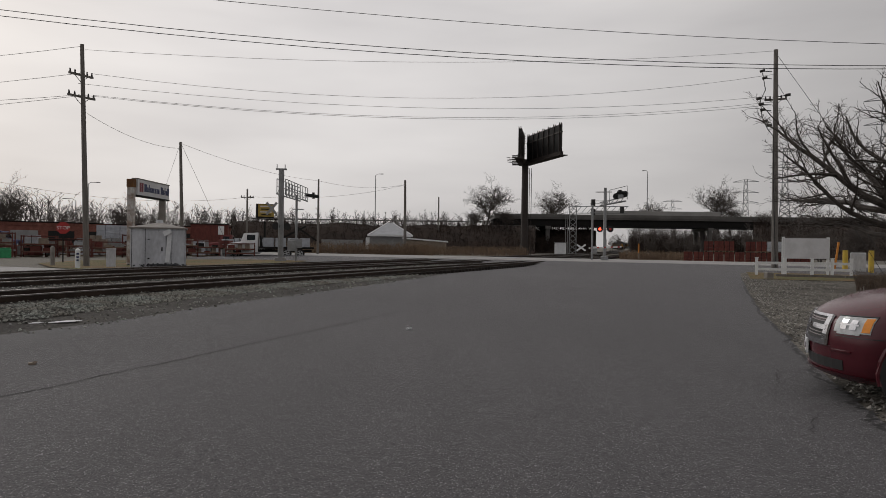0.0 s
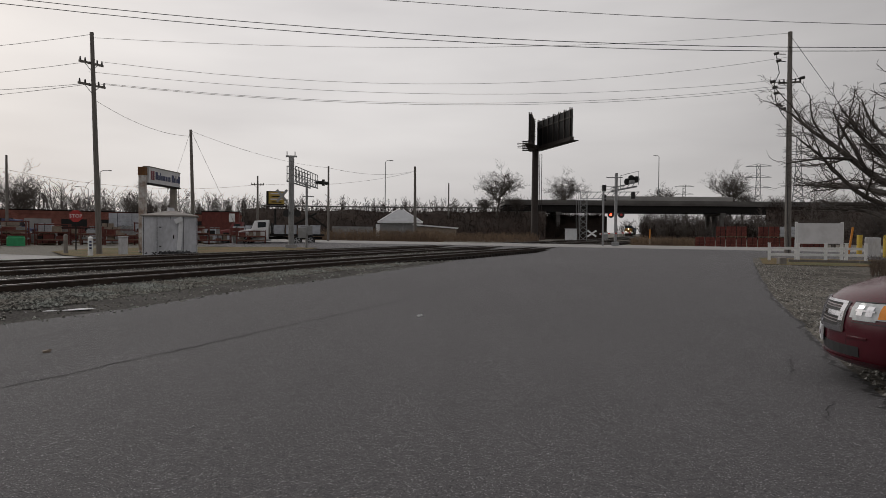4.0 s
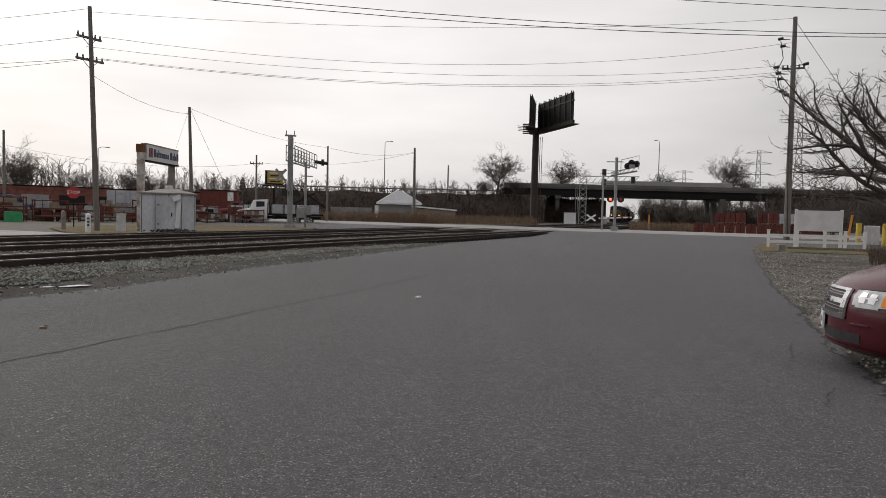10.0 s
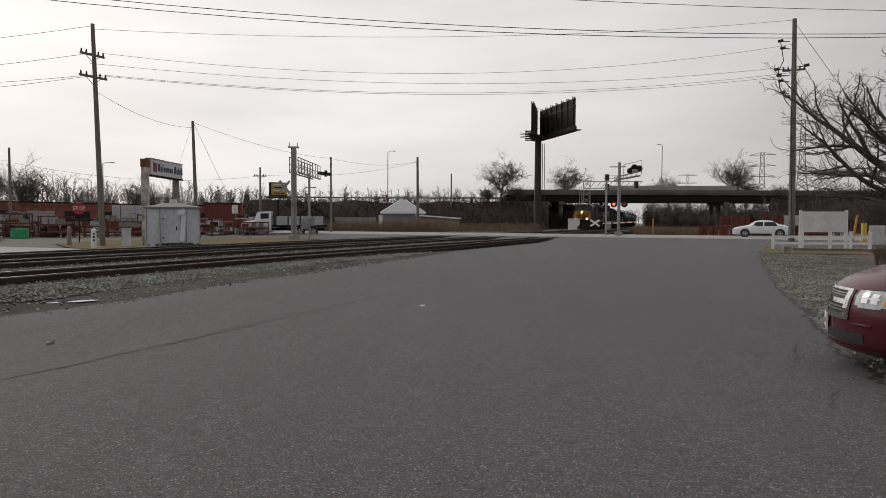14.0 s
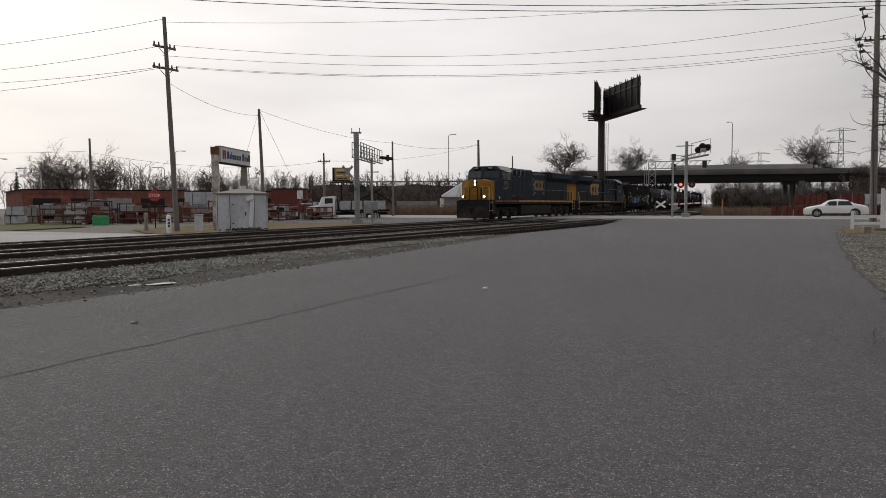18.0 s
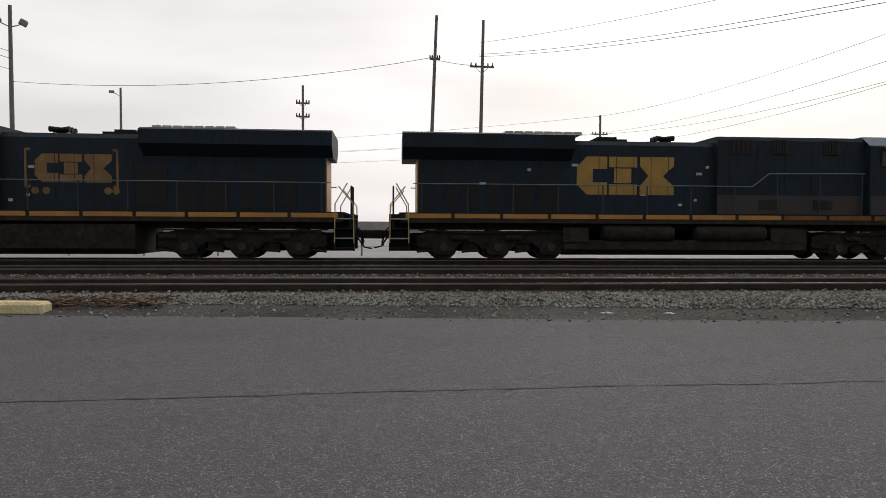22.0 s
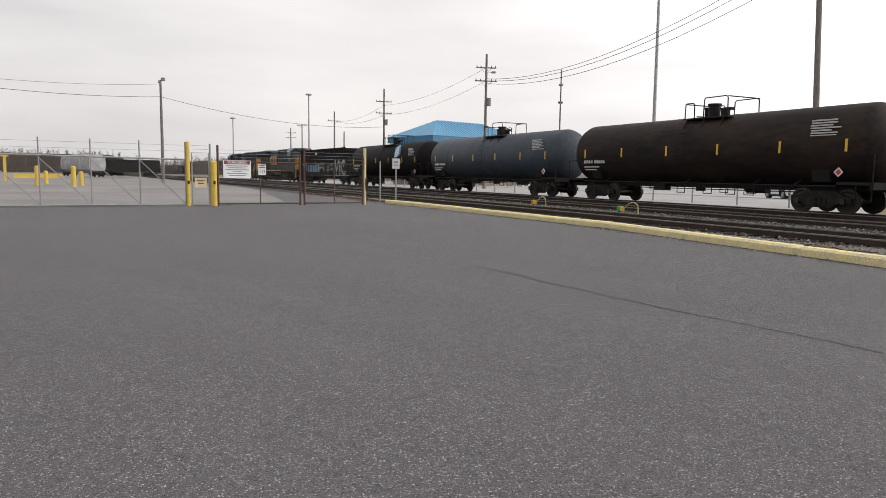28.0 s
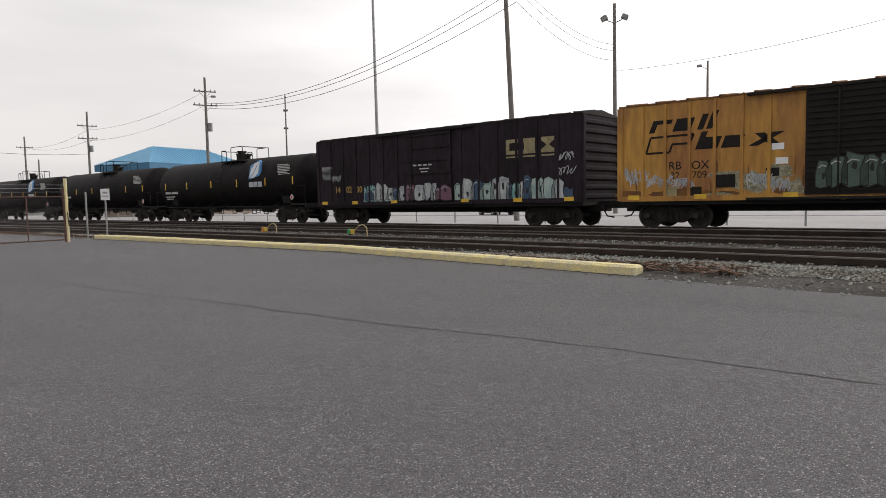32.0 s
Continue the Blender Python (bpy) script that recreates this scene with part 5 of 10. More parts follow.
    for k in (-1, 1):
        ew = part("end_wall", B().box(0, k * Y, 2.45, 2.76, 0.08, 2.8), "gondola", g)
        for z in (1.35, 1.8, 2.25, 2.7, 3.15, 3.55):
            part("end_rib", B().prism([(k * Y, z - 0.14), (k * (Y + 0.1), z - 0.05), (k * (Y + 0.1), z + 0.05), (k * Y, z + 0.14)], -1.38, 1.38, "x"), "gondola", ew)
        ld = B()
        for x in (-1.3, 1.3):
            for z in np.arange(1.2, 3.6, 0.35):
                ld.cyl((x - 0.18, k * (Y + 0.17), z), (x + 0.18, k * (Y + 0.17), z), 0.015, n=5)
        part("end_ladder", ld, "steel_dark", g)
    part("floor_plate", B().box(0, 0, 0.9, 2.76, 2 * Y, 0.12), "gondola", g)
    part("centre_sill", B().box(0, 0, 0.75, 0.5, 2 * Y + 0.6, 0.3), "steel_dark", g)
    freight_bogie(g, 6.4, 0)
    freight_bogie(g, -6.4, 1)
    coupler(g, 8.65, 1)
    coupler(g, -8.65, -1)
    return g


def boxcar(kind):
    dark = kind == "dark"
    body = "boxdark" if dark else "boxyellow"
    label = "dark plum boxcar with pale spray paint along its foot" if dark else "faded yellow boxcar with rust streaks and a dark door"
    c = thing("boxcar", pose(0, 0, 0), label, "boxcar", "train")
    Y, Z0, Z1, X = 7.95, 1.0, 4.34, 1.42
    part("floor_frame", B().box(0, 0, 0.93, 2.8, 2 * Y, 0.16).box(0, 0, 0.75, 0.5, 2 * Y + 0.7, 0.3), "steel_dark", c)
    rf = B().prism([(-X - 0.06, Z1), (-X - 0.06, Z1 + 0.06), (0, Z1 + 0.24), (X + 0.06, Z1 + 0.06), (X + 0.06, Z1)], -Y - 0.05, Y + 0.05, "y")
    roof = part("roof", rf, "boxdoor" if dark else "rust", c)
    for y in np.linspace(-Y + 0.3, Y - 0.3, 15):
        part("roof_rib", B().prism([(-X - 0.08, Z1 + 0.06), (-X - 0.08, Z1 + 0.1), (0, Z1 + 0.29), (X + 0.08, Z1 + 0.1), (X + 0.08, Z1 + 0.06)], y - 0.05, y + 0.05, "y"), "boxdoor" if dark else "rust", roof)
    for s in (-1, 1):
        sd = part("side_wall", B().box(s * X, 0, (Z0 + Z1) / 2, 0.08, 2 * Y, Z1 - Z0), body, c)
        for y in np.linspace(-Y + 0.06, Y - 0.06, 17) if dark else [q * v for v in (7.89, 7.08, 6.25, 5.4, 4.55, 3.68, 2.85) for q in (-1, 1)]:
            if abs(y) > 1.6:
                part("side_post", B().box(s * (X + 0.06), y, (Z0 + Z1) / 2, 0.05, 0.1, Z1 - Z0 - 0.04), body, sd)
        part("side_sill", B().box(s * (X + 0.06), 0, Z0 + 0.07, 0.06, 2 * Y, 0.18), body, sd)
        dw = 1.45 if dark else 1.8
        dr = B().box(s * (X + 0.12), 0, (Z0 + Z1) / 2 + 0.02, 0.06, 2 * dw, Z1 - Z0 - 0.2)
        door = part("sliding_door", dr, body if dark else "boxdoor", c, "dark ribbed sliding door")
        for z in np.linspace(Z0 + 0.25, Z1 - 0.2, 6 if dark else 17):
            part("door_rib", B().box(s * (X + 0.165), 0, z, 0.05, 2 * dw - 0.1, 0.06), body if dark else "boxdoor", door)
        part("door_rod", B().cyl((s * (X + 0.2), 0.9, Z0 + 0.1), (s * (X + 0.2), 0.9, Z1 - 0.1), 0.03, n=6), "steel_dark", door)
        for z in (Z0 + 0.02, Z1 - 0.02):
            part("door_rail", B().box(s * (X + 0.14), 0.4, z, 0.12, 6.2, 0.08), "steel_dark", sd)
        rnd = random.Random(21 if dark else 22)
        xo = X + 0.04
        if dark:
            yy = -5.57 if s < 0 else 5.57
            em = []
            for q in (-0.86, 0.0, 0.86):
                em += [rect(q - 0.3, -0.14, 0.6, 0.06), rect(q - 0.3, 0.0, 0.6, 0.15), rect(q - 0.3, 0.46, 0.6, 0.15)]
            em += [rect(-1.16, 0.15, 0.17, 0.31), rect(-0.26, 0.15, 0.52, 0.31), [(0.6, 0.15), (1.12, 0.15), (0.92, 0.3), (1.12, 0.46), (0.6, 0.46), (0.8, 0.3)]]
            poly_marks("emblem", em, "gold_pale", sd, s, yy, 2.98, xo + 0.004, label="faded gold emblem blocks")
            f = 1 if s < 0 else -1

            def band(x0, x1, h, m, lift, base=1.0):
                top = [(x0 + (x1 - x0) * q / 24, h * rnd.uniform(0.72, 1.05)) for q in range(25)]
                strips = [[(p[0], 0.0), (n[0], 0.0), (n[0], n[1]), (p[0], p[1])] for p, n in zip(top[:-1], top[1:])]
                poly_marks("spray_ground", strips, m, sd, s, 0.0, base, xo + lift, 0.004)
            band(1.55, 5.0, 0.95, "graf_pale", 0.01)
            band(4.3, 7.55, 0.62, "graf_deep", 0.014)
            band(-4.4, -1.6, 0.3, "graf_pale", 0.01)
            band(-4.35, -3.3, 0.85, "graf_teal", 0.014, 1.1)
            spray_mural(sd, s, xo + 0.02, 1.6, 6.9, 1.02, 1.12, 41, ["graf_pale", "graf_white", "graf_pale", "graf_teal", "graf_deep"], "graf_edge")
            spray_mural(sd, s, xo + 0.02, -4.3, -1.65, 1.16, 0.9, 42, ["graf_white", "graf_white", "graf_deep"], "graf_edge")
            spray_mural(sd, s, X + 0.19, -1.3, 1.3, 1.15, 0.85, 43, ["graf_white", "graf_pink"], "graf_edge")
            for y, z in ((-7.3, 2.6), (-7.3, 2.05), (7.2, 2.3), (7.2, 2.7), (6.4, 2.2)):
                scrawl(sd, rnd, s, y * f, z, xo + 0.045, 0.7, 0.36, 5)
            poly_marks("data_block", [rect(-0.5 + q * 0.32, 0.0, 0.22, 0.07) for q in range(4)] + [rect(-0.1, -0.16, 0.6, 0.06), rect(0.0, -0.3, 0.4, 0.05)], "marking_white", sd, s, 0.3, 2.75, X + 0.19)
            for txt, y in (("14", 6.39), ("02", 5.5), ("30", 4.72)):
                side_text(sd, txt, 0.44, "marking_yellow", s, y * f, 1.64, xo + 0.002, 0.01)
        else:
            f = 1 if s < 0 else -1
            em = [rect(-6.95, 3.36, 0.2, 0.42), rect(-6.75, 3.64, 0.5, 0.14)]
            em += [rect(-6.1, 3.36, 0.62, 0.42), rect(-5.25, 3.36, 0.2, 0.5), rect(-4.95, 3.36, 0.2, 0.58)]
            em += [rect(-5.05, 2.7, 0.2, 0.58), rect(-4.85, 2.7, 0.54, 0.39), rect(-4.2, 2.7, 0.62, 0.39)]
            em = [[(px + 0.4 * (pz - 3.1), pz) for px, pz in q] for q in em]
            em += [[(-3.5, 2.7), (-3.2, 2.7), (-2.4, 3.1), (-2.75, 3.1)], [(-3.3, 3.1), (-3.0, 3.1), (-2.5, 2.7), (-2.85, 2.7)]]
            em += loop_stroke([(-6.95, 2.66), (-6.78, 3.2), (-5.25, 3.22), (-5.4, 2.93), (-6.0, 2.93), (-6.1, 2.66), (-6.95, 2.66)], 0.07)
            poly_marks("emblem", em, "boxdoor", sd, s, 0.0, 0.0, xo, label="slanted black emblem shapes")
            for txt, size, y, z in (("RB", 0.4, 5.9, 2.06), ("OX", 0.4, 5.03, 2.05), ("32", 0.34, 5.9, 1.74), ("709", 0.34, 5.05, 1.74)):
                side_text(sd, txt, size, "boxdoor", s, y * f, z, xo)
            for cx, wdt, hh, zz in ((-7.35, 0.9, 0.75, 1.5), (-6.4, 1.1, 0.5, 1.42), (-5.6, 0.7, 0.4, 1.4), (-3.1, 0.9, 0.6, 1.35), (-2.6, 0.7, 0.5, 1.2), (5.2, 1.5, 0.7, 1.4)):
                scrawl(sd, rnd, s, -cx * f, zz, xo + 0.002, wdt, hh, 6)
                scrawl(sd, rnd, s, -cx * f, zz + 0.08, xo + 0.024, wdt * 0.9, hh * 0.7, 4)
            spray_mural(sd, s, X + 0.2, -1.5, 1.2, 1.3, 0.95, 51, ["graf_green"], "graf_edge")
            poly_marks("pale_patch", [blob(-4.4, 0.02, 0.55, 0.1, rnd), blob(-3.2, 0.45, 0.75, 0.3, rnd, 22, 0.3), blob(-2.5, 0.75, 0.4, 0.25, rnd, 18, 0.3), blob(-2.1, 0.2, 0.25, 0.3, rnd, 16, 0.3), blob(-4.2, 0.72, 0.6, 0.1, rnd)], "graf_worn", sd, s, 0.0, 1.12, xo + 0.001, 0.003)
            for yq, zq, w_, h_, m in ((6.04, 1.3, 0.44, 0.34, "gold_pale"), (5.21, 1.3, 0.46, 0.3, "boxdoor"), (4.24, 1.62, 0.72, 0.42, "boxdoor"), (2.75, 1.85, 0.4, 0.26, "boxdoor")):
                part("data_plate", B().box(s * (xo + 0.01), yq * f, zq, 0.02, w_, h_), m, sd)
            poly_marks("rust_patch", [blob(rnd.uniform(-7.6, 7.6), rnd.uniform(0.0, 0.12), rnd.uniform(0.2, 0.7), rnd.uniform(0.05, 0.22), rnd, 16, 0.35) for _ in range(24)] + [blob(rnd.uniform(-7.6, 7.6), rnd.uniform(0.2, 1.0), rnd.uniform(0.02, 0.05), rnd.uniform(0.15, 0.45), rnd, 10, 0.3) for _ in range(30)], "rust", sd, s, 0.0, 1.15, xo - 0.002, 0.003)
            for yq, zq in ((2.6, 2.64), (2.48, 2.19)):
                part("notice_panel", B().box(s * (xo + 0.01), yq * f, zq, 0.02, 0.36, 0.2), "white", sd)
        for y in (-7.4, -5.0, -2.2, 2.2, 5.0, 7.4):
            part("reflective_strip", B().box(s * (X + 0.1), y, Z0 + 0.12, 0.02, 0.42, 0.16), "stripe_yellow", sd)
    for k in (-1, 1):
        ew = part("end_wall", B().box(0, k * (Y - 0.02), (Z0 + Z1) / 2, 2 * X, 0.08, Z1 - Z0), body, c)
        for z in np.arange(Z0 + 0.2, Z1 - 0.05, 0.36):
            part("end_rib", B().prism([(k * Y, z - 0.13), (k * (Y + 0.09), z - 0.05), (k * (Y + 0.09), z + 0.05), (k * Y, z + 0.13)], -X + 0.1, X - 0.1, "x"), body, ew)
        for x in (-X, X):
            part("corner_post", B().box(x, k * (Y + 0.05), (Z0 + Z1) / 2, 0.12, 0.12, Z1 - Z0 - 0.02), body, ew)
    freight_bogie(c, 6.2, 0)
    freight_bogie(c, -6.2, 1)
    coupler(c, 8.5, 1)
    coupler(c, -8.5, -1)
    return c


LENGTHS = [22.0, 23.1, 17.3, 18.0, 18.0, 18.0, 17.9, 17.7, 17.7, 17.5, 17.5]
FRONT = [(0, -357), (13, -136.0), (17, -67.6), (18, -51.1), (19, -33.3), (20, -15.6), (21, 2.4), (22, 20.9), (23, 38.9), (24, 56.75), (26.5, 101.8), (28, 128.2), (29, 145.8), (30, 163.3), (31, 180.6), (32, 197.8)]
CARS = [locomotive("998", True), locomotive("5392", False), gondola(),
        tank_car("tankblack", "black tank car with a white leaf emblem", True, 1),
        tank_car("tankgrey", "blue-grey tank car with yellow reflective strips", False, 2),
        tank_car("tankbrown", "weathered dark brown tank car with black patches", False, 3),
        tank_car("tankblack", "black tank car with a white leaf emblem", True, 4),
        tank_car("tankblack", "plain black tank car with yellow reflective strips", False, 5),
        tank_car("tankblack", "black tank car with a white leaf emblem", True, 6),
        boxcar("dark"), boxcar("yellow")]
FLIPPED = {1}


def front_at(t):
    return float(np.interp(t, [a for a, _ in FRONT], [b for _, b in FRONT]))


def car_pose(s, L, flip):
    a, b = track(s + L * 0.32, 0, RAIL_Z), track(s - L * 0.32, 0, RAIL_Z)
    d = a - b
    m = (a + b) / 2
    return pose(m.x, m.y, m.z, 0, 0, math.degrees(math.atan2(d.y, d.x)) - 90 + (180 if flip else 0))


def car_middle(i):
    return sum(LENGTHS[:i]) + LENGTHS[i] / 2


# ---- poles and wires ----
M["insulator"] = mat("dark_insulator", (0.03, 0.026, 0.024), 0.5)
M["lampgrey"] = mat("grey_lamp_metal", (0.22, 0.22, 0.22), 0.5, 0.4)


def utility_pole(az, d, h, r=0.16, lean=0.0, arms=(), label="weathered wooden utility pole", light=None, turn=0.0, metal=False, box=False):
    """arms: (height, half length). turn: the way the arms run, in degrees from across the view."""
    base = polar(az, d)
    po = thing("utility_pole", pose(base.x, base.y, -0.02, 0, 0, az + turn), label, "utility pole", "poles")
    part("shaft", B().cyl((0, 0, 0), (-lean, 0, h), r, r * 0.62, 12), "galv" if metal else "wood", po, smooth=True)
    for z, w in arms:
        x = -lean * z / h
        arm = part("crossarm", B().box(x, 0.14, z, 2 * w, 0.1, 0.12), "wood", po)
        for k in (-1, 1):
            for f in (0.9, 0.5):
                part("insulator", B().cyl((x + k * w * f, 0.14, z + 0.05), (x + k * w * f, 0.14, z + 0.26), 0.06, 0.035, 8), "insulator", arm)
            part("brace", B().cyl((x + k * w * 0.6, 0.14, z), (x, 0.14, z - w * 0.55), 0.02, n=5), "galv", arm)
    if box:
        part("transformer", B().cyl((-lean * 0.6 + 0.35, -0.1, h * 0.62), (-lean * 0.6 + 0.35, -0.1, h * 0.62 + 0.9), 0.26, n=12), "lampgrey", po)
    if light == "twin":
        for k in (-1, 1):
            part("lamp_arm", B().tube([(-lean, 0, h - 1.6), (k * 0.7 - lean, 0, h - 1.3)], 0.04), "lampgrey", po)
            part("lamp_head", B().box(k * 0.85 - lean, 0, h - 1.15, 0.55, 0.5, 0.4, ry=k * 25, ch=0.06), "lampgrey", po)
    if light == "single":
        part("lamp_arm", B().tube([(-lean, 0, h - 0.9), (-0.6 - lean, 0, h - 0.5)], 0.03), "lampgrey", po)
        part("lamp_head", B().box(-0.8 - lean, 0, h - 0.45, 0.5, 0.3, 0.25, ch=0.05), "lampgrey", po)
    if light == "right":
        part("lamp_arm", B().tube([(-lean, 0, h * 0.86), (0.7, 0, h * 0.87)], 0.03), "lampgrey", po)
        part("lamp_head", B().box(0.85, 0, h * 0.87, 0.5, 0.3, 0.22, ch=0.05), "lampgrey", po)
    if light == "top":
        part("lamp_head", B().box(0.3, 0, h + 0.1, 0.5, 0.4, 0.4, ch=0.08), "lampgrey", po)
        part("lamp_head", B().box(-0.1, 0, h - 0.2, 0.35, 0.3, 0.3, ch=0.06), "lampgrey", po)
    if light == "mast":
        part("lamp_ring", B().cyl((-lean, 0, h), (-lean, 0, h + 0.35), 1.0, 0.8, 14), "lampgrey", po)
    return po


def wire(a, b, sag, r=0.016, n=14, name="cable", label="dark overhead cable sagging between poles"):
    a, b = Vector(a), Vector(b)
    pts = [a.lerp(b, i / n) - Vector((0, 0, sag * 4 * (i / n) * (1 - i / n))) for i in range(n + 1)]
    bb = B().tube(pts, r, 4)
    return tagged(part(name, bb, "wire"), label, "cable", "cables")


pole_left = utility_pole(27.84, 44.7, 12.85, 0.17, 0.42, ((11.1, 0.75), (9.85, 0.85)), turn=35, label="tall weathered pole with two insulator crossarms")
utility_pole(21.15, 60, 9.75, 0.17, 0.25, label="grey weathered pole with guy wires")
utility_pole(33.75, 80, 8.7, 0.16, 0)
utility_pole(10.6, 80, 9.0, 0.15)
utility_pole(3.35, 110, 12.0, 0.27, 0.1)
utility_pole(0.55, 150, 12.2, 0.22)
utility_pole(16.3, 90, 8.4, 0.16, 0, ((7.3, 0.8),))
pole_right = utility_pole(-26.0, 52, 15.3, 0.22, 0.14, ((11.9, 0.7),), turn=0, label="tall wooden pole with cut-outs and cables")
for z, x in ((13.9, -0.95), (13.4, -0.8), (12.0, -1.15), (11.6, -1.0), (11.2, -0.9), (10.4, -0.75), (10.1, -0.45), (12.1, 0.65)):
    part("cut_out", B().cyl((x - 0.16, 0, z), (x + 0.16, 0, z + 0.05), 0.1, n=8).cyl((x - 0.05, 0, z), (x - 0.05, 0, z + 0.05), 0.14, n=8), "insulator", pole_right)
    part("bracket", B().cyl((x, 0, z), (-0.38 if x < 0 else -0.3, 0, z - 0.08), 0.03, n=5), "steel_dark", pole_right)
part("riser_cable", B().tube([(-0.95, 0, 13.8), (-0.75, 0.05, 12.6), (-1.05, 0.05, 11.9), (-0.95, 0, 10.8), (-0.6, 0, 9.9), (-0.2, -0.12, 9.3), (-0.16, -0.16, 6.0), (0.05, -0.24, 0.1)], 0.03, 5), "wire", pole_right)
utility_pole(65.3, 45, 15.3, 0.15, -0.55, ((12.5, 0.35),), label="slim leaning pole with a short arm")
utility_pole(61.0, 45, 15.0, 0.15, -0.25, ((12.0, 0.8),), turn=10, label="slim leaning pole with a short arm")
utility_pole(75.6, 52, 11.9, 0.13, 0, ((10.6, 0.5), (9.6, 0.5)), label="distant wooden pole with small arms")
utility_pole(96.2, 60, 17.6, 0.2, 0.05, light="twin", label="tall floodlight pole with two lamps")
utility_pole(104.3, 45, 20.0, 0.19, 0.75, ((15.5, 0.2),), label="tall leaning grey pole holding cables")
utility_pole(115.75, 98, 34, 0.26, 0.2, light="mast", metal=True, label="very tall slim steel lighting mast")
utility_pole(123.2, 100, 16.7, 0.14, 0, ((14.5, 0.3), (12.0, 0.3)), label="thin grey pole with small pegs")
utility_pole(129.35, 80, 15.4, 0.2, 0, ((13.9, 1.2), (12.4, 1.3)), light="right", turn=12, box=True, label="brown wooden pole with double crossarms and a transformer")
utility_pole(137.75, 110, 15.0, 0.2, 0, ((13.0, 1.3), (11.2, 1.3)), turn=12, box=True, label="brown wooden pole with double crossarms and a transformer")
utility_pole(141.8, 150, 14.8, 0.22, 0, ((12.8, 1.4),), turn=12)
utility_pole(141.0, 190, 13.0, 0.25)
utility_pole(145.3, 220, 15.5, 0.25, 0, ((14.0, 1.6), (12.5, 1.6)))
utility_pole(144.4, 230, 17.5, 0.25, 0, ((17.0, 1.6),))
utility_pole(143.85, 200, 23.6, 0.25, light="mast", metal=True, label="tall steel mast with a ring of lamps")
utility_pole(149.8, 250, 20.0, 0.25, light="mast", metal=True, label="tall steel mast with a ring of lamps")
utility_pole(155.1, 90, 12.4, 0.2, 0, light="top", label="grey pole with a floodlight on top")
utility_pole(89.2, 75, 15.0, 0.16, 0, light="single", label="wooden pole with one lamp")
utility_pole(86.6, 90, 13.6, 0.16, 0, light="single", label="wooden pole with one lamp")
utility_pole(50.9, 75, 13.4, 0.18, 0, ((11.4, 0.9), (9.9, 0.9)), turn=20, label="wooden pole with two crossarms")


def on(az, d, z):
    return polar(az, d, z)


# the run from the left pole to the right pole
for z0, z1, dx, sg in ((12.6, 15.2, 0, 0.75), (11.25, 13.6, 0.5, 1.55), (10.6, 12.1, -0.4, 1.15), (10.0, 11.7, 0.6, 1.2), (9.95, 11.5, -0.4, 1.2)):
    wire(on(28.1 - dx, 44.7, z0), on(-25.7 - dx * 0.4, 52, z1), sg, 0.01)
# on from the left pole towards the next pole behind
for z0, z1 in ((12.75, 13.3), (11.2, 11.5), (9.95, 11.4), (9.9, 10.0)):
    wire(on(28.4, 44.7, z0), on(50.9, 75, z1), 0.7, 0.012)
    wire(on(50.9, 75, z1), on(88.6, 120, z1 + 1), 0.8, 0.014)
# thick cables crossing over the road
for z0, z1, sg, w in ((12.75, 8.5, 2.0, 0.012), (12.6, 8.45, 2.1, 0.012), (13.5, 9.0, 1.5, 0.01)):
    wire(on(61.0, 45, z0), on(-45, 35, z1), sg, w, 24, label="heavy twin cable crossing over the road")
wire(on(65.2, 45, 12.5), on(61.0, 45, 12.0), 0.1, 0.015)
wire(on(65.2, 45, 12.5), on(96.2, 60, 12.0), 0.9, 0.015)
# yard cables
for dz in (0.0, -0.5, -1.3):
    wire(on(104.1, 45, 15.4 + dz), on(129.35, 80, 12.6 + dz * 0.4), 2.2, 0.022)
    wire(on(104.1, 45, 15.4 + dz), on(96.2, 60, 14.2 + dz), 0.9, 0.018)
for z in (12.4, 13.9):
    wire(on(129.35, 80, z), on(137.75, 110, z - 1.5), 0.9, 0.016)
    wire(on(137.75, 110, z - 1.5), on(141.8, 150, 12.8), 0.9, 0.018)
wire(on(155.1, 90, 10.4), on(137.75, 110, 9.0), 1.2, 0.022)
wire(on(155.1, 90, 10.4), on(178, 70, 9.6), 0.9, 0.022)
wire(on(155.1, 90, 11.9), on(178, 70, 9.9), 0.9, 0.014)
# distant small runs
wire(on(21.3, 60, 9.6), on(10.6, 80, 8.8), 0.5, 0.012)
wire(on(10.6, 80, 8.8), on(3.4, 110, 11.3), 0.7, 0.014)
wire(on(16.3, 90, 7.4), on(3.4, 110, 11.2), 0.9, 0.014)
wire(on(33.6, 80, 7.2), on(16.3, 90, 7.3), 1.1, 0.014)
wire(on(33.6, 80, 7.4), on(60, 90, 8.0), 0.9, 0.014)
wire(on(21.4, 60, 9.6), on(24.2, 57, 0.0), 0.0, 0.012, 2, label="guy wire holding the pole")
wire(on(21.3, 60, 9.5), on(17.2, 60, 0.0), 0.0, 0.012, 2, label="guy wire holding the pole")
wire(on(-25.95, 52, 14.9), on(-36, 50, 0.0), 0.0, 0.014, 2, label="guy wire holding the pole")
wire(on(-26.0, 52, 12.9), on(-33.5, 50, 0.0), 0.0, 0.014, 2, label="guy wire holding the pole")
wire(on(-26.0, 52, 11.2), on(-33.0, 50, 0.0), 0.0, 0.014, 2, label="guy wire holding the pole")
wire(on(28.1, 44.7, 9.0), on(21.4, 60, 9.2), 0.5, 0.012)

# ---- trees and brush ----


TWIG = [0.03]


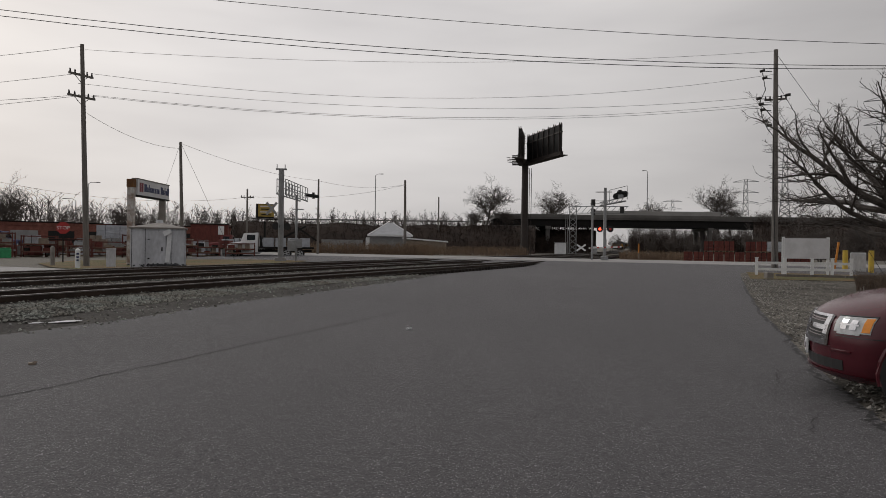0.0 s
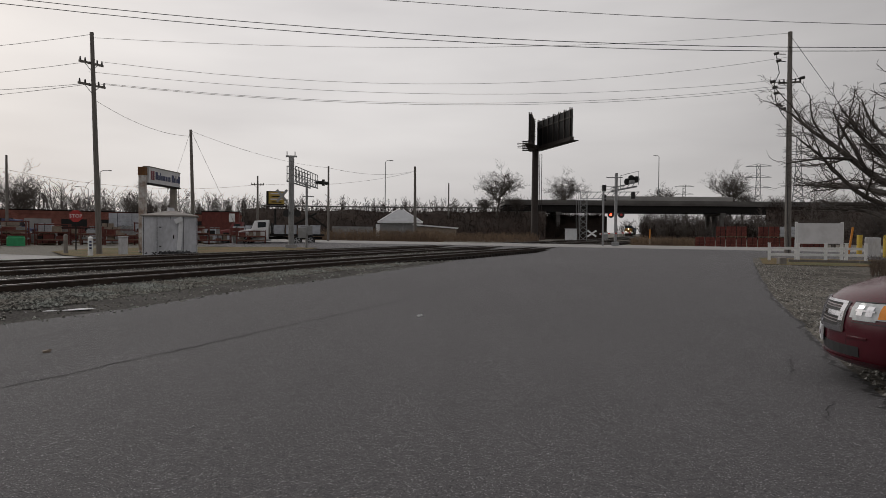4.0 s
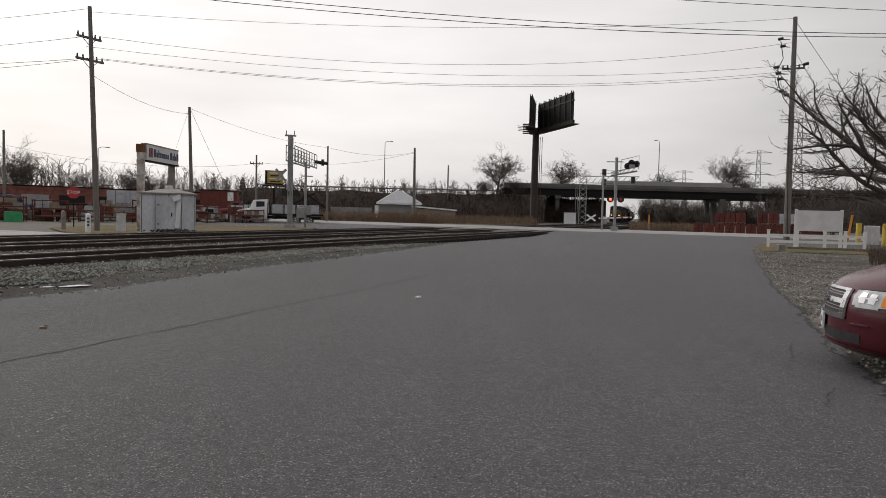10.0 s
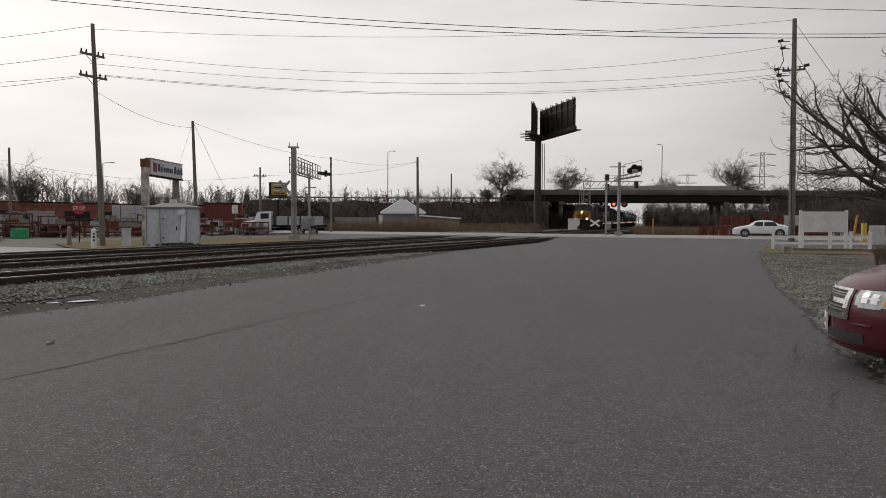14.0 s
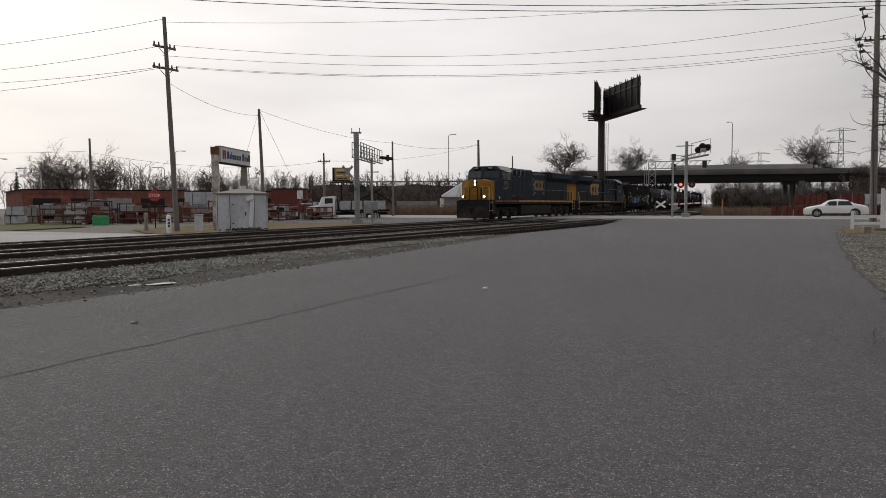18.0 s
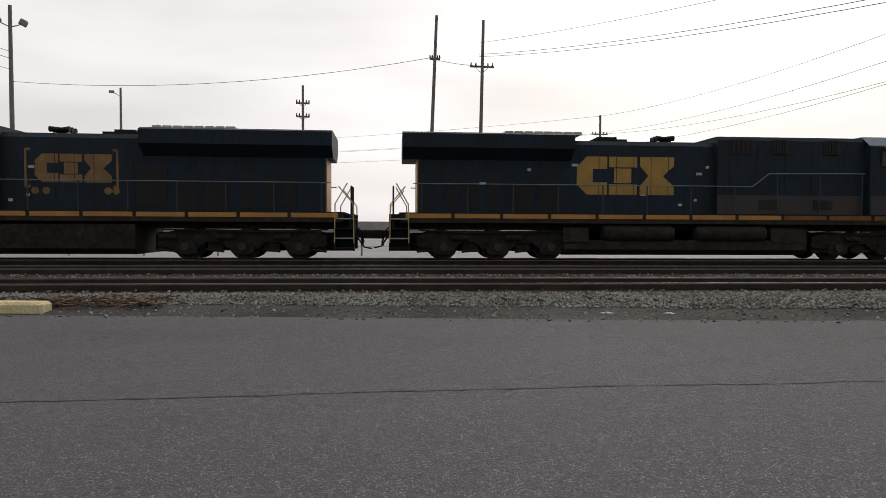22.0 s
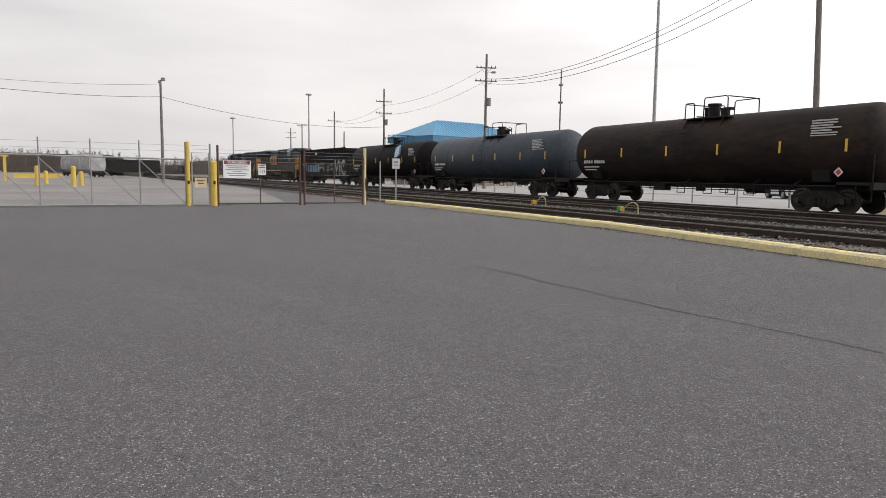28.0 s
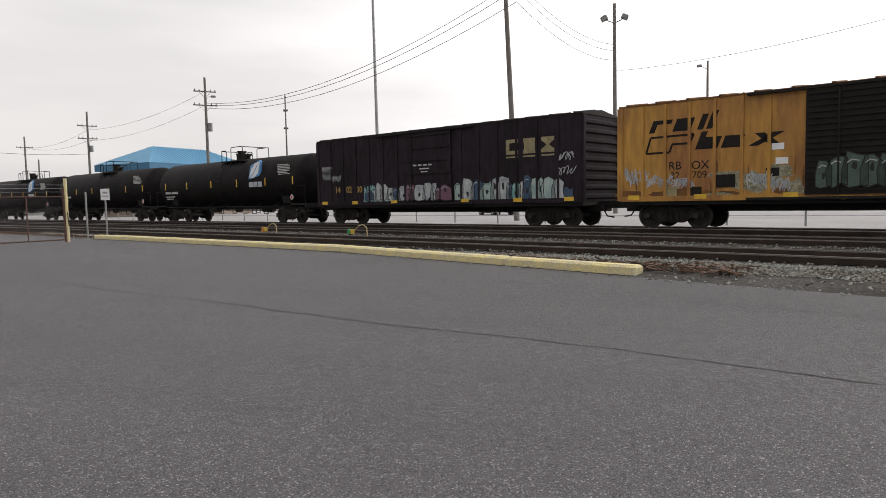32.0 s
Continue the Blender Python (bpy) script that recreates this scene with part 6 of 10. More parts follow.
def branches(b, tw, rnd, p, d, length, r, level, levels, sides, spread, up):
    """A limb of three bent pieces with side limbs. b takes the thick ones, tw the twigs."""
    q, dd = p, d
    n = 3 if level < 2 else 2
    for i in range(n):
        dd = (dd + Vector((rnd.uniform(-1, 1), rnd.uniform(-1, 1), rnd.uniform(-0.6, 1) + up)) * 0.16).normalized()
        e = q + dd * length / n
        r0, r1 = r * (1 - 0.3 * i / n), r * (1 - 0.3 * (i + 1) / n)
        (b if level < 2 else tw).cyl(q, e, r0, r1, sides if level < 2 else 3, False)
        if level < levels:
            for _ in range(2 if level else (0, 3, 5)[i]):
                ax = Vector((rnd.uniform(-1, 1), rnd.uniform(-1, 1), rnd.uniform(-0.45, 0.6))).normalized()
                nd = (dd * 0.7 + ax * spread).normalized()
                branches(b, tw, rnd, q.lerp(e, rnd.uniform(0.3, 1)), nd, length * rnd.uniform(0.5, 0.82), max(r1 * 0.55, TWIG[0]), level + 1, levels, sides, spread, up)
        q = e


def tree(name, label, seed, h, r, levels=4, spread=0.95, up=0.35, stems=1, sides=7, group="bare trees", trunkf=0.3, category="tree"):
    rnd = random.Random(seed)
    t = thing(name, pose(0, 0, 0), label, category, group)
    b, tw = B(), B()
    for k in range(stems):
        lean = Vector((rnd.uniform(-0.25, 0.25), rnd.uniform(-0.25, 0.25), 1)) if stems > 1 else Vector((0.03, 0.02, 1))
        branches(b, tw, rnd, Vector((rnd.uniform(-0.2, 0.2) * (stems > 1), rnd.uniform(-0.2, 0.2) * (stems > 1), -0.05)), lean.normalized(), h * 0.5, r, 0, levels, sides, spread, up)
    k = h / max(p[2] for p in tw.v)
    for q in (b, tw):
        q.v = [(x * k, y * k, z * k) for x, y, z in q.v]
    part("trunk", b, "bark", t, smooth=True)
    me = bpy.data.meshes.new("crown")
    me.from_pydata(tw.v, [], tw.f)
    me.materials.append(M["twig"])
    c = new("crown", me)
    c.parent = t
    return t


def put(ob, az, d, scale=1.0, turn=0.0, z=0.0):
    p = polar(az, d)
    return copy_thing(ob, pose(p.x, p.y, z, 0, 0, turn) @ Matrix.Scale(scale, 4))


def limb(b, tw, rnd, p, d, length, r, level):
    """A crooked limb that throws shoots to both sides and turns up towards its tip."""
    n = (9, 7, 6, 5)[level]
    step = length / n
    side = rnd.choice((-1, 1))
    for i in range(n):
        f = (i + 1) / n
        d = (d + Vector((rnd.uniform(-1, 1), rnd.uniform(-1, 1), rnd.uniform(-0.9, 0.9))) * (0.22 if level < 2 else 0.3) + Vector((0, 0, 0.0 if level < 2 else 0.04))).normalized()
        e = p + d * step
        r1 = max(r * (1 - 0.72 * f), 0.006)
        r0 = max(r * (1 - 0.72 * (f - 1 / n)), 0.006)
        (b if level < 2 else tw).cyl(p, e, r0, r1, 7 if level == 0 else 5 if level == 1 else 3, False)
        if level < 3 and (i > 1 or level > 0):
            for _ in range(rnd.choice((1, 1, 2)) if level == 0 else 1 if rnd.random() < 0.85 else 0):
                side = -side
                across = d.cross(Vector((rnd.uniform(-0.5, 0.5), rnd.uniform(-0.5, 0.5), 1))).normalized() * side
                nd = (d * rnd.uniform(0.55, 0.9) + across * rnd.uniform(0.5, 0.9) + Vector((0, 0, rnd.uniform(-0.3, 0.42)))).normalized()
                limb(b, tw, rnd, e, nd, length * (1.15 - 0.6 * f) * rnd.uniform(0.42, 0.6), r1 * rnd.uniform(0.55, 0.75), level + 1)
        p = e


def wide_tree(seed, r, fork, limbs, label):
    """A stout trunk that forks low into long limbs. limbs: (height, bearing, climb, length, share of the trunk's thickness)."""
    rnd = random.Random(seed)
    t = thing("bare_tree", pose(0, 0, 0), label, "tree", "bare trees")
    b, tw = B(), B()
    b.cyl((0, 0, -0.05), (0, 0, 0.3), r * 1.45, r * 1.05, 10, False)
    q = Vector((0, 0, 0.3))
    for k in range(5):
        e = Vector((rnd.uniform(-0.05, 0.05), rnd.uniform(-0.05, 0.05), 0.3 + (fork - 0.3) * (k + 1) / 5))
        b.cyl(q, e, r * (1.05 - k * 0.06), r * (0.99 - k * 0.06), 10, False)
        q = e
    for z, turn, climb, ln, th in limbs:
        a = radians(turn)
        limb(b, tw, rnd, Vector((0, 0, z)), Vector((math.cos(a), math.sin(a), climb)).normalized(), ln, r * th, 0)
    part("trunk", b, "bark", t, smooth=True)
    me = bpy.data.meshes.new("crown")
    me.from_pydata(tw.v, [], tw.f)
    me.materials.append(M["twig"])
    c = new("crown", me)
    c.parent = t
    return t


# bearings are taken from across the view, towards the road
t_near = wide_tree(17, 0.27, 3.0, ((3.0, 188, 0.62, 5.4, 0.6), (2.9, 150, 0.25, 5.0, 0.5), (2.4, 200, 0.16, 4.8, 0.42), (2.0, 168, 0.1, 4.4, 0.4), (3.0, 70, 2.6, 4.8, 0.62), (3.0, 300, 1.3, 4.4, 0.5), (2.6, 20, 0.6, 4.2, 0.45), (2.4, 255, 0.4, 3.6, 0.4), (1.9, 330, 0.2, 3.6, 0.36), (3.0, 172, 1.5, 4.4, 0.45)), "bare grey tree with long low limbs beside the road")
t_near.matrix_basis = pose(*polar(-33.75, 29.5), 0, 0, -33.5)
t_side = wide_tree(23, 0.17, 3.4, ((3.4, 100, 2.2, 4.2, 0.7), (3.2, 200, 0.9, 3.6, 0.5), (2.6, 330, 0.7, 3.8, 0.5), (3.0, 30, 1.0, 3.8, 0.5), (2.0, 190, 0.3, 3.2, 0.4), (2.3, 270, 0.4, 3.0, 0.4)), "slim bare grey tree beside the road")
t_side.matrix_basis = pose(*polar(-34.9, 31.5), 0, 0, -35)
TWIG[0] = 0.013
t_a = tree("bare_tree", "bare winter tree with a rounded crown", 5, 9.0, 0.2, 5, 0.95, 0.4)
t_a.matrix_basis = pose(*polar(-3.5, 150, 4.6), 0, 0, 0) @ Matrix.Scale(1.45, 4)
t_b = tree("bare_tree", "bare winter tree with several stems", 9, 8.0, 0.15, 4, 0.85, 0.4, 3)
t_b.matrix_basis = pose(*polar(-8.6, 185, 5.2), 0, 0, 0)
put(t_b, -5.2, 152, 0.75, 60, 5.0)
put(t_b, -2.6, 155, 0.7, 20, 5.2)
put(t_a, -8.9, 190, 1.1, 20, 5.6)
put(t_a, -22.0, 215, 1.35, 100, 6.0)
put(t_b, -22.8, 215, 1.3, 200, 6.0)
put(t_a, -17.2, 230, 1.0, 200, 6.0)
put(t_b, -25.2, 200, 0.9, 140, 6.0)
for az, d, k, tt in ((10.0, 190, 0.8, 0), (9.2, 190, 0.9, 1), (12.5, 195, 0.7, 1), (33.0, 130, 1.0, 0), (35.5, 140, 1.1, 0), (31.5, 135, 0.7, 1), (23.0, 150, 1.0, 1), (25.0, 150, 0.9, 0), (20.5, 150, 0.95, 1), (27.5, 145, 0.8, 1), (47.5, 110, 1.05, 0), (45.0, 115, 0.95, 0), (49.5, 80, 0.75, 1), (48.3, 72, 0.6, 1), (-27.0, 80, 0.55, 1), (-29.0, 72, 0.6, 1), (-31.5, 60, 0.6, 1), (8.0, 182, 0.75, 1), (11.5, 182, 0.65, 1), (7.0, 185, 0.7, 0), (13.8, 180, 0.6, 0), (-24.5, 110, 0.6, 1), (-18.5, 110, 0.5, 1), (-20.2, 105, 0.45, 1), (-16.9, 112, 0.45, 1)):
    put((t_a, t_b)[tt], az, d, k, az * 37 % 360)

# distant woods along the skyline
def far_woods():
    rnd = random.Random(8)
    b = B()

    def stick(p, h):
        d = Vector((rnd.uniform(-0.08, 0.08), rnd.uniform(-0.08, 0.08), 1))
        n = 5
        q = p.copy()
        for i in range(n):
            e = q + (d + Vector((rnd.uniform(-0.12, 0.12), rnd.uniform(-0.12, 0.12), 0))) * h / n
            b.cyl(q, e, 0.1 * (1 - 0.17 * i), 0.1 * (1 - 0.17 * (i + 1)), 3, False)
            if i:
                for _ in range(3):
                    w = Vector((rnd.uniform(-1, 1), rnd.uniform(-1, 1), rnd.uniform(0.5, 1.5))).normalized() * h * rnd.uniform(0.2, 0.36) * (1.15 - 0.14 * i)
                    o = q.lerp(e, rnd.random())
                    m = o + w * 0.5
                    f = o + w + Vector((rnd.uniform(-0.1, 0.1), rnd.uniform(-0.1, 0.1), 0.06)) * h
                    b.cyl(o, m, 0.05, 0.04, 3, False)
                    b.cyl(m, f, 0.04, 0.025, 3, False)
                    for _ in range(3):
                        c = m.lerp(f, rnd.random())
                        b.cyl(c, c + (w * 0.4 + Vector((rnd.uniform(-1, 1), rnd.uniform(-1, 1), rnd.uniform(-0.2, 0.8))) * h * 0.09), 0.028, 0.018, 3, False)
            q = e
    for i in range(420):
        az = rnd.uniform(-9, 38)
        if az < 17.5:
            stick(polar(az, rnd.uniform(178, 215), 5.0 if rnd.random() < 0.7 else 3.0), rnd.uniform(3.2, 5.5))
        else:
            stick(polar(az, rnd.uniform(135, 190), 0), rnd.uniform(5.5, 9.0))
    for i in range(300):
        stick(polar(rnd.uniform(-25, -15.3), rnd.uniform(205, 280), 0), rnd.uniform(5, 8))
    for i in range(40):
        stick(polar(rnd.uniform(-45, -24), rnd.uniform(110, 200), 2.0), rnd.uniform(4, 8))
    for i in range(110):
        stick(polar(rnd.uniform(147, 172), rnd.uniform(330, 460), 0), rnd.uniform(4, 9))
    for i in range(150):
        stick(polar(rnd.uniform(36, 64), rnd.uniform(130, 200), 0), rnd.uniform(5, 8))
    for i in range(330):
        az = rnd.uniform(135, 156)
        stick(polar(az, rnd.uniform(385, 430), max(3.5, 7.5 - abs(az - 146) * 0.45)), rnd.uniform(2, 4.5))
    for i in range(240):
        stick(polar(rnd.uniform(158, 180), rnd.uniform(400, 440), 7.5), rnd.uniform(2, 4.5))
    for i in range(70):
        stick(polar(rnd.uniform(-17.0, -13.2), rnd.uniform(300, 340), 0), rnd.uniform(4, 7))
    for i in range(60):
        stick(polar(rnd.uniform(17.5, 37), rnd.uniform(125, 150), 0), rnd.uniform(4.0, 6.5))
    me = bpy.data.meshes.new("far_woods")
    me.from_pydata(b.v, [], b.f)
    me.materials.append(M["farwood"])
    tagged(new("far_woods", me), "belt of bare winter woods, paled to look hazy", "woods", kind="stuff")


# lighter than the near twigs: distance haze is put into the base colour
M["farwood"] = mat("haze_paled_wood", (0.115, 0.098, 0.09), 0.95, vary=0.3, scale=0.2)
far_woods()


def mound(name, az0, az1, d0, d1, h, label, material="brush"):
    """A long bank, sloping up to a flat top."""
    b = B()
    n = 50
    for i in range(n + 1):
        az = az0 + (az1 - az0) * i / n
        for d, z in ((d0, 0.0), (d0 + 4, h * 0.35), (d0 + 11, h * 0.85), (d0 + 15, h), (d1, h), (d1 + 20, -0.1)):
            p = polar(az, d, z)
            w = noise.noise((p.x * 0.15, p.y * 0.15, 1.0)) * 0.6 * (0 < z)
            b.v.append((p.x, p.y, z + w))
    for i in range(n):
        for k in range(5):
            a = i * 6 + k
            b.f.append((a, a + 1, a + 7, a + 6))
    return tagged(part(name, b, material), label, "embankment", kind="structure")


mound("embankment", 17.5, -7.6, 140, 185, 6.0, "brush-covered embankment of dark dry undergrowth")
mound("low_bank", -15.3, -29, 215, 260, 4.6, "low dark bank of brush beyond the bridge")
mound("wooded_hill", 153.5, 137.5, 375, 430, 7.0, "low dark wooded hill beyond the yard")
mound("wooded_hill", 180, 158.5, 390, 440, 9.5, "low dark wooded hill beyond the yard")
mound("wooded_hill", 162, 134, 395, 440, 5.2, "low dark wooded hill beyond the yard")
mound("low_bank", -7.0, -12.6, 160, 200, 5.6, "dark bank of brush under the bridge")
mound("embankment", -24.5, -60, 125, 200, 6.0, "brush-covered embankment of dark dry undergrowth")


M["shrub"] = mat("brown_shrub_twig", (0.12, 0.085, 0.062), 0.95, vary=0.4, scale=1.5, isl=0.3)


def brush(name, rows, label, material, count, seed, rr=0.035):
    """Upright stalks and tangles. rows: (azimuth from, to, distance from, to, height, ground height from, to)."""
    rnd = random.Random(seed)
    b = B()
    for az0, az1, d0, d1, h, z0, z1 in rows:
        for _ in range(count):
            f = rnd.random()
            p = polar(rnd.uniform(az0, az1), d0 + (d1 - d0) * f, z0 + (z1 - z0) * f)
            hh = h * rnd.uniform(0.45, 1.1)
            q = p + Vector((rnd.uniform(-0.3, 0.3), rnd.uniform(-0.3, 0.3), 1)) * hh
            b.cyl(p, q, rr, rr * 0.3, 3, False)
            for _ in range(3):
                f2 = p.lerp(q, rnd.uniform(0.3, 1))
                b.cyl(f2, f2 + Vector((rnd.uniform(-1, 1), rnd.uniform(-1, 1), rnd.uniform(0, 1))) * hh * 0.35, rr * 0.7, rr * 0.3, 3, False)
    me = bpy.data.meshes.new(name)
    me.from_pydata(b.v, [], b.f)
    me.materials.append(M[material])
    return tagged(new(name, me), label, "brush", kind="stuff")


brush("bank_brush", [(17.5, -7.6, 141, 156, 2.2, 0.3, 5.6), (-24.5, -42, 126, 142, 2.4, 0.3, 5.6), (-7.6, -12.4, 160, 172, 2.0, 0.3, 5.0), (-15.4, -26, 205, 225, 3.0, 0, 3.0)], "tangled bare undergrowth on the bank", "brush", 1500, 1, 0.07)
brush("dry_reeds", [(14, 6.5, 92, 100, 1.5, 0, 0), (6.5, 1.0, 94, 106, 1.5, 0, 0), (1.0, -7.0, 100, 118, 1.3, 0, 0), (-14.5, -20, 80, 95, 1.0, 0, 0)], "tall tawny dry reeds and weeds", "reed", 900, 2, 0.03)
brush("roadside_shrub", [(-36.5, -31.3, 29, 35, 0.6, 0, 0), (-40, -32.6, 24, 30, 0.5, 0, 0)], "dense bare roadside shrub", "shrub", 800, 3, 0.008)

# ---- the overpass ----


def overpass():
    a, c = polar(-4.0, 168), polar(-31, 196)
    d = c - a
    L = d.length
    ang = math.degrees(math.atan2(d.y, d.x))
    m = (a + c) / 2
    ov = tagged(new("overpass"), "long grey concrete highway overpass above the tracks", "bridge", kind="structure")
    ov.matrix_basis = pose(m.x, m.y, 0, 0, 0, ang)
    part("deck", B().box(0, 0, 8.35, L, 12, 0.5), "bridge", ov)
    for y in (-5.2, -2.6, 0, 2.6, 5.2):
        part("girder", B().box(0, y, 7.3, L, 0.5, 1.7), "steel_dark", ov)
    part("parapet", B().box(0, -6.0, 8.9, L, 0.3, 0.75), "bridge", ov)
    part("parapet", B().box(0, 6.0, 8.9, L, 0.3, 0.75), "bridge", ov)
    part("sound_barrier", B().box(-6.0, -5.8, 9.75, 31, 0.15, 1.1), "barrier", ov, "pale grey barrier panels on the parapet")
    for x in (-L / 2 + 13, 7.5, L / 2 - 16):
        for y in (-4.5, 0, 4.5):
            part("column", B().cyl((x, y, -0.2), (x, y, 6.1), 0.55, n=14), "bridge", ov)
        part("pier_cap", B().box(x, 0, 6.15, 1.3, 11, 0.7), "bridge", ov)
    part("abutment", B().box(-L / 2 + 5, 0, 3.2, 10, 11.6, 6.6), "bridge", ov)
    # guard rail running on along the embankment
    gr = tagged(new("guard_rail"), "thin highway guard rail along the bank top", "guard rail", kind="structure")
    pts = [polar(az, 158 + 0.2 * az, 7.1) for az in range(16, -5, -2)]
    part("rail_beam", B().tube(pts, 0.16, 4), "bridge", gr)
    for p in pts[::2]:
        part("post", B().box(p.x, p.y, 6.4, 0.2, 0.2, 1.5), "bridge", gr)


M["barrier"] = mat("grey_barrier", (0.33, 0.32, 0.31), 0.85, vary=0.2, scale=0.3)
overpass()


def street_lamp(az, d, z0, h, arm):
    p = polar(az, d)
    sl = thing("street_lamp", pose(p.x, p.y, z0, 0, 0, az), "slim grey highway lamp with a curved arm", "street lamp", "highway lamps")
    part("column", B().cyl((0, 0, 0), (0, 0, h), 0.13, 0.08, 8), "galv", sl)
    part("arm", B().tube([(0, 0, h), (arm * 0.3, 0, h + 0.35), (arm, 0, h + 0.4)], 0.06), "galv", sl)
    part("lamp_head", B().box(arm * 1.1, 0, h + 0.38, 0.7, 0.3, 0.16, ch=0.04), "lampgrey", sl)


street_lamp(-16.6, 178, 8.6, 12.0, -0.9)
street_lamp(5.9, 165, 5.9, 12.3, 1.4)
street_lamp(27.85, 150, 5.0, 7.6, 1.6)
street_lamp(28.65, 150, 4.0, 5.2, -1.8)
street_lamp(40.5, 130, 0, 9.0, 2.8)
street_lamp(37.0, 130, 0, 7.5, -2.8)


def pylon(az, d, h, w):
    p = polar(az, d)
    py = thing("power_pylon", pose(p.x, p.y, 0, 0, 0, az), "grey steel lattice power pylon", "pylon", "pylons")
    b = B()
    lv = [(0, w), (h * 0.35, w * 0.55), (h * 0.6, w * 0.3), (h, w * 0.2)]
    for sx, sy in ((-1, -1), (1, -1), (1, 1), (-1, 1)):
        b.tube([(sx * k / 2, sy * k / 2, z) for z, k in lv], 0.16, 4)
    for (z0, w0), (z1, w1) in zip(lv[:-1], lv[1:]):
        n = 4
        for i in range(n):
            za, zb = z0 + (z1 - z0) * i / n, z0 + (z1 - z0) * (i + 1) / n
            wa, wb = w0 + (w1 - w0) * i / n, w0 + (w1 - w0) * (i + 1) / n
            for sy in (-1, 1):
                b.cyl((-wa / 2, sy * wa / 2, za), (wb / 2, sy * wb / 2, zb), 0.09, n=4).cyl((wa / 2, sy * wa / 2, za), (-wb / 2, sy * wb / 2, zb), 0.09, n=4)
    part("lattice_tower", b, "galv", py)
    for z in (0.68, 0.82, 0.97):
        part("pylon_arm", B().cyl((-w * 0.75, 0, h * z), (w * 0.75, 0, h * z), 0.14, n=5).cyl((-w * 0.75, 0, h * z), (0, 0, h * z + 1.2), 0.09, n=4).cyl((w * 0.75, 0, h * z), (0, 0, h * z + 1.2), 0.09, n=4), "galv", py)


pylon(-23.9, 330, 32.5, 7)
pylon(-18.55, 480, 34, 8)
pylon(-26.6, 250, 35, 6)
pylon(-32.9, 230, 46, 7)

# ---- railway signals and the crossing ----
M["signal_black"] = mat("signal_black", (0.012, 0.012, 0.012), 0.6)
M["red_on"] = mat("lit_red_signal", (1.0, 0.05, 0.02), 0.4, glow=9)
M["redpaint"] = mat("red_paint", (0.42, 0.04, 0.035), 0.6, vary=0.15)


def crossing_mast():
    p = polar(-13.3, 66)
    cm = thing("crossing_signal", pose(p.x, p.y, 0.15, 0, 0, -13), "level crossing signal with flashing red lights and cantilever", "crossing signal")
    part("mast", B().cyl((0, 0, 0), (0, 0, 7.0), 0.14, n=12), "galv", cm)
    part("base", B().box(0, 0, 0.25, 0.7, 0.7, 0.5, ch=0.05), "galv", cm)
    arm = B().cyl((-0.5, 0, 5.3), (1.9, 0, 5.75), 0.09, n=6).cyl((-0.5, 0, 5.6), (1.9, 0, 6.15), 0.05, n=5)
    for k in range(5):
        x = -0.4 + k * 0.45
        arm.cyl((x, 0, 5.3 + 0.19 * (x + 0.5)), (x + 0.3, 0, 5.6 + 0.23 * (x + 0.8)), 0.03, n=4)
    part("cantilever_arm", arm, "galv", cm)
    part("walk_rail", B().tube([(0.4, -0.3, 5.5), (0.4, -0.3, 6.75), (2.0, -0.3, 7.15), (2.0, -0.3, 5.9)], 0.035), "galv", cm)
    part("finial_bar", B().cyl((-0.9, 0, 6.6), (0.6, 0, 6.6), 0.05, n=6), "galv", cm)
    for x, z in ((1.0, 6.2), (1.8, 6.4), (1.35, 6.5)):
        part("signal_head", B().cyl((x, -0.1, z), (x, 0.25, z), 0.3, n=16).box(x, -0.25, z + 0.12, 0.3, 0.4, 0.04), "signal_black", cm)
    part("head_box", B().box(1.4, -0.3, 6.15, 0.5, 0.3, 0.35, ch=0.04), "galv", cm)
    for x, z in ((-1.1, 4.7), (-1.1, 5.6), (1.55, 4.9)):
        part("signal_head", B().cyl((x, 0, z - 0.3), (x, 0, z + 0.3), 0.2, n=10), "signal_black", cm)
    part("light_bar", B().cyl((-0.6, -0.2, 3.08), (0.6, -0.2, 3.08), 0.05, n=6), "galv", cm)
    for x in (-0.45, 0.5):
        hd = part("flasher", B().cyl((x, -0.3, 3.08), (x, -0.2, 3.08), 0.3, n=18), "signal_black", cm, "black backed flasher")
        part("lens", B().cyl((x, -0.36, 3.08), (x, -0.31, 3.08), 0.12, n=16), "red_on" if x < 0 else "redpaint", hd, "lit red lens" if x < 0 else "dark red lens between flashes")
    part("gate_mechanism", B().box(-0.9, -0.3, 1.1, 0.4, 0.5, 0.7, ch=0.04), "galv", cm)
    ga = part("gate_arm", B().box(0.05, -0.6, 1.35, 3.0, 0.05, 0.12, ry=-3), "white", cm, "lowered white and red gate arm")
    for k in range(5):
        part("stripe", B().box(-1.2 + k * 0.62, -0.6, 1.35 + (-1.25 + k * 0.62) * 0.052, 0.2, 0.06, 0.125, ry=-3), "redpaint", ga)
    q = polar(-12.3, 65)
    sp = thing("signal_pole", pose(q.x, q.y, 0.15, 0, 0, -12), "slim grey crossing signal pole", "signal pole")
    part("shaft", B().cyl((0, 0, 0), (0, 0, 5.3), 0.09, n=8), "galv", sp)
    part("cap_bar", B().cyl((-0.25, 0, 4.6), (0.25, 0, 4.6), 0.04, n=6), "galv", sp)
    part("crossbuck", B().box(-1.0, -0.1, 1.3, 1.0, 0.04, 0.16, ry=35).box(-1.0, -0.13, 1.3, 1.0, 0.04, 0.16, ry=-35), "white", sp)


crossing_mast()


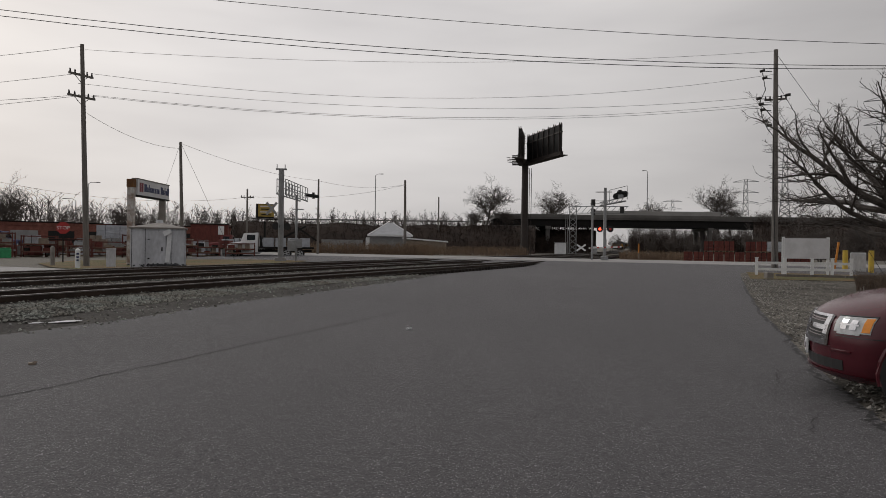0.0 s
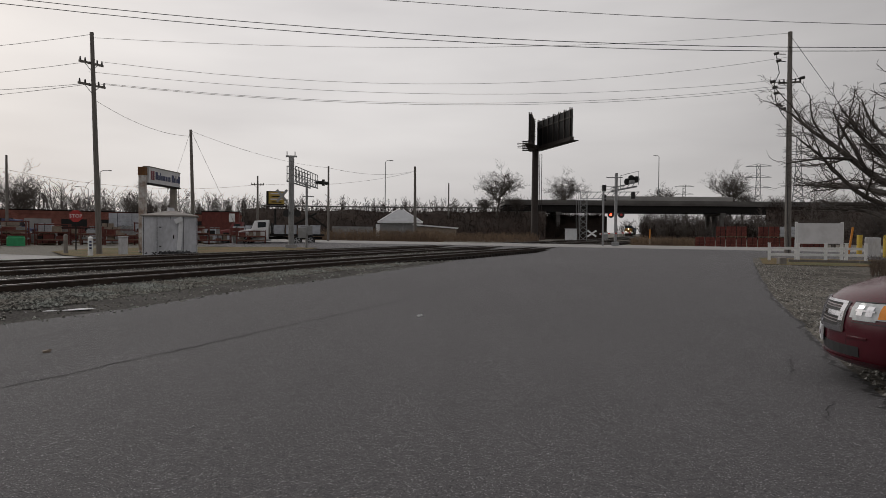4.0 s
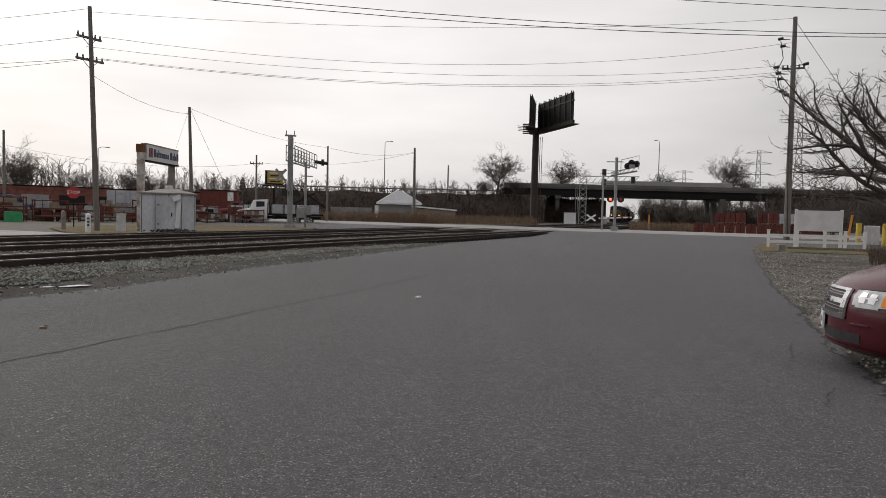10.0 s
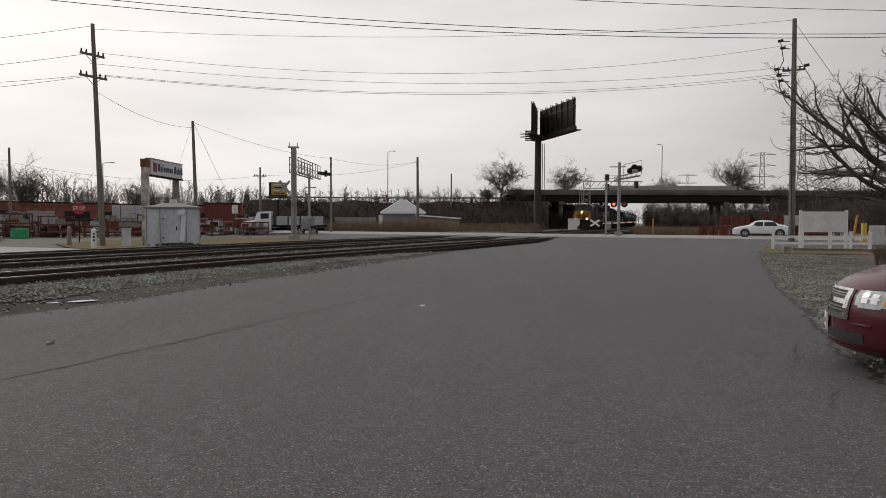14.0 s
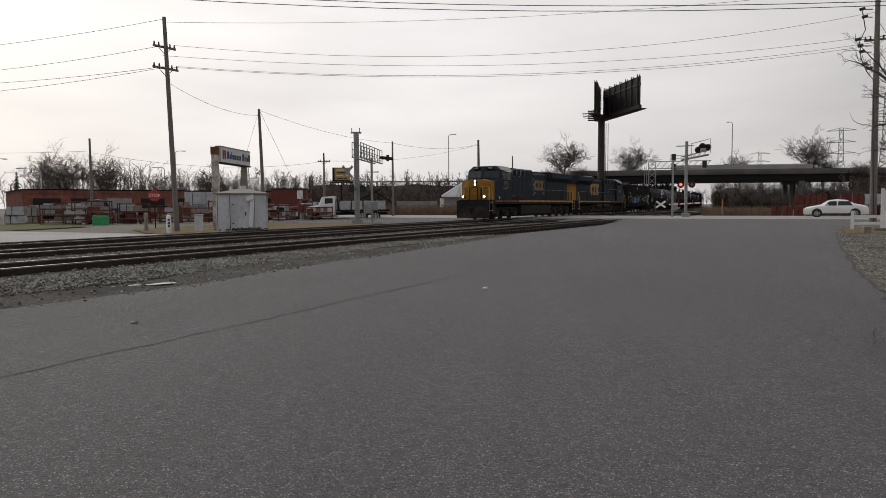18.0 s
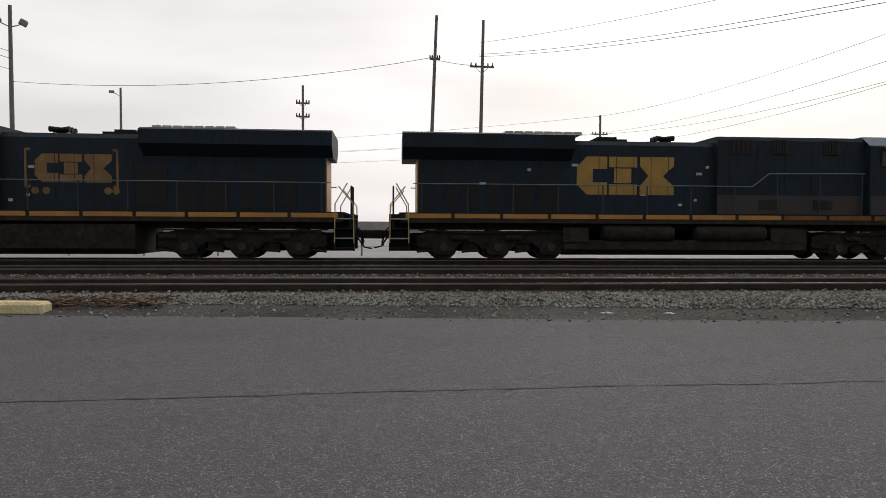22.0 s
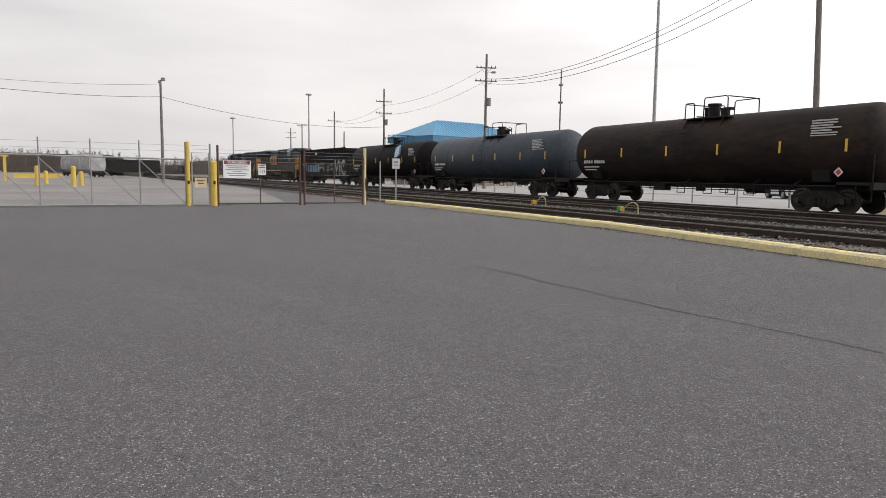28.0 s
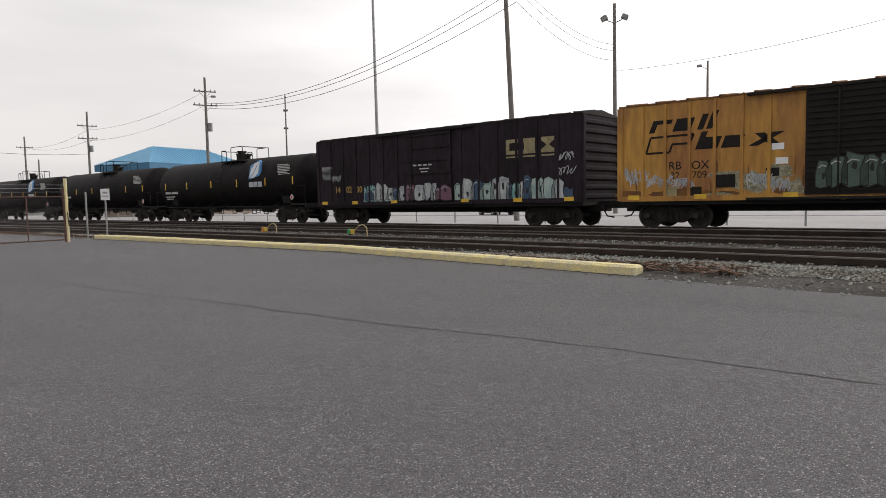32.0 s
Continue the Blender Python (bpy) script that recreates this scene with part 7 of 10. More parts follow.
def truss_gantry():
    p = polar(-10.7, 124)
    g = thing("signal_gantry", pose(p.x, p.y, 0, 0, 0, -11), "pale lattice signal gantry over the tracks", "signal gantry")
    b = B()
    for sx in (-0.6, 0.6):
        for sy in (-0.6, 0.6):
            b.cyl((sx, sy, 0), (sx, sy, 8.8), 0.07, n=4)
    for k in range(9):
        b.cyl((-0.6, -0.6, k), (0.6, -0.6, k + 0.95), 0.05, n=4).cyl((0.6, -0.6, k), (-0.6, -0.6, k + 0.95), 0.05, n=4)
    part("lattice_leg", b, "galv", g)
    h = B()
    for z in (7.6, 8.8):
        h.cyl((-0.6, 0, z), (9.6, 0, z), 0.07, n=4)
    for k in range(10):
        h.cyl((k - 0.5, 0, 7.6), (k + 0.5, 0, 8.8), 0.05, n=4)
    part("lattice_beam", h, "galv", g)
    part("ladder", B().cyl((-0.9, -0.6, 0), (-0.9, -0.6, 8), 0.04, n=4).cyl((-1.25, -0.6, 0), (-1.25, -0.6, 8), 0.04, n=4), "galv", g)
    rl = B().tube([(3.0, 0, 8.8), (3.0, 0, 9.8), (7.0, 0, 9.8), (7.0, 0, 8.8)], 0.04, 4).cyl((3, 0, 9.3), (7, 0, 9.3), 0.04, n=4)
    part("railing", rl, "galv", g)
    q = polar(-9.7, 120)
    cb = thing("equipment_cabinet", pose(q.x, q.y, -0.03, 0, 0, -9), "white metal railway equipment cabinet", "cabinet")
    part("body", B().box(0, 0, 1.1, 2.0, 1.5, 2.2, ch=0.08), "white", cb)
    part("door", B().box(0.1, -0.77, 1.0, 0.9, 0.03, 1.8), "white", cb)
    part("roof", B().box(0, 0, 2.26, 2.2, 1.7, 0.1), "galv", cb)


truss_gantry()


def left_signal():
    p = polar(13.6, 58)
    g = thing("signal_mast", pose(p.x, p.y, 0, 0, 0, 14), "grey cantilever signal mast with ladder and walkway", "signal mast")
    part("mast", B().cyl((0, 0, 0), (0, 0, 7.6), 0.22, n=12), "galv", g, smooth=True)
    part("base", B().box(0, 0, 0.15, 0.9, 0.9, 0.3), "farlot", g)
    ld = B().cyl((-0.18, -0.42, 0.4), (-0.18, -0.42, 7.4), 0.03, n=4).cyl((0.2, -0.42, 0.4), (0.2, -0.42, 7.4), 0.03, n=4)
    for z in np.arange(0.6, 7.4, 0.35):
        ld.cyl((-0.18, -0.42, z), (0.2, -0.42, z), 0.02, n=4)
    part("ladder", ld, "galv", g)
    wk = B()
    for x in (-0.35, 0.35):
        wk.cyl((x, 0, 5.6), (x + 2.2, 9.0, 5.6), 0.07, n=5).cyl((x, 0, 6.25), (x + 2.2, 9.0, 6.25), 0.04, n=5).cyl((x, 0, 6.85), (x + 2.2, 9.0, 6.85), 0.04, n=5)
        for k in range(9):
            f = k / 8
            wk.cyl((x + 2.2 * f, 9.0 * f, 5.6), (x + 2.2 * f, 9.0 * f, 6.85), 0.035, n=4)
            if k < 8:
                wk.cyl((x + 2.2 * f, 9.0 * f, 5.6), (x + 2.2 * (f + 0.125), 9.0 * (f + 0.125), 6.25), 0.03, n=4)
    part("walkway", wk, "galv", g)
    for x, z in ((-0.4, 2.9), (0.5, 2.9)):
        part("flasher", B().cyl((x, -0.3, z), (x, -0.2, z), 0.3, n=16), "signal_black", g)
    part("signal_head", B().cyl((2.3, 8.8, 6.2), (3.6, 9.2, 6.1), 0.16, n=8).cyl((3.1, 8.9, 5.85), (3.1, 8.9, 6.45), 0.14, n=8), "signal_black", g)
    part("crossbuck", B().box(-0.75, -0.1, 4.35, 1.3, 0.04, 0.2, ry=50).box(-0.75, -0.14, 4.35, 1.3, 0.04, 0.2, ry=-50), "galv", g)
    part("top_bracket", B().box(0, 0, 7.65, 0.9, 0.3, 0.12).cyl((-0.35, 0, 7.6), (-0.35, 0, 8.05), 0.04, n=5).cyl((0.3, 0, 7.6), (0.3, 0, 8.05), 0.04, n=5), "galv", g)
    part("mechanism_box", B().box(0.9, 0, 1.3, 0.7, 0.5, 0.9, ch=0.05), "galv", g)
    q = polar(12.35, 59)
    s2 = thing("signal_post", pose(q.x, q.y, 0, 0, 0, 12), "thin grey signal post with a box", "signal post")
    part("shaft", B().cyl((0, 0, 0), (0, 0, 5.6), 0.1, n=8), "galv", s2)
    part("arm", B().cyl((-0.3, 0, 4.4), (0.6, 0, 4.4), 0.05, n=6), "galv", s2)
    part("relay_box", B().box(0, -0.1, 1.5, 1.0, 0.6, 0.8, ch=0.05), "galv", s2)


left_signal()


def billboard():
    p = polar(-6.7, 118)
    bb = thing("billboard", pose(p.x, p.y, 0, 0, 0, -6.7), "large dark double billboard on a steel column, seen from behind", "billboard")
    part("column", B().cyl((0, 0, -0.1), (0, 0, 16.5), 0.62, 0.55, 16), "steel_brown", bb, smooth=True)
    part("ladder", B().cyl((0.75, 0, 0), (0.75, 0, 15), 0.05, n=4).cyl((1.1, 0, 0), (1.1, 0, 15), 0.05, n=4), "steel_brown", bb)
    for (x0, y0, x1, y1, h0) in ((0.3, 1.0, 5.6, -11.5, 15.8), (-0.35, 1.5, -0.95, -8.0, 15.8)):
        L = math.hypot(x1 - x0, y1 - y0)
        ang = math.degrees(math.atan2(y1 - y0, x1 - x0))
        pn = part("panel", B().box((x0 + x1) / 2, (y0 + y1) / 2, h0 + 2.5, L, 0.12, 4.6, ang), "steel_dark", bb)
        pn.matrix_basis = pose(0, 0, 0)
        for k in range(7):
            f = (k + 0.3) / 6.6
            x, y = x0 + (x1 - x0) * f, y0 + (y1 - y0) * f
            nx, ny = math.sin(radians(ang)), -math.cos(radians(ang))
            for sg in (-1, 1):
                part("upright", B().box(x + nx * 0.16 * sg, y + ny * 0.16 * sg, h0 + 2.5, 0.14, 0.14, 5.2, ang), "steel_brown", pn)
        part("catwalk", B().box((x0 + x1) / 2, (y0 + y1) / 2, h0 - 0.1, L + 1.2, 1.5, 0.12, ang), "steel_brown", pn)
        part("stringer", B().box((x0 + x1) / 2, (y0 + y1) / 2, h0 + 0.3, L, 0.5, 0.5, ang).box((x0 + x1) / 2, (y0 + y1) / 2, h0 + 3.6, L, 0.3, 0.2, ang), "steel_brown", pn)
    for k in range(4):
        part("light_arm", B().cyl((-0.9, -1.5 - k * 2.0, 15.7), (-3.0, -1.5 - k * 2.0, 15.9), 0.05, n=5), "steel_brown", bb)
    for k in range(6):
        part("rung_slat", B().box(-1.25, -6.0, 14.9 + k * 0.29, 1.8, 0.2, 0.2), "steel_brown", bb)
    for k in range(9):
        part("rung_slat", B().box(-0.45, -7.0, 16.6 + k * 0.4, 0.9, 0.12, 0.1), "steel_brown", bb)


M["steel_brown"] = mat("dark_rusted_steel", (0.042, 0.032, 0.028), 0.75, vary=0.3, scale=1.5)
billboard()

# ---- shed, sign and small fixtures by the tracks ----
M["shedmetal"] = mat("dull_sheet_metal", (0.56, 0.57, 0.6), 0.6, 0.15, vary=0.22, scale=1.2, stretch=(1, 1, 0.4), fine=0.08, fscale=10)
M["signwhite"] = mat("off_white_sign_face", (0.62, 0.62, 0.64), 0.6, vary=0.15, scale=1.5)
M["signblue"] = mat("navy_sign_paint", (0.035, 0.045, 0.12), 0.6)
M["signred"] = mat("maroon_sign_paint", (0.2, 0.03, 0.05), 0.6)
M["steelpost"] = mat("weathered_steel_post", (0.25, 0.23, 0.21), 0.75, vary=0.3, scale=2)
M["stopred"] = mat("stop_sign_red", (0.4, 0.03, 0.03), 0.5, vary=0.1)
M["green"] = mat("green_plastic", (0.03, 0.3, 0.12), 0.6)
M["ochre"] = mat("ochre_sign_paint", (0.42, 0.29, 0.06), 0.6, vary=0.25)
M["orange"] = mat("orange_plastic", (0.6, 0.22, 0.02), 0.6)


def metal_shed():
    p = polar(22.8, 40.0)
    sh = thing("metal_shed", pose(p.x, p.y, 0.0, 0, 0, 20), "dull grey sheet-metal signal shed with a low hipped roof", "shed")
    W, D, H = 2.62, 2.8, 2.12
    body = part("body", B().box(0, 0, H / 2 + 0.06, W, D, H), "shedmetal", sh)
    part("plinth", B().box(0, 0, 0.05, W + 0.2, D + 0.2, 0.12), "farlot", sh)
    r = B()
    r.add([(-W / 2 - 0.1, -D / 2 - 0.1, H + 0.04), (W / 2 + 0.1, -D / 2 - 0.1, H + 0.04), (W / 2 + 0.1, D / 2 + 0.1, H + 0.04), (-W / 2 - 0.1, D / 2 + 0.1, H + 0.04),
           (-W / 2 - 0.1, -D / 2 - 0.1, H + 0.12), (W / 2 + 0.1, -D / 2 - 0.1, H + 0.12), (W / 2 + 0.1, D / 2 + 0.1, H + 0.12), (-W / 2 - 0.1, D / 2 + 0.1, H + 0.12), (0, 0, H + 0.42)],
          [(3, 2, 1, 0), (0, 1, 5, 4), (1, 2, 6, 5), (2, 3, 7, 6), (3, 0, 4, 7), (4, 5, 8), (5, 6, 8), (6, 7, 8), (7, 4, 8)])
    part("roof", r, "steelpost", sh, "weathered brownish roof sheet")
    part("roof_vent", B().cyl((0, 0, H + 0.36), (0, 0, H + 0.55), 0.2, 0.16, 10), "shedmetal", sh)
    for x in np.linspace(-W / 2, W / 2, 5):
        part("wall_seam", B().box(x * 0.99, -D / 2 - 0.012, H / 2 + 0.06, 0.05, 0.03, H), "shedmetal", body)
        part("seam_joint", B().box(x * 0.985 + 0.035, -D / 2 - 0.006, H / 2 + 0.06, 0.018, 0.02, H), "steel_dark", body)
    for y in np.linspace(-D / 2, D / 2, 5):
        part("wall_seam", B().box(W / 2 + 0.012, y * 0.99, H / 2 + 0.06, 0.03, 0.05, H), "shedmetal", body)
        part("seam_joint", B().box(W / 2 + 0.006, y * 0.985 + 0.035, H / 2 + 0.06, 0.02, 0.018, H), "steel_dark", body)
    dr = part("door", B().box(-0.05, -D / 2 - 0.02, 1.05, 0.85, 0.04, 1.95), "shedmetal", sh)
    part("door_handle", B().box(0.2, -D / 2 - 0.06, 1.1, 0.05, 0.05, 0.2), "steel_dark", dr)
    part("hinge", B().box(-0.45, -D / 2 - 0.05, 1.6, 0.1, 0.03, 0.05).box(-0.45, -D / 2 - 0.05, 0.6, 0.1, 0.03, 0.05), "steel_dark", dr)
    part("conduit_panel", B().box(0.52, -D / 2 - 0.05, 1.15, 0.22, 0.08, 1.5, ry=4), "white", sh, "white conduit cover")
    part("vent_hood", B().box(0.45, -D / 2 - 0.1, 1.98, 0.4, 0.2, 0.25, ry=-25), "white", sh)


metal_shed()


def business_sign():
    # the near end is to the road, the far end towards the shed
    a, c = polar(24.75, 47.8), polar(22.45, 52.6)
    d = c - a
    L = d.length
    s = thing("business_sign", pose(a.x, a.y, 0, 0, 0, math.degrees(math.atan2(d.y, d.x))), "white company sign board with navy lettering bars on two posts", "sign")
    part("post", B().box(-0.2, 0, 2.72, 0.36, 0.4, 5.44, ch=0.03), "signpost", s, "post with peeling white paint over rust")
    part("post_cap", B().box(-0.2, 0, 5.2, 0.4, 0.44, 0.52), "rust", s, "rusty post head")
    part("post", B().box(L - 0.25, 0.1, 2.4, 0.36, 0.36, 4.8), "steelpost", s)
    bd = part("board", B().box(0, 0, 0, L - 0.1, 0.34, 1.02), "signwhite", s)
    bd.matrix_basis = pose(L / 2 + 0.05, -0.1, 5.0, 0, 0, 0)
    part("lower_frame", B().box(0, 0, -0.56, L, 0.42, 0.1), "steel_dark", bd)
    part("upper_frame", B().box(0, 0, 0.53, L, 0.4, 0.06), "steelpost", bd)
    # two words of lettering, as bars
    x = -1.55
    for k, (w, h, z) in enumerate(((0.34, 0.5, 0.02), (0.2, 0.32, -0.07), (0.08, 0.5, 0.02), (0.22, 0.32, -0.07), (0.34, 0.32, -0.07), (0.22, 0.32, -0.07), (0.16, 0.32, -0.07), (0.2, 0.32, -0.07), (0.0, 0, 0), (0.34, 0.5, 0.02), (0.16, 0.32, -0.07), (0.08, 0.5, 0.02), (0.2, 0.32, -0.07), (0.3, 0.5, 0.02))):
        if w:
            part("lettering_bar", B().box(x + w / 2, -0.18, z, w, 0.02, h), "signblue", bd)
        x += w + (0.09 if w else 0.16)
    for x in (-2.15, -1.85):
        part("emblem", B().box(x, -0.18, 0.0, 0.22, 0.02, 0.6), "signred", bd)


M["signpost"] = mat("peeling_white_post", (0.5, 0.49, 0.48), 0.8, color2=(0.24, 0.17, 0.13), scale=1.6, fine=0.2, fscale=8)
business_sign()


def stop_sign(az, d, h, back=False):
    p = polar(az, d)
    s = thing("stop_sign", pose(p.x, p.y, 0, 0, 0, az + (180 if back else 0)), "red octagonal stop sign on a steel post" if not back else "grey back of an octagonal road sign on a post", "road sign")
    part("post", B().cyl((0, 0, 0), (0, 0, h), 0.04, n=6), "steel_dark", s)
    oc = [(0.42 * math.cos(radians(22.5 + 45 * k)), h - 0.1 + 0.42 * math.sin(radians(22.5 + 45 * k))) for k in range(8)]
    f = part("sign_face", B().prism(oc, -0.06, -0.04, "y"), "stopred" if not back else "galv", s)
    if not back:
        t = new("lettering", text_mesh("STOP", 0.32, "white"))
        t.parent = f
        t.matrix_basis = pose(0, -0.068, h - 0.2, 90, 0, 0)
        part("plate", B().box(0, 0, h - 0.9, 1.7, 0.05, 0.08), "steel_dark", s)


stop_sign(29.4, 52, 2.42)
stop_sign(42.4, 70, 2.6, True)


def marker_post(az, d, h, r, label, stripe):
    p = polar(az, d)
    m = thing("marker_post", pose(p.x, p.y, -0.02, 0, 0, az), label, "post")
    part("shaft", B().cyl((0, 0, 0), (0, 0, h), r, r, 10).cyl((0, 0, h), (0, 0, h + r * 0.7), r, r * 0.3, 10), "white" if stripe else "steelpost", m, smooth=True)
    if stripe:
        for z in (0.45, 0.62, 0.8):
            part("band", B().box(0, -r, h * z, r * 0.9, 0.02, 0.1), "signblue", m)


marker_post(28.42, 41.5, 1.0, 0.13, "white cable marker post with dark marks", True)
marker_post(30.05, 46, 1.1, 0.12, "grey weathered pipe post", False)
p = polar(26.2, 43.5)
jb = thing("junction_box", pose(p.x, p.y, -0.02, 0, 0, 26), "green-grey metal junction box on the grass", "junction box")
part("body", B().box(0, 0, 0.5, 0.5, 0.4, 1.05, ch=0.03), "shedmetal", jb)
part("lid", B().box(0, 0, 1.05, 0.56, 0.46, 0.06), "shedmetal", jb)

# ---- the brick yard ----
M["garagewhite"] = mat("white_roller_door", (0.3, 0.3, 0.3), 0.6, vary=0.2, scale=1)
# near-black: painted shade of the doorways, also the darkest stone samples
M["doorshade_darkstone"] = mat("interior_shade_and_dark_stone", (0.012, 0.012, 0.012), 0.9)
M["pallet"] = mat("pallet_wood", (0.2, 0.15, 0.1), 0.9)
M["brickred"] = mat("stacked_red_brick", (0.15, 0.042, 0.034), 0.9, vary=0.3, scale=2, fine=0.25, fscale=7)
M["blockgrey"] = mat("grey_concrete_block", (0.25, 0.25, 0.25), 0.9, vary=0.25, scale=2, fine=0.15, fscale=8)
M["wraptan"] = mat("wrapped_tan_stone", (0.26, 0.21, 0.165), 0.8, vary=0.3, scale=2)
M["wrapwhite"] = mat("white_plastic_wrap", (0.44, 0.46, 0.5), 0.5, vary=0.25, scale=2)
M["roofbrown"] = mat("brown_shingle_roof", (0.065, 0.055, 0.047), 0.9, vary=0.3, scale=1.5, fine=0.2, fscale=12)


def warehouse():
    a, c = polar(38.2, 93), polar(17.6, 104)
    d = c - a
    L = d.length
    m = (a + c) / 2
    w = thing("warehouse", pose(m.x, m.y, -0.02, 0, 0, math.degrees(math.atan2(d.y, d.x))), "long low red-brick warehouse with white roller doors", "warehouse")
    wall = part("wall", B().box(0, 8, 1.8, L, 16, 3.6), "brick", w)
    part("roof", B().box(0, 8, 3.67, L + 0.3, 16.3, 0.12), "steel_dark", w)
    part("parapet", B().box(0, -0.02, 3.45, L + 0.2, 0.14, 0.4), "brick", w)
    rnd = random.Random(6)
    x, k = -L / 2 + 2.5, 0
    while x < L / 2 - 2:
        # open doorways are flat plates, the shade inside put into their colour
        mt = "doorshade_darkstone" if k % 4 != 2 else "garagewhite"
        dr = part("roller_door", B().box(x, -0.03, 1.35, 2.9, 0.1, 2.6), mt, w, "white roller door" if mt == "garagewhite" else "near-black panel painted as a shaded open doorway")
        if mt == "garagewhite":
            for z in np.arange(0.4, 2.6, 0.4):
                part("slat", B().box(x, -0.09, z, 2.86, 0.03, 0.05), "garagewhite", dr)
        x += 4.0
        k += 1
    p = polar(19.2, 101)
    an = thing("brick_annex", pose(p.x, p.y, -0.02, 0, 0, 14), "red-brick corner building with a small sign", "building")
    part("wall", B().box(0, 3, 2.0, 5.0, 6, 4.0), "brickred", an)
    part("roof", B().box(0, 3, 4.05, 5.2, 6.2, 0.12), "steel_dark", an)
    part("sign_panel", B().box(1.6, -0.05, 3.2, 0.8, 0.05, 1.2), "white", an)


warehouse()


def pallet_stack(x, y, z, rz, w, dp, h, material, label, strap=True):
    s = thing("pallet_stack", pose(x, y, z, 0, 0, rz), label, "pallet stack", "stacks of building stone")
    part("pallet", B().box(0, 0, 0.11, w, dp, 0.04).box(-w / 2 + 0.08, 0, 0.045, 0.1, dp, 0.09).box(w / 2 - 0.08, 0, 0.045, 0.1, dp, 0.09).box(0, 0, 0.045, 0.1, dp, 0.09), "pallet", s)
    n = max(2, int(h / 0.3))
    rnd = random.Random(int(x * 31 + y * 17))
    load = part("load", B().box(0, 0, 0.13 + 0.5 * h / n, w - 0.07, dp - 0.06, h / n - 0.015), material, s)
    for k in range(1, n):
        part("layer", B().box(rnd.uniform(-0.02, 0.02), rnd.uniform(-0.02, 0.02), 0.13 + (k + 0.5) * h / n, w - 0.06 - rnd.uniform(0, 0.05), dp - 0.06, h / n - 0.015), material, load)
    if strap:
        part("strap", B().box(0, 0, 0.13 + h / 2, 0.04, dp + 0.01, h + 0.02), "steel_dark", s)


rnd = random.Random(12)
kinds = [("brickred", "strapped pallet of red bricks"), ("blockgrey", "pallet of grey concrete blocks"), ("wraptan", "pallet of tan building stone"), ("wrapwhite", "plastic-wrapped pale pallet of stone")]
for i in range(150):
    az = rnd.uniform(15.5, 39.0)
    d = rnd.uniform(72, 89)
    mt, lb = rnd.choice(kinds + [kinds[1], kinds[3]])
    q = polar(az, d)
    hh = rnd.uniform(0.45, 0.95)
    pallet_stack(q.x, q.y, -0.04, rnd.uniform(-15, 30), rnd.uniform(1.0, 1.4), 1.1, hh, mt, lb)
    if rnd.random() < 0.45:
        mt2, lb2 = rnd.choice(kinds)
        pallet_stack(q.x, q.y, 0.09 + hh, rnd.uniform(-10, 25), 1.1, 1.0, rnd.uniform(0.6, 1.0), mt2, lb2)
for i in range(3):
    q = polar(24.6 + i * 1.0, 88)
    pallet_stack(q.x, q.y, -0.03, 20, 1.9, 1.6, 3.2, "wrapwhite", "tall blue-white wrapped stack of material")


def pipe_rack(az, d, rz, L, tall, seed):
    """A rusty pipe rack with a mixed load of stone samples on its shelves."""
    rnd = random.Random(seed)
    p = polar(az, d)
    r = thing("storage_rack", pose(p.x, p.y, -0.04, 0, 0, rz), "rusty red pipe rack with mixed stone samples", "rack", "yard racks")
    n = int(L / 1.8)
    for k in range(n + 1):
        for y in (-0.45, 0.45):
            part("upright", B().box(-L / 2 + k * L / n, y, tall / 2, 0.09, 0.09, tall), "rackred", r)
    for z in (0.45, tall * 0.58, tall - 0.08):
        for y in (-0.45, 0.45):
            part("beam", B().box(0, y, z, L, 0.07, 0.1), "rackred", r)
    for z in (0.5, tall * 0.58 + 0.05):
        sh = part("shelf", B().box(0, 0, z + 0.02, L - 0.1, 0.86, 0.04), "pallet", r)
        x = -L / 2 + 0.2
        while x < L / 2 - 0.7:
            w, h = rnd.uniform(0.3, 0.9), rnd.uniform(0.12, 0.5)
            if rnd.random() < 0.8:
                part("stone_sample", B().box(x + w / 2, rnd.uniform(-0.1, 0.1), z + 0.04 + h / 2, w, 0.6, h, rnd.uniform(-6, 6)), rnd.choice(("brickred", "blockgrey", "wraptan", "wrapwhite", "doorshade_darkstone")), sh)
            x += w + rnd.uniform(0.05, 0.3)


M["rackred"] = mat("rusty_red_rack", (0.13, 0.04, 0.032), 0.85, vary=0.35, scale=2)
for k in range(9):
    pipe_rack(16.8 + k * 2.35 + (0.5 if k % 2 else 0.0), 69.5 + (k * 7 % 4) * 0.6, 22 + (k * 13 % 7) - 3, 2.7 + (k % 3) * 0.45, 1.5 + (k % 4) * 0.22, 60 + k)
q = polar(33.2, 67)
gb = thing("green_bin", pose(q.x, q.y, -0.03, 0, 0, 30), "bright green plastic bin beside the stone stacks", "bin")
part("body", B().box(0, 0, 0.4, 1.3, 0.9, 0.8, ch=0.1), "green", gb)
part("lid", B().box(0, 0, 0.82, 1.2, 0.8, 0.05), "green", gb)
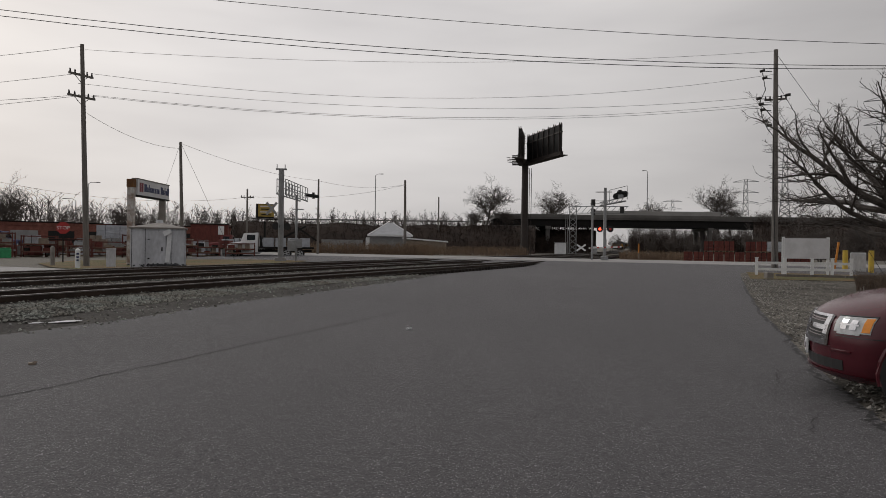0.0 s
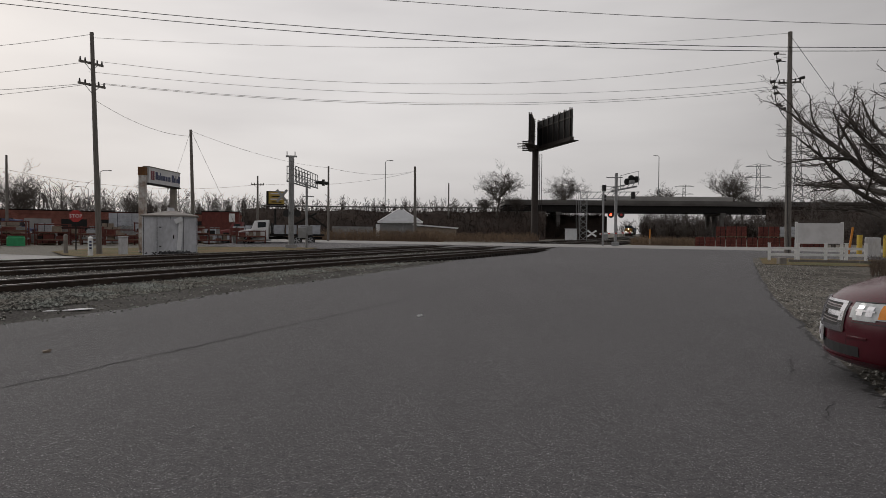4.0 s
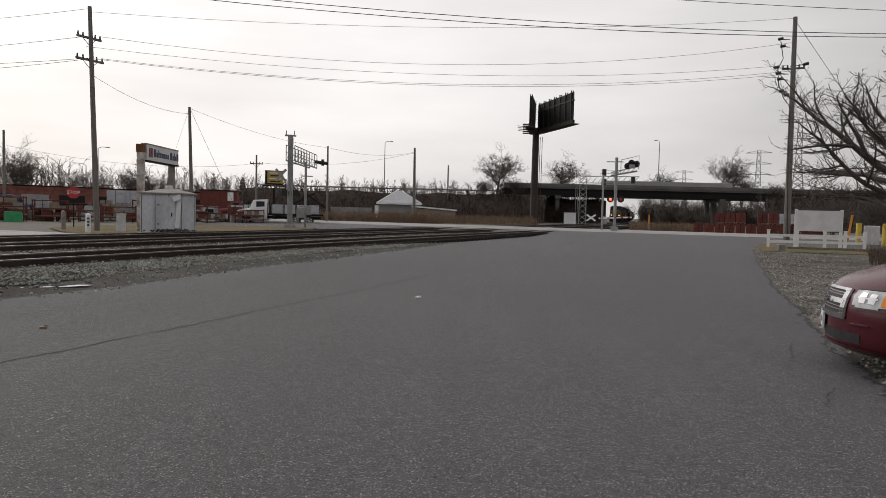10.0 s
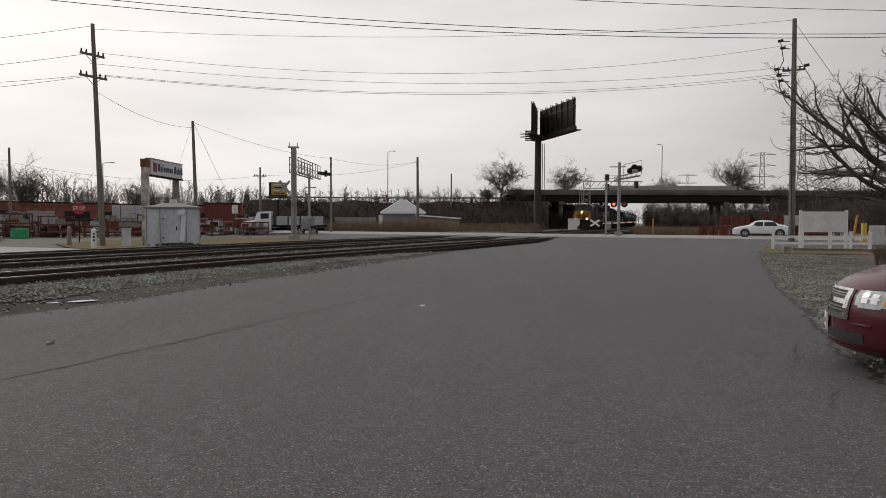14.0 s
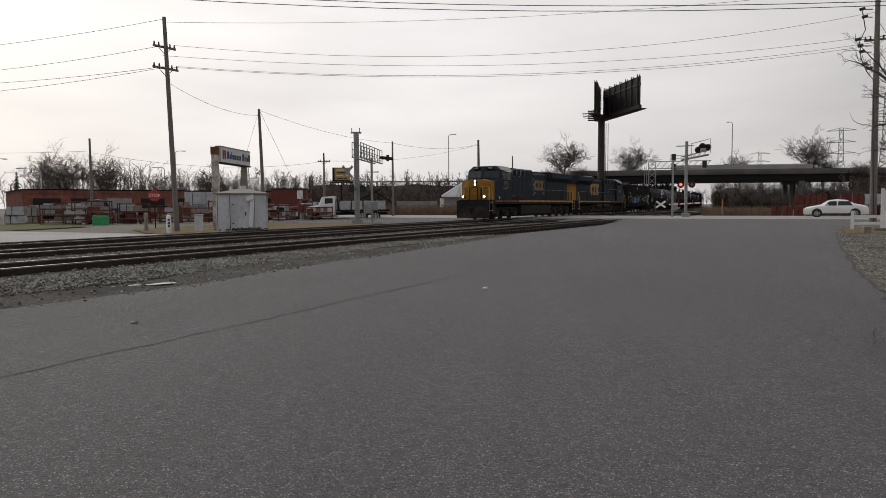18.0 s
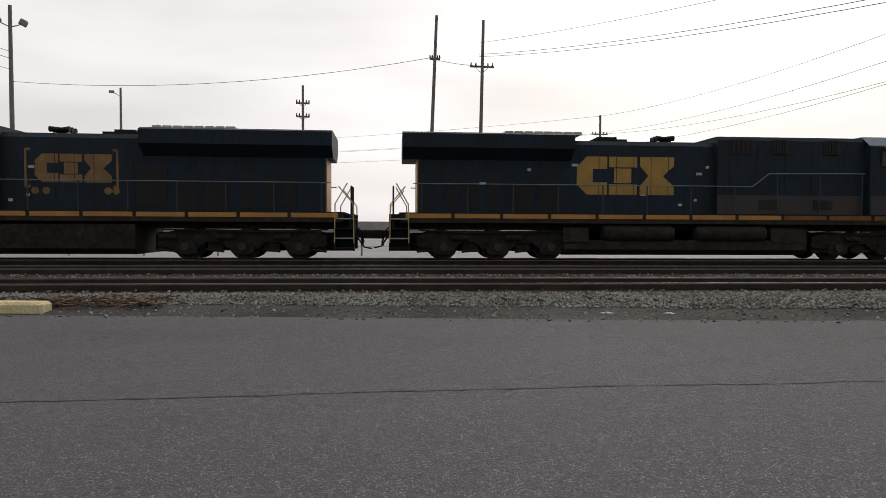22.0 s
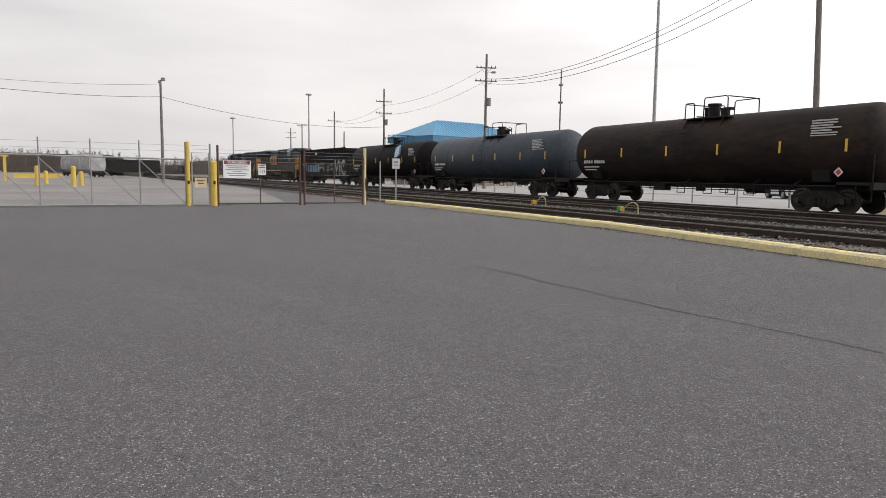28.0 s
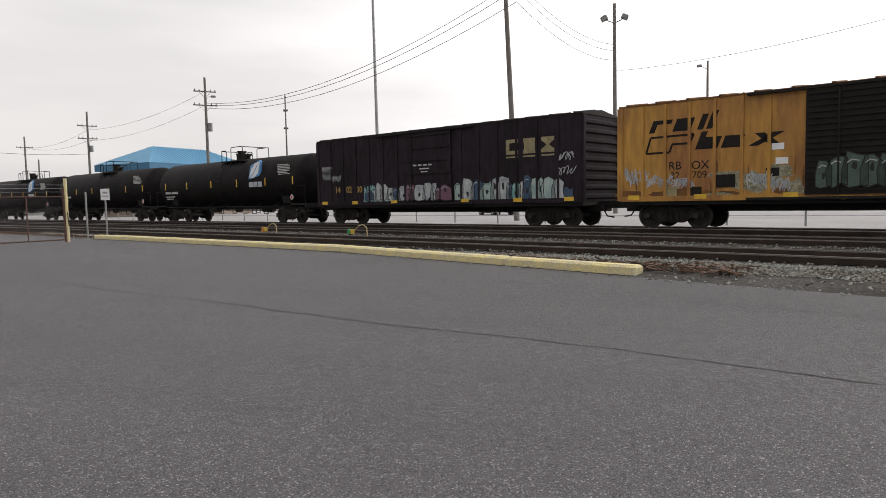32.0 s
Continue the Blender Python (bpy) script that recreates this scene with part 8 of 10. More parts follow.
# stacks of red brick beyond the crossing
for row in range(4):
    for col in range(12):
        if (col * 7 + row * 5) % 9 == 0:
            continue
        az = -19.8 - col * 0.75
        q = polar(az, 76 + (row % 2) * 2.0)
        if row < 2:
            pallet_stack(q.x, q.y, 0.0, -22, 0.98, 1.0, 1.05, "brickred", "strapped pallet of red bricks")
        elif col > 1 and (col + row) % 4:
            pallet_stack(q.x, q.y, 1.18, -22, 0.98, 1.0, 1.0, "brickred" if col not in (8, 9) else "wrapwhite", "strapped pallet of red bricks" if col not in (8, 9) else "pale wrapped pallet of stone")

# ---- houses ----


def gable_house(az, d, W, D, hw, hr, rz, wallm, label):
    p = polar(az, d)
    h = thing("house", pose(p.x, p.y, -0.02, 0, 0, rz), label, "house")
    wl = B().prism([(-D / 2, 0), (-D / 2, hw), (0, hr), (D / 2, hw), (D / 2, 0)], -W / 2, W / 2, "x")
    part("wall", wl, wallm, h)
    for s in (-1, 1):
        sl = math.degrees(math.atan2(hr - hw, D / 2))
        ln = math.hypot(hr - hw, D / 2) + 0.5
        part("roof", B().box(0, s * (D / 4 + 0.1), (hw + hr) / 2 + 0.08, W + 0.7, ln, 0.14, rx=-s * sl), "roofbrown", h)
    for y in (-2.2, 0.1, 2.2):
        wn = part("window", B().box(W / 2 + 0.03, y, 1.5, 0.06, 0.75, 1.25), "white", h)
        part("pane", B().box(W / 2 + 0.07, y, 1.5, 0.03, 0.55, 1.05), "window", wn)
    part("attic_window", B().box(W / 2 + 0.03, 0, hr - 1.0, 0.06, 0.4, 0.5), "white", h)
    part("chimney", B().box(-W * 0.25, 0.6, hr + 0.2, 0.9, 0.9, 1.3), "brickred", h)
    for x in np.linspace(-W / 2 + 2, W / 2 - 2, 5):
        wn = part("window", B().box(x, -D / 2 - 0.02, 1.5, 1.0, 0.06, 1.2), "white", h)
        part("pane", B().box(x, -D / 2 - 0.06, 1.5, 0.8, 0.03, 1.0), "window", wn)


gable_house(46.6, 96, 15, 8, 3.0, 5.2, 30, "brick", "long red-brick house with a brown gabled roof")


def hip_house():
    p = polar(4.62, 128)
    h = thing("house", pose(p.x, p.y, -0.02, 0, 0, 5), "small grey house with a pale hipped roof", "house")
    part("wall", B().box(0, 0, 1.6, 7.5, 7.6, 3.2), "blockgrey", h)
    r = B()
    r.add([(-4.1, -4.2, 3.2), (4.1, -4.2, 3.2), (4.1, 4.2, 3.2), (-4.1, 4.2, 3.2), (-0.5, 0, 5.6), (0.5, 0, 5.6)], [(3, 2, 1, 0), (0, 1, 5, 4), (1, 2, 5), (2, 3, 4, 5), (3, 0, 4)])
    part("roof", r, "roofpale", h)
    for x in (-1, 1):
        part("hip_trim", B().tube([(x * 4.1, -4.2, 3.24), (x * 0.5, 0, 5.62)], 0.09, 5), "white", h)
    part("fascia", B().box(0, -4.23, 3.16, 8.3, 0.08, 0.34), "white", h)
    part("porch", B().box(-4.1, -3.0, 1.4, 0.7, 1.4, 2.8), "white", h)
    q = polar(1.6, 126)
    g = thing("outbuilding", pose(q.x, q.y, -0.02, 0, 0, -2), "low shed with a flat white roof edge", "shed")
    part("wall", B().box(0, 0, 1.15, 7.5, 5, 2.3), "wraptan", g)
    part("roof", B().box(0, 0, 2.45, 8.2, 5.6, 0.25, ry=4), "white", g)
    u = polar(8.6, 118)
    t2 = thing("long_trailer", pose(u.x, u.y, -0.02, 0, 0, 8), "low pale trailer behind the reeds", "trailer")
    part("body", B().box(0, 0, 1.3, 7.0, 2.4, 1.9), "blockgrey", t2)
    part("chassis", B().box(0, 0, 0.32, 6.6, 2.0, 0.3), "steel_dark", t2)
    for x in (-2.2, 2.2):
        part("wheel", B().cyl((x, -1.1, 0.35), (x, 1.1, 0.35), 0.35, n=12), "rubber", t2)


M["roofpale"] = mat("pale_grey_roof", (0.42, 0.43, 0.45), 0.7, vary=0.15, scale=1.5)
hip_house()

p = polar(14.9, 100)
ys = thing("yellow_sign", pose(p.x, p.y, 0, 0, 0, 25), "small yellow and black roadside billboard on a post", "sign")
part("post", B().cyl((0, 0, 0), (0, 0, 4.6), 0.14, n=8), "steel_dark", ys)
bd = part("board", B().box(0, 0, 6.05, 2.5, 0.4, 2.0), "steel_dark", ys)
part("face", B().box(0.12, -0.22, 6.1, 2.2, 0.04, 1.7), "ochre", bd, "ochre sign face with pale bars")
for k in range(4):
    part("lettering_bar", B().box(0.12, -0.25, 6.7 - k * 0.4, 1.7 - 0.3 * (k % 2), 0.03, 0.16), "steel_dark" if k % 2 else "signwhite", bd)
part("catwalk", B().box(0, -0.3, 4.85, 3.2, 0.6, 0.08), "steel_dark", ys)


# ---- road vehicles ----


def lathe_wheel(parent, x, y, r, w, rim="rim"):
    wh = shared("wheel", "tyre%.2f" % r, lambda: B().lathe([(r * 0.62, -w / 2), (r * 0.93, -w / 2), (r, -w / 2 + 0.03), (r, w / 2 - 0.03), (r * 0.93, w / 2), (r * 0.62, w / 2)], 24), "rubber", parent, pose(x, y, r, 0, 0, 90), True)
    def rimmesh():
        b = B()
        for q in (-1, 1):
            x = q * (w / 2 + 0.006)
            b.tube([(x, r * 0.61 * math.cos(radians(k)), r * 0.61 * math.sin(radians(k))) for k in range(0, 361, 15)], r * 0.05, 6)
            b.cyl((x - 0.02 * q, 0, 0), (x + 0.012 * q, 0, 0), r * 0.17, n=14)
            for k in range(5):
                for e in (-9, 9):
                    a = radians(72 * k + e)
                    b.box(x, math.cos(a) * r * 0.37, math.sin(a) * r * 0.37, 0.03, r * 0.46, r * 0.1, rx=math.degrees(a))
        return b
    shared("rim", "rim%.2f" % r, rimmesh, "rimsilver", wh, None, True)


M["rimsilver"] = mat("silver_wheel_rim", (0.45, 0.46, 0.47), 0.35, 0.7, vary=0.1)
M["carwhite"] = mat("white_car_paint", (0.7, 0.71, 0.72), 0.25, vary=0.05, spec=0.6)
M["cardark"] = mat("dark_car_paint", (0.03, 0.032, 0.035), 0.25, vary=0.05, spec=0.6)
M["chrome"] = mat("chrome_trim", (0.6, 0.6, 0.62), 0.15, 1.0, vary=0.05)
M["lampclear"] = mat("clear_headlamp", (0.5, 0.52, 0.53), 0.1, 0.0, vary=0.3, scale=14, spec=0.8)
M["amber"] = mat("amber_lens", (0.75, 0.26, 0.02), 0.2)
M["blackplastic"] = mat("black_trim", (0.015, 0.015, 0.016), 0.6)


def loft(sections):
    """A body skinned over cross-sections: each is (x, [(y, z), ...])."""
    b = B()
    n = len(sections[0][1])
    for x, ring in sections:
        b.v += [(x, y, z) for y, z in ring]
    for i in range(len(sections) - 1):
        for k in range(n - 1):
            a = i * n + k
            b.f.append((a, a + 1, a + n + 1, a + n))
    b.f.append(tuple(range(n)))
    b.f.append(tuple(range((len(sections) - 1) * n, len(sections) * n)))
    return b


def car_ring(hw, z0, belt, top, tw):
    """Half-rounded ring of a car body from one foot over the top to the other."""
    r = [(-hw * 0.94, z0), (-hw, z0 + 0.2), (-hw, belt - 0.15), (-hw * 0.97, belt)]
    if top > belt + 0.05:
        r += [(-tw * 1.03, top - 0.14), (-tw * 0.9, top - 0.02), (-tw * 0.5, top + 0.03)]
    else:
        r += [(-hw * 0.92, belt + 0.02), (-hw * 0.75, top + 0.03), (-hw * 0.4, top + 0.06)]
    return r + [(-y, z) for y, z in r[::-1]]


def passenger_car(m, label, paint, kind="sedan"):
    c = thing("car", m, label, "car", "cars")
    if kind == "sedan":
        L = 4.85
        prof = [(-2.42, 0.35, 0.62, 0.66, 0.6, 0.78), (-2.3, 0.24, 0.8, 0.84, 0.6, 0.86), (-1.75, 0.22, 0.95, 1.02, 0.6, 0.9), (-1.3, 0.22, 0.98, 1.12, 0.6, 0.9), (-0.7, 0.22, 0.97, 1.42, 0.6, 0.91), (0.0, 0.22, 0.95, 1.46, 0.62, 0.91), (0.55, 0.22, 0.93, 1.4, 0.6, 0.91), (1.15, 0.22, 0.92, 1.02, 0.62, 0.9), (1.7, 0.22, 0.84, 0.88, 0.6, 0.9), (2.25, 0.22, 0.72, 0.76, 0.6, 0.86), (2.42, 0.3, 0.58, 0.62, 0.55, 0.75)]
        wb, r = 1.38, 0.33
    else:
        prof = [(-2.42, 0.4, 0.85, 0.9, 0.7, 0.85), (-2.35, 0.3, 1.05, 1.3, 0.66, 0.9), (-1.9, 0.28, 1.08, 1.66, 0.68, 0.93), (-0.8, 0.28, 1.06, 1.72, 0.68, 0.95), (0.2, 0.28, 1.04, 1.7, 0.68, 0.95), (0.55, 0.28, 1.04, 1.6, 0.66, 0.95), (1.15, 0.28, 1.02, 1.1, 0.68, 0.94), (1.8, 0.28, 0.96, 1.02, 0.68, 0.93), (2.25, 0.28, 0.85, 0.92, 0.66, 0.9), (2.4, 0.36, 0.68, 0.74, 0.6, 0.8)]
        wb, r = 1.4, 0.37
    part("body", loft([(x, car_ring(hw, z0, be, tp, tw)) for x, z0, be, tp, tw, hw in prof]), paint, c, smooth=True)
    hw = 0.91 if kind == "sedan" else 0.95
    z0, z1 = (0.97, 1.33) if kind == "sedan" else (1.1, 1.55)
    xs = (-1.25, -0.1, 0.85) if kind == "sedan" else (-2.0, -0.75, 0.7)
    for s in (-1, 1):
        for k in (0, 1):
            a, b_ = xs[k], xs[k + 1]
            t = 0.28 if (k == 1 or kind == "sedan") else 0.1
            ta, tb = a + (t if k == 0 else 0.06), b_ - (t * 1.3 if k == 1 else 0.06)
            ys0, ys1 = s * (hw * 0.965 + 0.012), s * (hw * 0.755 + 0.012)
            w = B().add([(a + 0.05, ys0, z0), (b_ - 0.03, ys0, z0), (tb, ys1, z1), (ta, ys1, z1), (a + 0.05, ys0 * 0.97, z0), (b_ - 0.03, ys0 * 0.97, z0), (tb, ys1 * 0.95, z1), (ta, ys1 * 0.95, z1)], [(0, 1, 2, 3), (7, 6, 5, 4), (0, 4, 5, 1), (1, 5, 6, 2), (2, 6, 7, 3), (3, 7, 4, 0)])
            part("window", w, "window", c)
        part("headlamp", B().box(2.2, s * 0.66, 0.66 if kind == "sedan" else 0.82, 0.34, 0.34, 0.14, rz=-s * 25, ch=0.03), "lampclear", c)
        part("tail_lamp", B().box(-2.33, s * 0.68, 0.82 if kind == "sedan" else 1.0, 0.16, 0.3, 0.18, ch=0.02), "redpaint", c)
        part("mirror", B().box(0.62, s * (hw + 0.1), 1.02 if kind == "sedan" else 1.15, 0.12, 0.2, 0.13, ch=0.03), paint, c)
        part("sill", B().box(0, s * (hw - 0.02), 0.26, 2.4, 0.06, 0.12), "blackplastic", c)
        for x in (-wb, wb):
            part("wheel_arch", B().cyl((x, s * (hw - 0.24), r + 0.02), (x, s * (hw + 0.006), r + 0.02), r + 0.06, n=20), "blackplastic", c)
            lathe_wheel(c, x, s * (hw - 0.1), r, 0.22)
    part("grille", B().box(2.4, 0, 0.55, 0.06, 0.8, 0.22, ch=0.02), "blackplastic", c)
    return c


def ground_pose(az, d, heading_az, z=0.0):
    p = polar(az, d)
    return pose(p.x, p.y, z, 0, 0, heading_az + 90)


white_car = passenger_car(pose(28, 56, 0.29), "white sedan waiting at the level crossing", "carwhite")
passenger_car(ground_pose(41.4, 76, -52, -0.03), "white crossover parked beside the lawn", "carwhite", "suv")
passenger_car(ground_pose(46.2, 80, -110, -0.03), "dark pickup-like car parked behind the bush", "cardark", "suv")


def delivery_truck(az, d, rz, paint, label, crane=False):
    p = polar(az, d)
    t = thing("truck", pose(p.x, p.y, -0.03, 0, 0, rz), label, "truck", "trucks")
    part("chassis", B().box(0, 0, 0.75, 8.2, 1.0, 0.25), "steel_dark", t)
    cab = part("cab", loft([(-4.1, [(-0.95, 0.6), (-1.0, 1.3), (-0.85, 1.45), (0.85, 1.45), (1.0, 1.3), (0.95, 0.6)]), (-2.9, [(-1.05, 0.6), (-1.1, 1.45), (-0.95, 1.62), (0.95, 1.62), (1.1, 1.45), (1.05, 0.6)]), (-2.55, [(-1.15, 0.6), (-1.15, 1.6), (-1.0, 2.45), (1.0, 2.45), (1.15, 1.6), (1.15, 0.6)]), (-1.2, [(-1.15, 0.6), (-1.15, 1.7), (-1.02, 2.55), (1.02, 2.55), (1.15, 1.7), (1.15, 0.6)])]), paint, t)
    part("windscreen", B().box(-2.76, 0, 2.02, 0.05, 1.7, 0.66, ry=22), "window", cab)
    for s in (-1, 1):
        part("side_window", B().box(-1.85, s * 1.1, 2.02, 0.8, 0.06, 0.6), "window", cab)
        part("headlamp", B().box(-4.12, s * 0.7, 1.0, 0.06, 0.3, 0.2), "lampclear", cab)
    part("grille", B().box(-4.12, 0, 1.05, 0.06, 0.9, 0.6), "chrome", cab)
    part("bumper", B().box(-4.2, 0, 0.6, 0.2, 2.2, 0.28), "chrome", t)
    part("flatbed", B().box(1.6, 0, 1.05, 5.4, 2.4, 0.2), "steel_dark", t)
    part("headboard", B().box(-0.95, 0, 1.7, 0.1, 2.3, 1.1), "steel_dark", t)
    for k in range(4):
        part("load_block", B().box(-0.2 + k * 1.2, 0, 1.6, 1.0, 1.8, 0.9), "wrapwhite", t)
    if crane:
        part("crane_arm", B().box(2.2, 0, 2.6, 3.0, 0.16, 0.18, ry=-28).box(3.6, 0, 2.5, 2.4, 0.14, 0.16, ry=35), "steel_dark", t)
    for x in (-3.2, 1.6, 2.9):
        for s in (-1, 1):
            lathe_wheel(t, x, s * 0.98, 0.48, 0.3)


M["truckred"] = mat("dull_red_truck_paint", (0.16, 0.025, 0.025), 0.5)
delivery_truck(14.4, 71, 12, "carwhite", "white flatbed truck with a folded loader crane", True)
delivery_truck(16.7, 96, 10, "truckred", "red flatbed truck loaded with stone")
delivery_truck(34.5, 92, 190, "signblue", "blue flatbed truck parked by the warehouse")


VAN_ROWS = [(0.20, 2.40, 0.80), (0.25, 2.52, 0.90), (0.31, 2.55, 0.95), (0.42, 2.56, 0.965), (0.52, 2.56, 0.975), (0.60, 2.56, 0.98), (0.70, 2.545, 0.975), (0.80, 2.52, 0.965), (0.88, 2.47, 0.95), (0.94, 2.38, 0.925), (0.985, 2.27, 0.885), (1.035, 2.1, 0.83), (1.06, 1.85, 0.74), (1.085, 1.6, 0.6)]


def van_at(u, z, out=0.0):
    """A point on the van's front and wings: u runs from 0 at the middle to 1 at the corner, then metres back along the wing."""
    zs = [r[0] for r in VAN_ROWS]
    nose, hw = float(np.interp(z, zs, [r[1] for r in VAN_ROWS])), float(np.interp(z, zs, [r[2] for r in VAN_ROWS]))
    sg = -1 if u < 0 else 1
    a = min(abs(u), 1.0)
    f = 1 - (1 - a) ** 1.25
    x = nose - 0.36 * f ** 2 - 0.12 * f ** 6
    y = hw * f
    back = max(abs(u) - 1.0, 0.0)
    x -= back
    y += 0.03 * min(back / 0.4, 1.0)
    n = Vector((max(0.0, 1.2 - a), 0.9 * a ** 3, 0.15)) if back == 0 else Vector((0.05, 1, 0.1))
    n.normalize()
    zz = z + (0.09 * max(0.0, 2.3 - x) if z > 0.82 else 0.0) * min(1.0, max(0.0, (z - 0.82) / 0.15))
    return Vector((x + n.x * out, sg * (y + n.y * out), zz + n.z * out))


def van_patch(u0, u1, z00, z01, z10, z11, out, nu=8, nz=3, thick=0.02):
    """A raised plate on the van's skin between two runs of heights."""
    b = B()
    for q in (out, out - thick):
        for i in range(nu + 1):
            f = i / nu
            for j in range(nz + 1):
                g = j / nz
                lo, hi = z00 + (z10 - z00) * f, z01 + (z11 - z01) * f
                b.v.append(tuple(van_at(u0 + (u1 - u0) * f, lo + (hi - lo) * g, q)))
    m, top = nz + 1, (nu + 1) * (nz + 1)
    for i in range(nu):
        for j in range(nz):
            a = i * m + j
            b.f += [(a, a + m, a + m + 1, a + 1), (top + a, top + a + 1, top + a + m + 1, top + a + m)]
    rim = [i * m for i in range(nu + 1)] + [nu * m + j for j in range(1, m)] + [i * m + nz for i in range(nu - 1, -1, -1)] + [j for j in range(nz - 1, 0, -1)]
    for i, a in enumerate(rim):
        c = rim[(i + 1) % len(rim)]
        b.f.append((a, c, top + c, top + a))
    return b


def minivan():
    v = thing("minivan", pose(6.354, 6.377, 0.0, 0, 0, 154.1), "dark red minivan parked at the road edge", "minivan")
    us = [-1.9, -1.6, -1.3, -1.12] + [k / 10 for k in range(-10, 11)] + [1.12, 1.3, 1.6, 1.9]
    b = B()
    for z, _, _ in VAN_ROWS:
        b.v += [tuple(van_at(u, z)) for u in us]
    n = len(us)
    for i in range(len(VAN_ROWS) - 1):
        for k in range(n - 1):
            a = i * n + k
            b.f.append((a, a + 1, a + n + 1, a + n))
    last = (len(VAN_ROWS) - 1) * n
    b.f.append(tuple(range(last, last + n)))
    b.f.append(tuple(range(n - 1, -1, -1)))
    part("front_body", b, "vanred", v, smooth=True)
    prof = [(1.5, 0.22, 1.06, 1.14, 0.7, 0.985), (1.15, 0.22, 1.1, 1.28, 0.72, 1.0), (0.1, 0.22, 1.06, 1.7, 0.74, 1.0), (-1.2, 0.22, 1.07, 1.76, 0.75, 1.0), (-2.3, 0.25, 1.06, 1.7, 0.74, 0.99), (-2.5, 0.35, 1.0, 1.2, 0.72, 0.95)]
    part("cabin", loft([(x, car_ring(hw, z0, be, tp, tw)) for x, z0, be, tp, tw, hw in prof]), "vanred", v, smooth=True)
    g = part("grille", van_patch(-0.5, 0.5, 0.57, 0.84, 0.57, 0.84, 0.006, 12), "blackplastic", v)
    part("grille_surround", van_patch(-0.53, 0.53, 0.545, 0.6, 0.545, 0.6, 0.03, 12), "chrome", g)
    part("grille_surround", van_patch(-0.53, 0.53, 0.83, 0.855, 0.83, 0.855, 0.028, 12), "chrome", g)
    part("grille_cross", van_patch(-0.5, 0.5, 0.695, 0.745, 0.695, 0.745, 0.028, 12), "chrome", g)
    part("grille_cross", van_patch(-0.04, 0.04, 0.6, 0.83, 0.6, 0.83, 0.03, 2), "chrome", g)
    for z in (0.63, 0.66, 0.775, 0.8):
        part("grille_bar", van_patch(-0.48, 0.48, z, z + 0.008, z, z + 0.008, 0.014, 12, 1), "lipgrey", g)
    for s in (-1, 1):
        part("grille_surround", van_patch(s * 0.47, s * 0.535, 0.56, 0.85, 0.56, 0.85, 0.028, 2), "chrome", g)
        lm = part("headlamp", van_patch(s * 0.6, s * 0.955, 0.705, 0.855, 0.71, 0.862, 0.012, 12), "lampclear", v, "clear headlamp with amber corner")
        part("lamp_bowl", van_patch(s * 0.64, s * 0.86, 0.685, 0.71, 0.69, 0.715, 0.012, 8), "lampclear", lm)
        part("turn_lamp", van_patch(s * 0.875, s * 0.945, 0.72, 0.85, 0.725, 0.855, 0.018, 4), "amber", lm, "amber turn signal")
        for u in (0.7, 0.79):
            part("reflector", van_patch(s * (u - 0.03), s * (u + 0.03), 0.735, 0.83, 0.735, 0.83, 0.018, 3), "chrome", lm)
        part("reflector", van_patch(s * 0.66, s * 0.84, 0.775, 0.79, 0.775, 0.79, 0.022, 6, 1), "chrome", lm)
        part("lamp_edge", van_patch(s * 0.595, s * 0.96, 0.858, 0.866, 0.866, 0.874, 0.016, 12, 1), "blackplastic", lm)
        part("trim_line", van_patch(s * 0.58, s * 0.8, 0.505, 0.52, 0.51, 0.525, 0.016, 5, 1), "vanred", v)
        part("bumper_seam", van_patch(s * 0.62, s * 1.15, 0.662, 0.668, 0.668, 0.674, 0.004, 10, 1), "blackplastic", v)
        part("wheel_arch", B().cyl((1.6, s * 0.72, 0.36), (1.6, s * 1.016, 0.36), 0.42, n=28), "blackplastic", v)
        lathe_wheel(v, 1.6, s * 0.945, 0.345, 0.22)
        part("arch_lip", B().tube([(1.6 + 0.435 * math.cos(radians(t)), s * 1.005, 0.36 + 0.435 * math.sin(radians(t))) for t in range(-15, 200, 15)], 0.022, 6), "vanred", v)
        part("wheel_arch", B().cyl((-1.5, s * 0.72, 0.36), (-1.5, s * 1.006, 0.36), 0.41, n=24), "blackplastic", v)
        lathe_wheel(v, -1.5, s * 0.91, 0.345, 0.22)
        for a, b_ in ((0.95, 0.0), (-0.1, -1.1), (-1.2, -2.2)):
            w = B().add([(a, s * 0.99, 1.1), (b_, s * 0.99, 1.1), (b_ - 0.05, s * 0.83, 1.55), (a - (0.6 if a > 0.5 else 0.05), s * 0.83, 1.55)], [(0, 1, 2, 3)])
            part("window", w, "window", v)
        part("mirror", B().box(0.95, s * 1.1, 1.12, 0.14, 0.22, 0.16, ch=0.04), "vanred", v)
    part("windscreen", B().add([(1.42, -0.8, 1.13), (1.42, 0.8, 1.13), (0.35, 0.68, 1.66), (0.35, -0.68, 1.66)], [(0, 1, 2, 3)]), "window", v)
    part("wiper", B().cyl((1.46, -0.5, 1.14), (1.3, 0.35, 1.21), 0.012, n=5), "blackplastic", v)
    part("number_plate", B().box(2.58, 0, 0.48, 0.02, 0.31, 0.16), "white", v)
    part("plate_bar", B().box(2.594, 0, 0.48, 0.012, 0.22, 0.05), "textgrey", v)
    part("lower_grille", van_patch(-0.72, 0.72, 0.33, 0.43, 0.33, 0.43, 0.006, 12), "blackplastic", v)
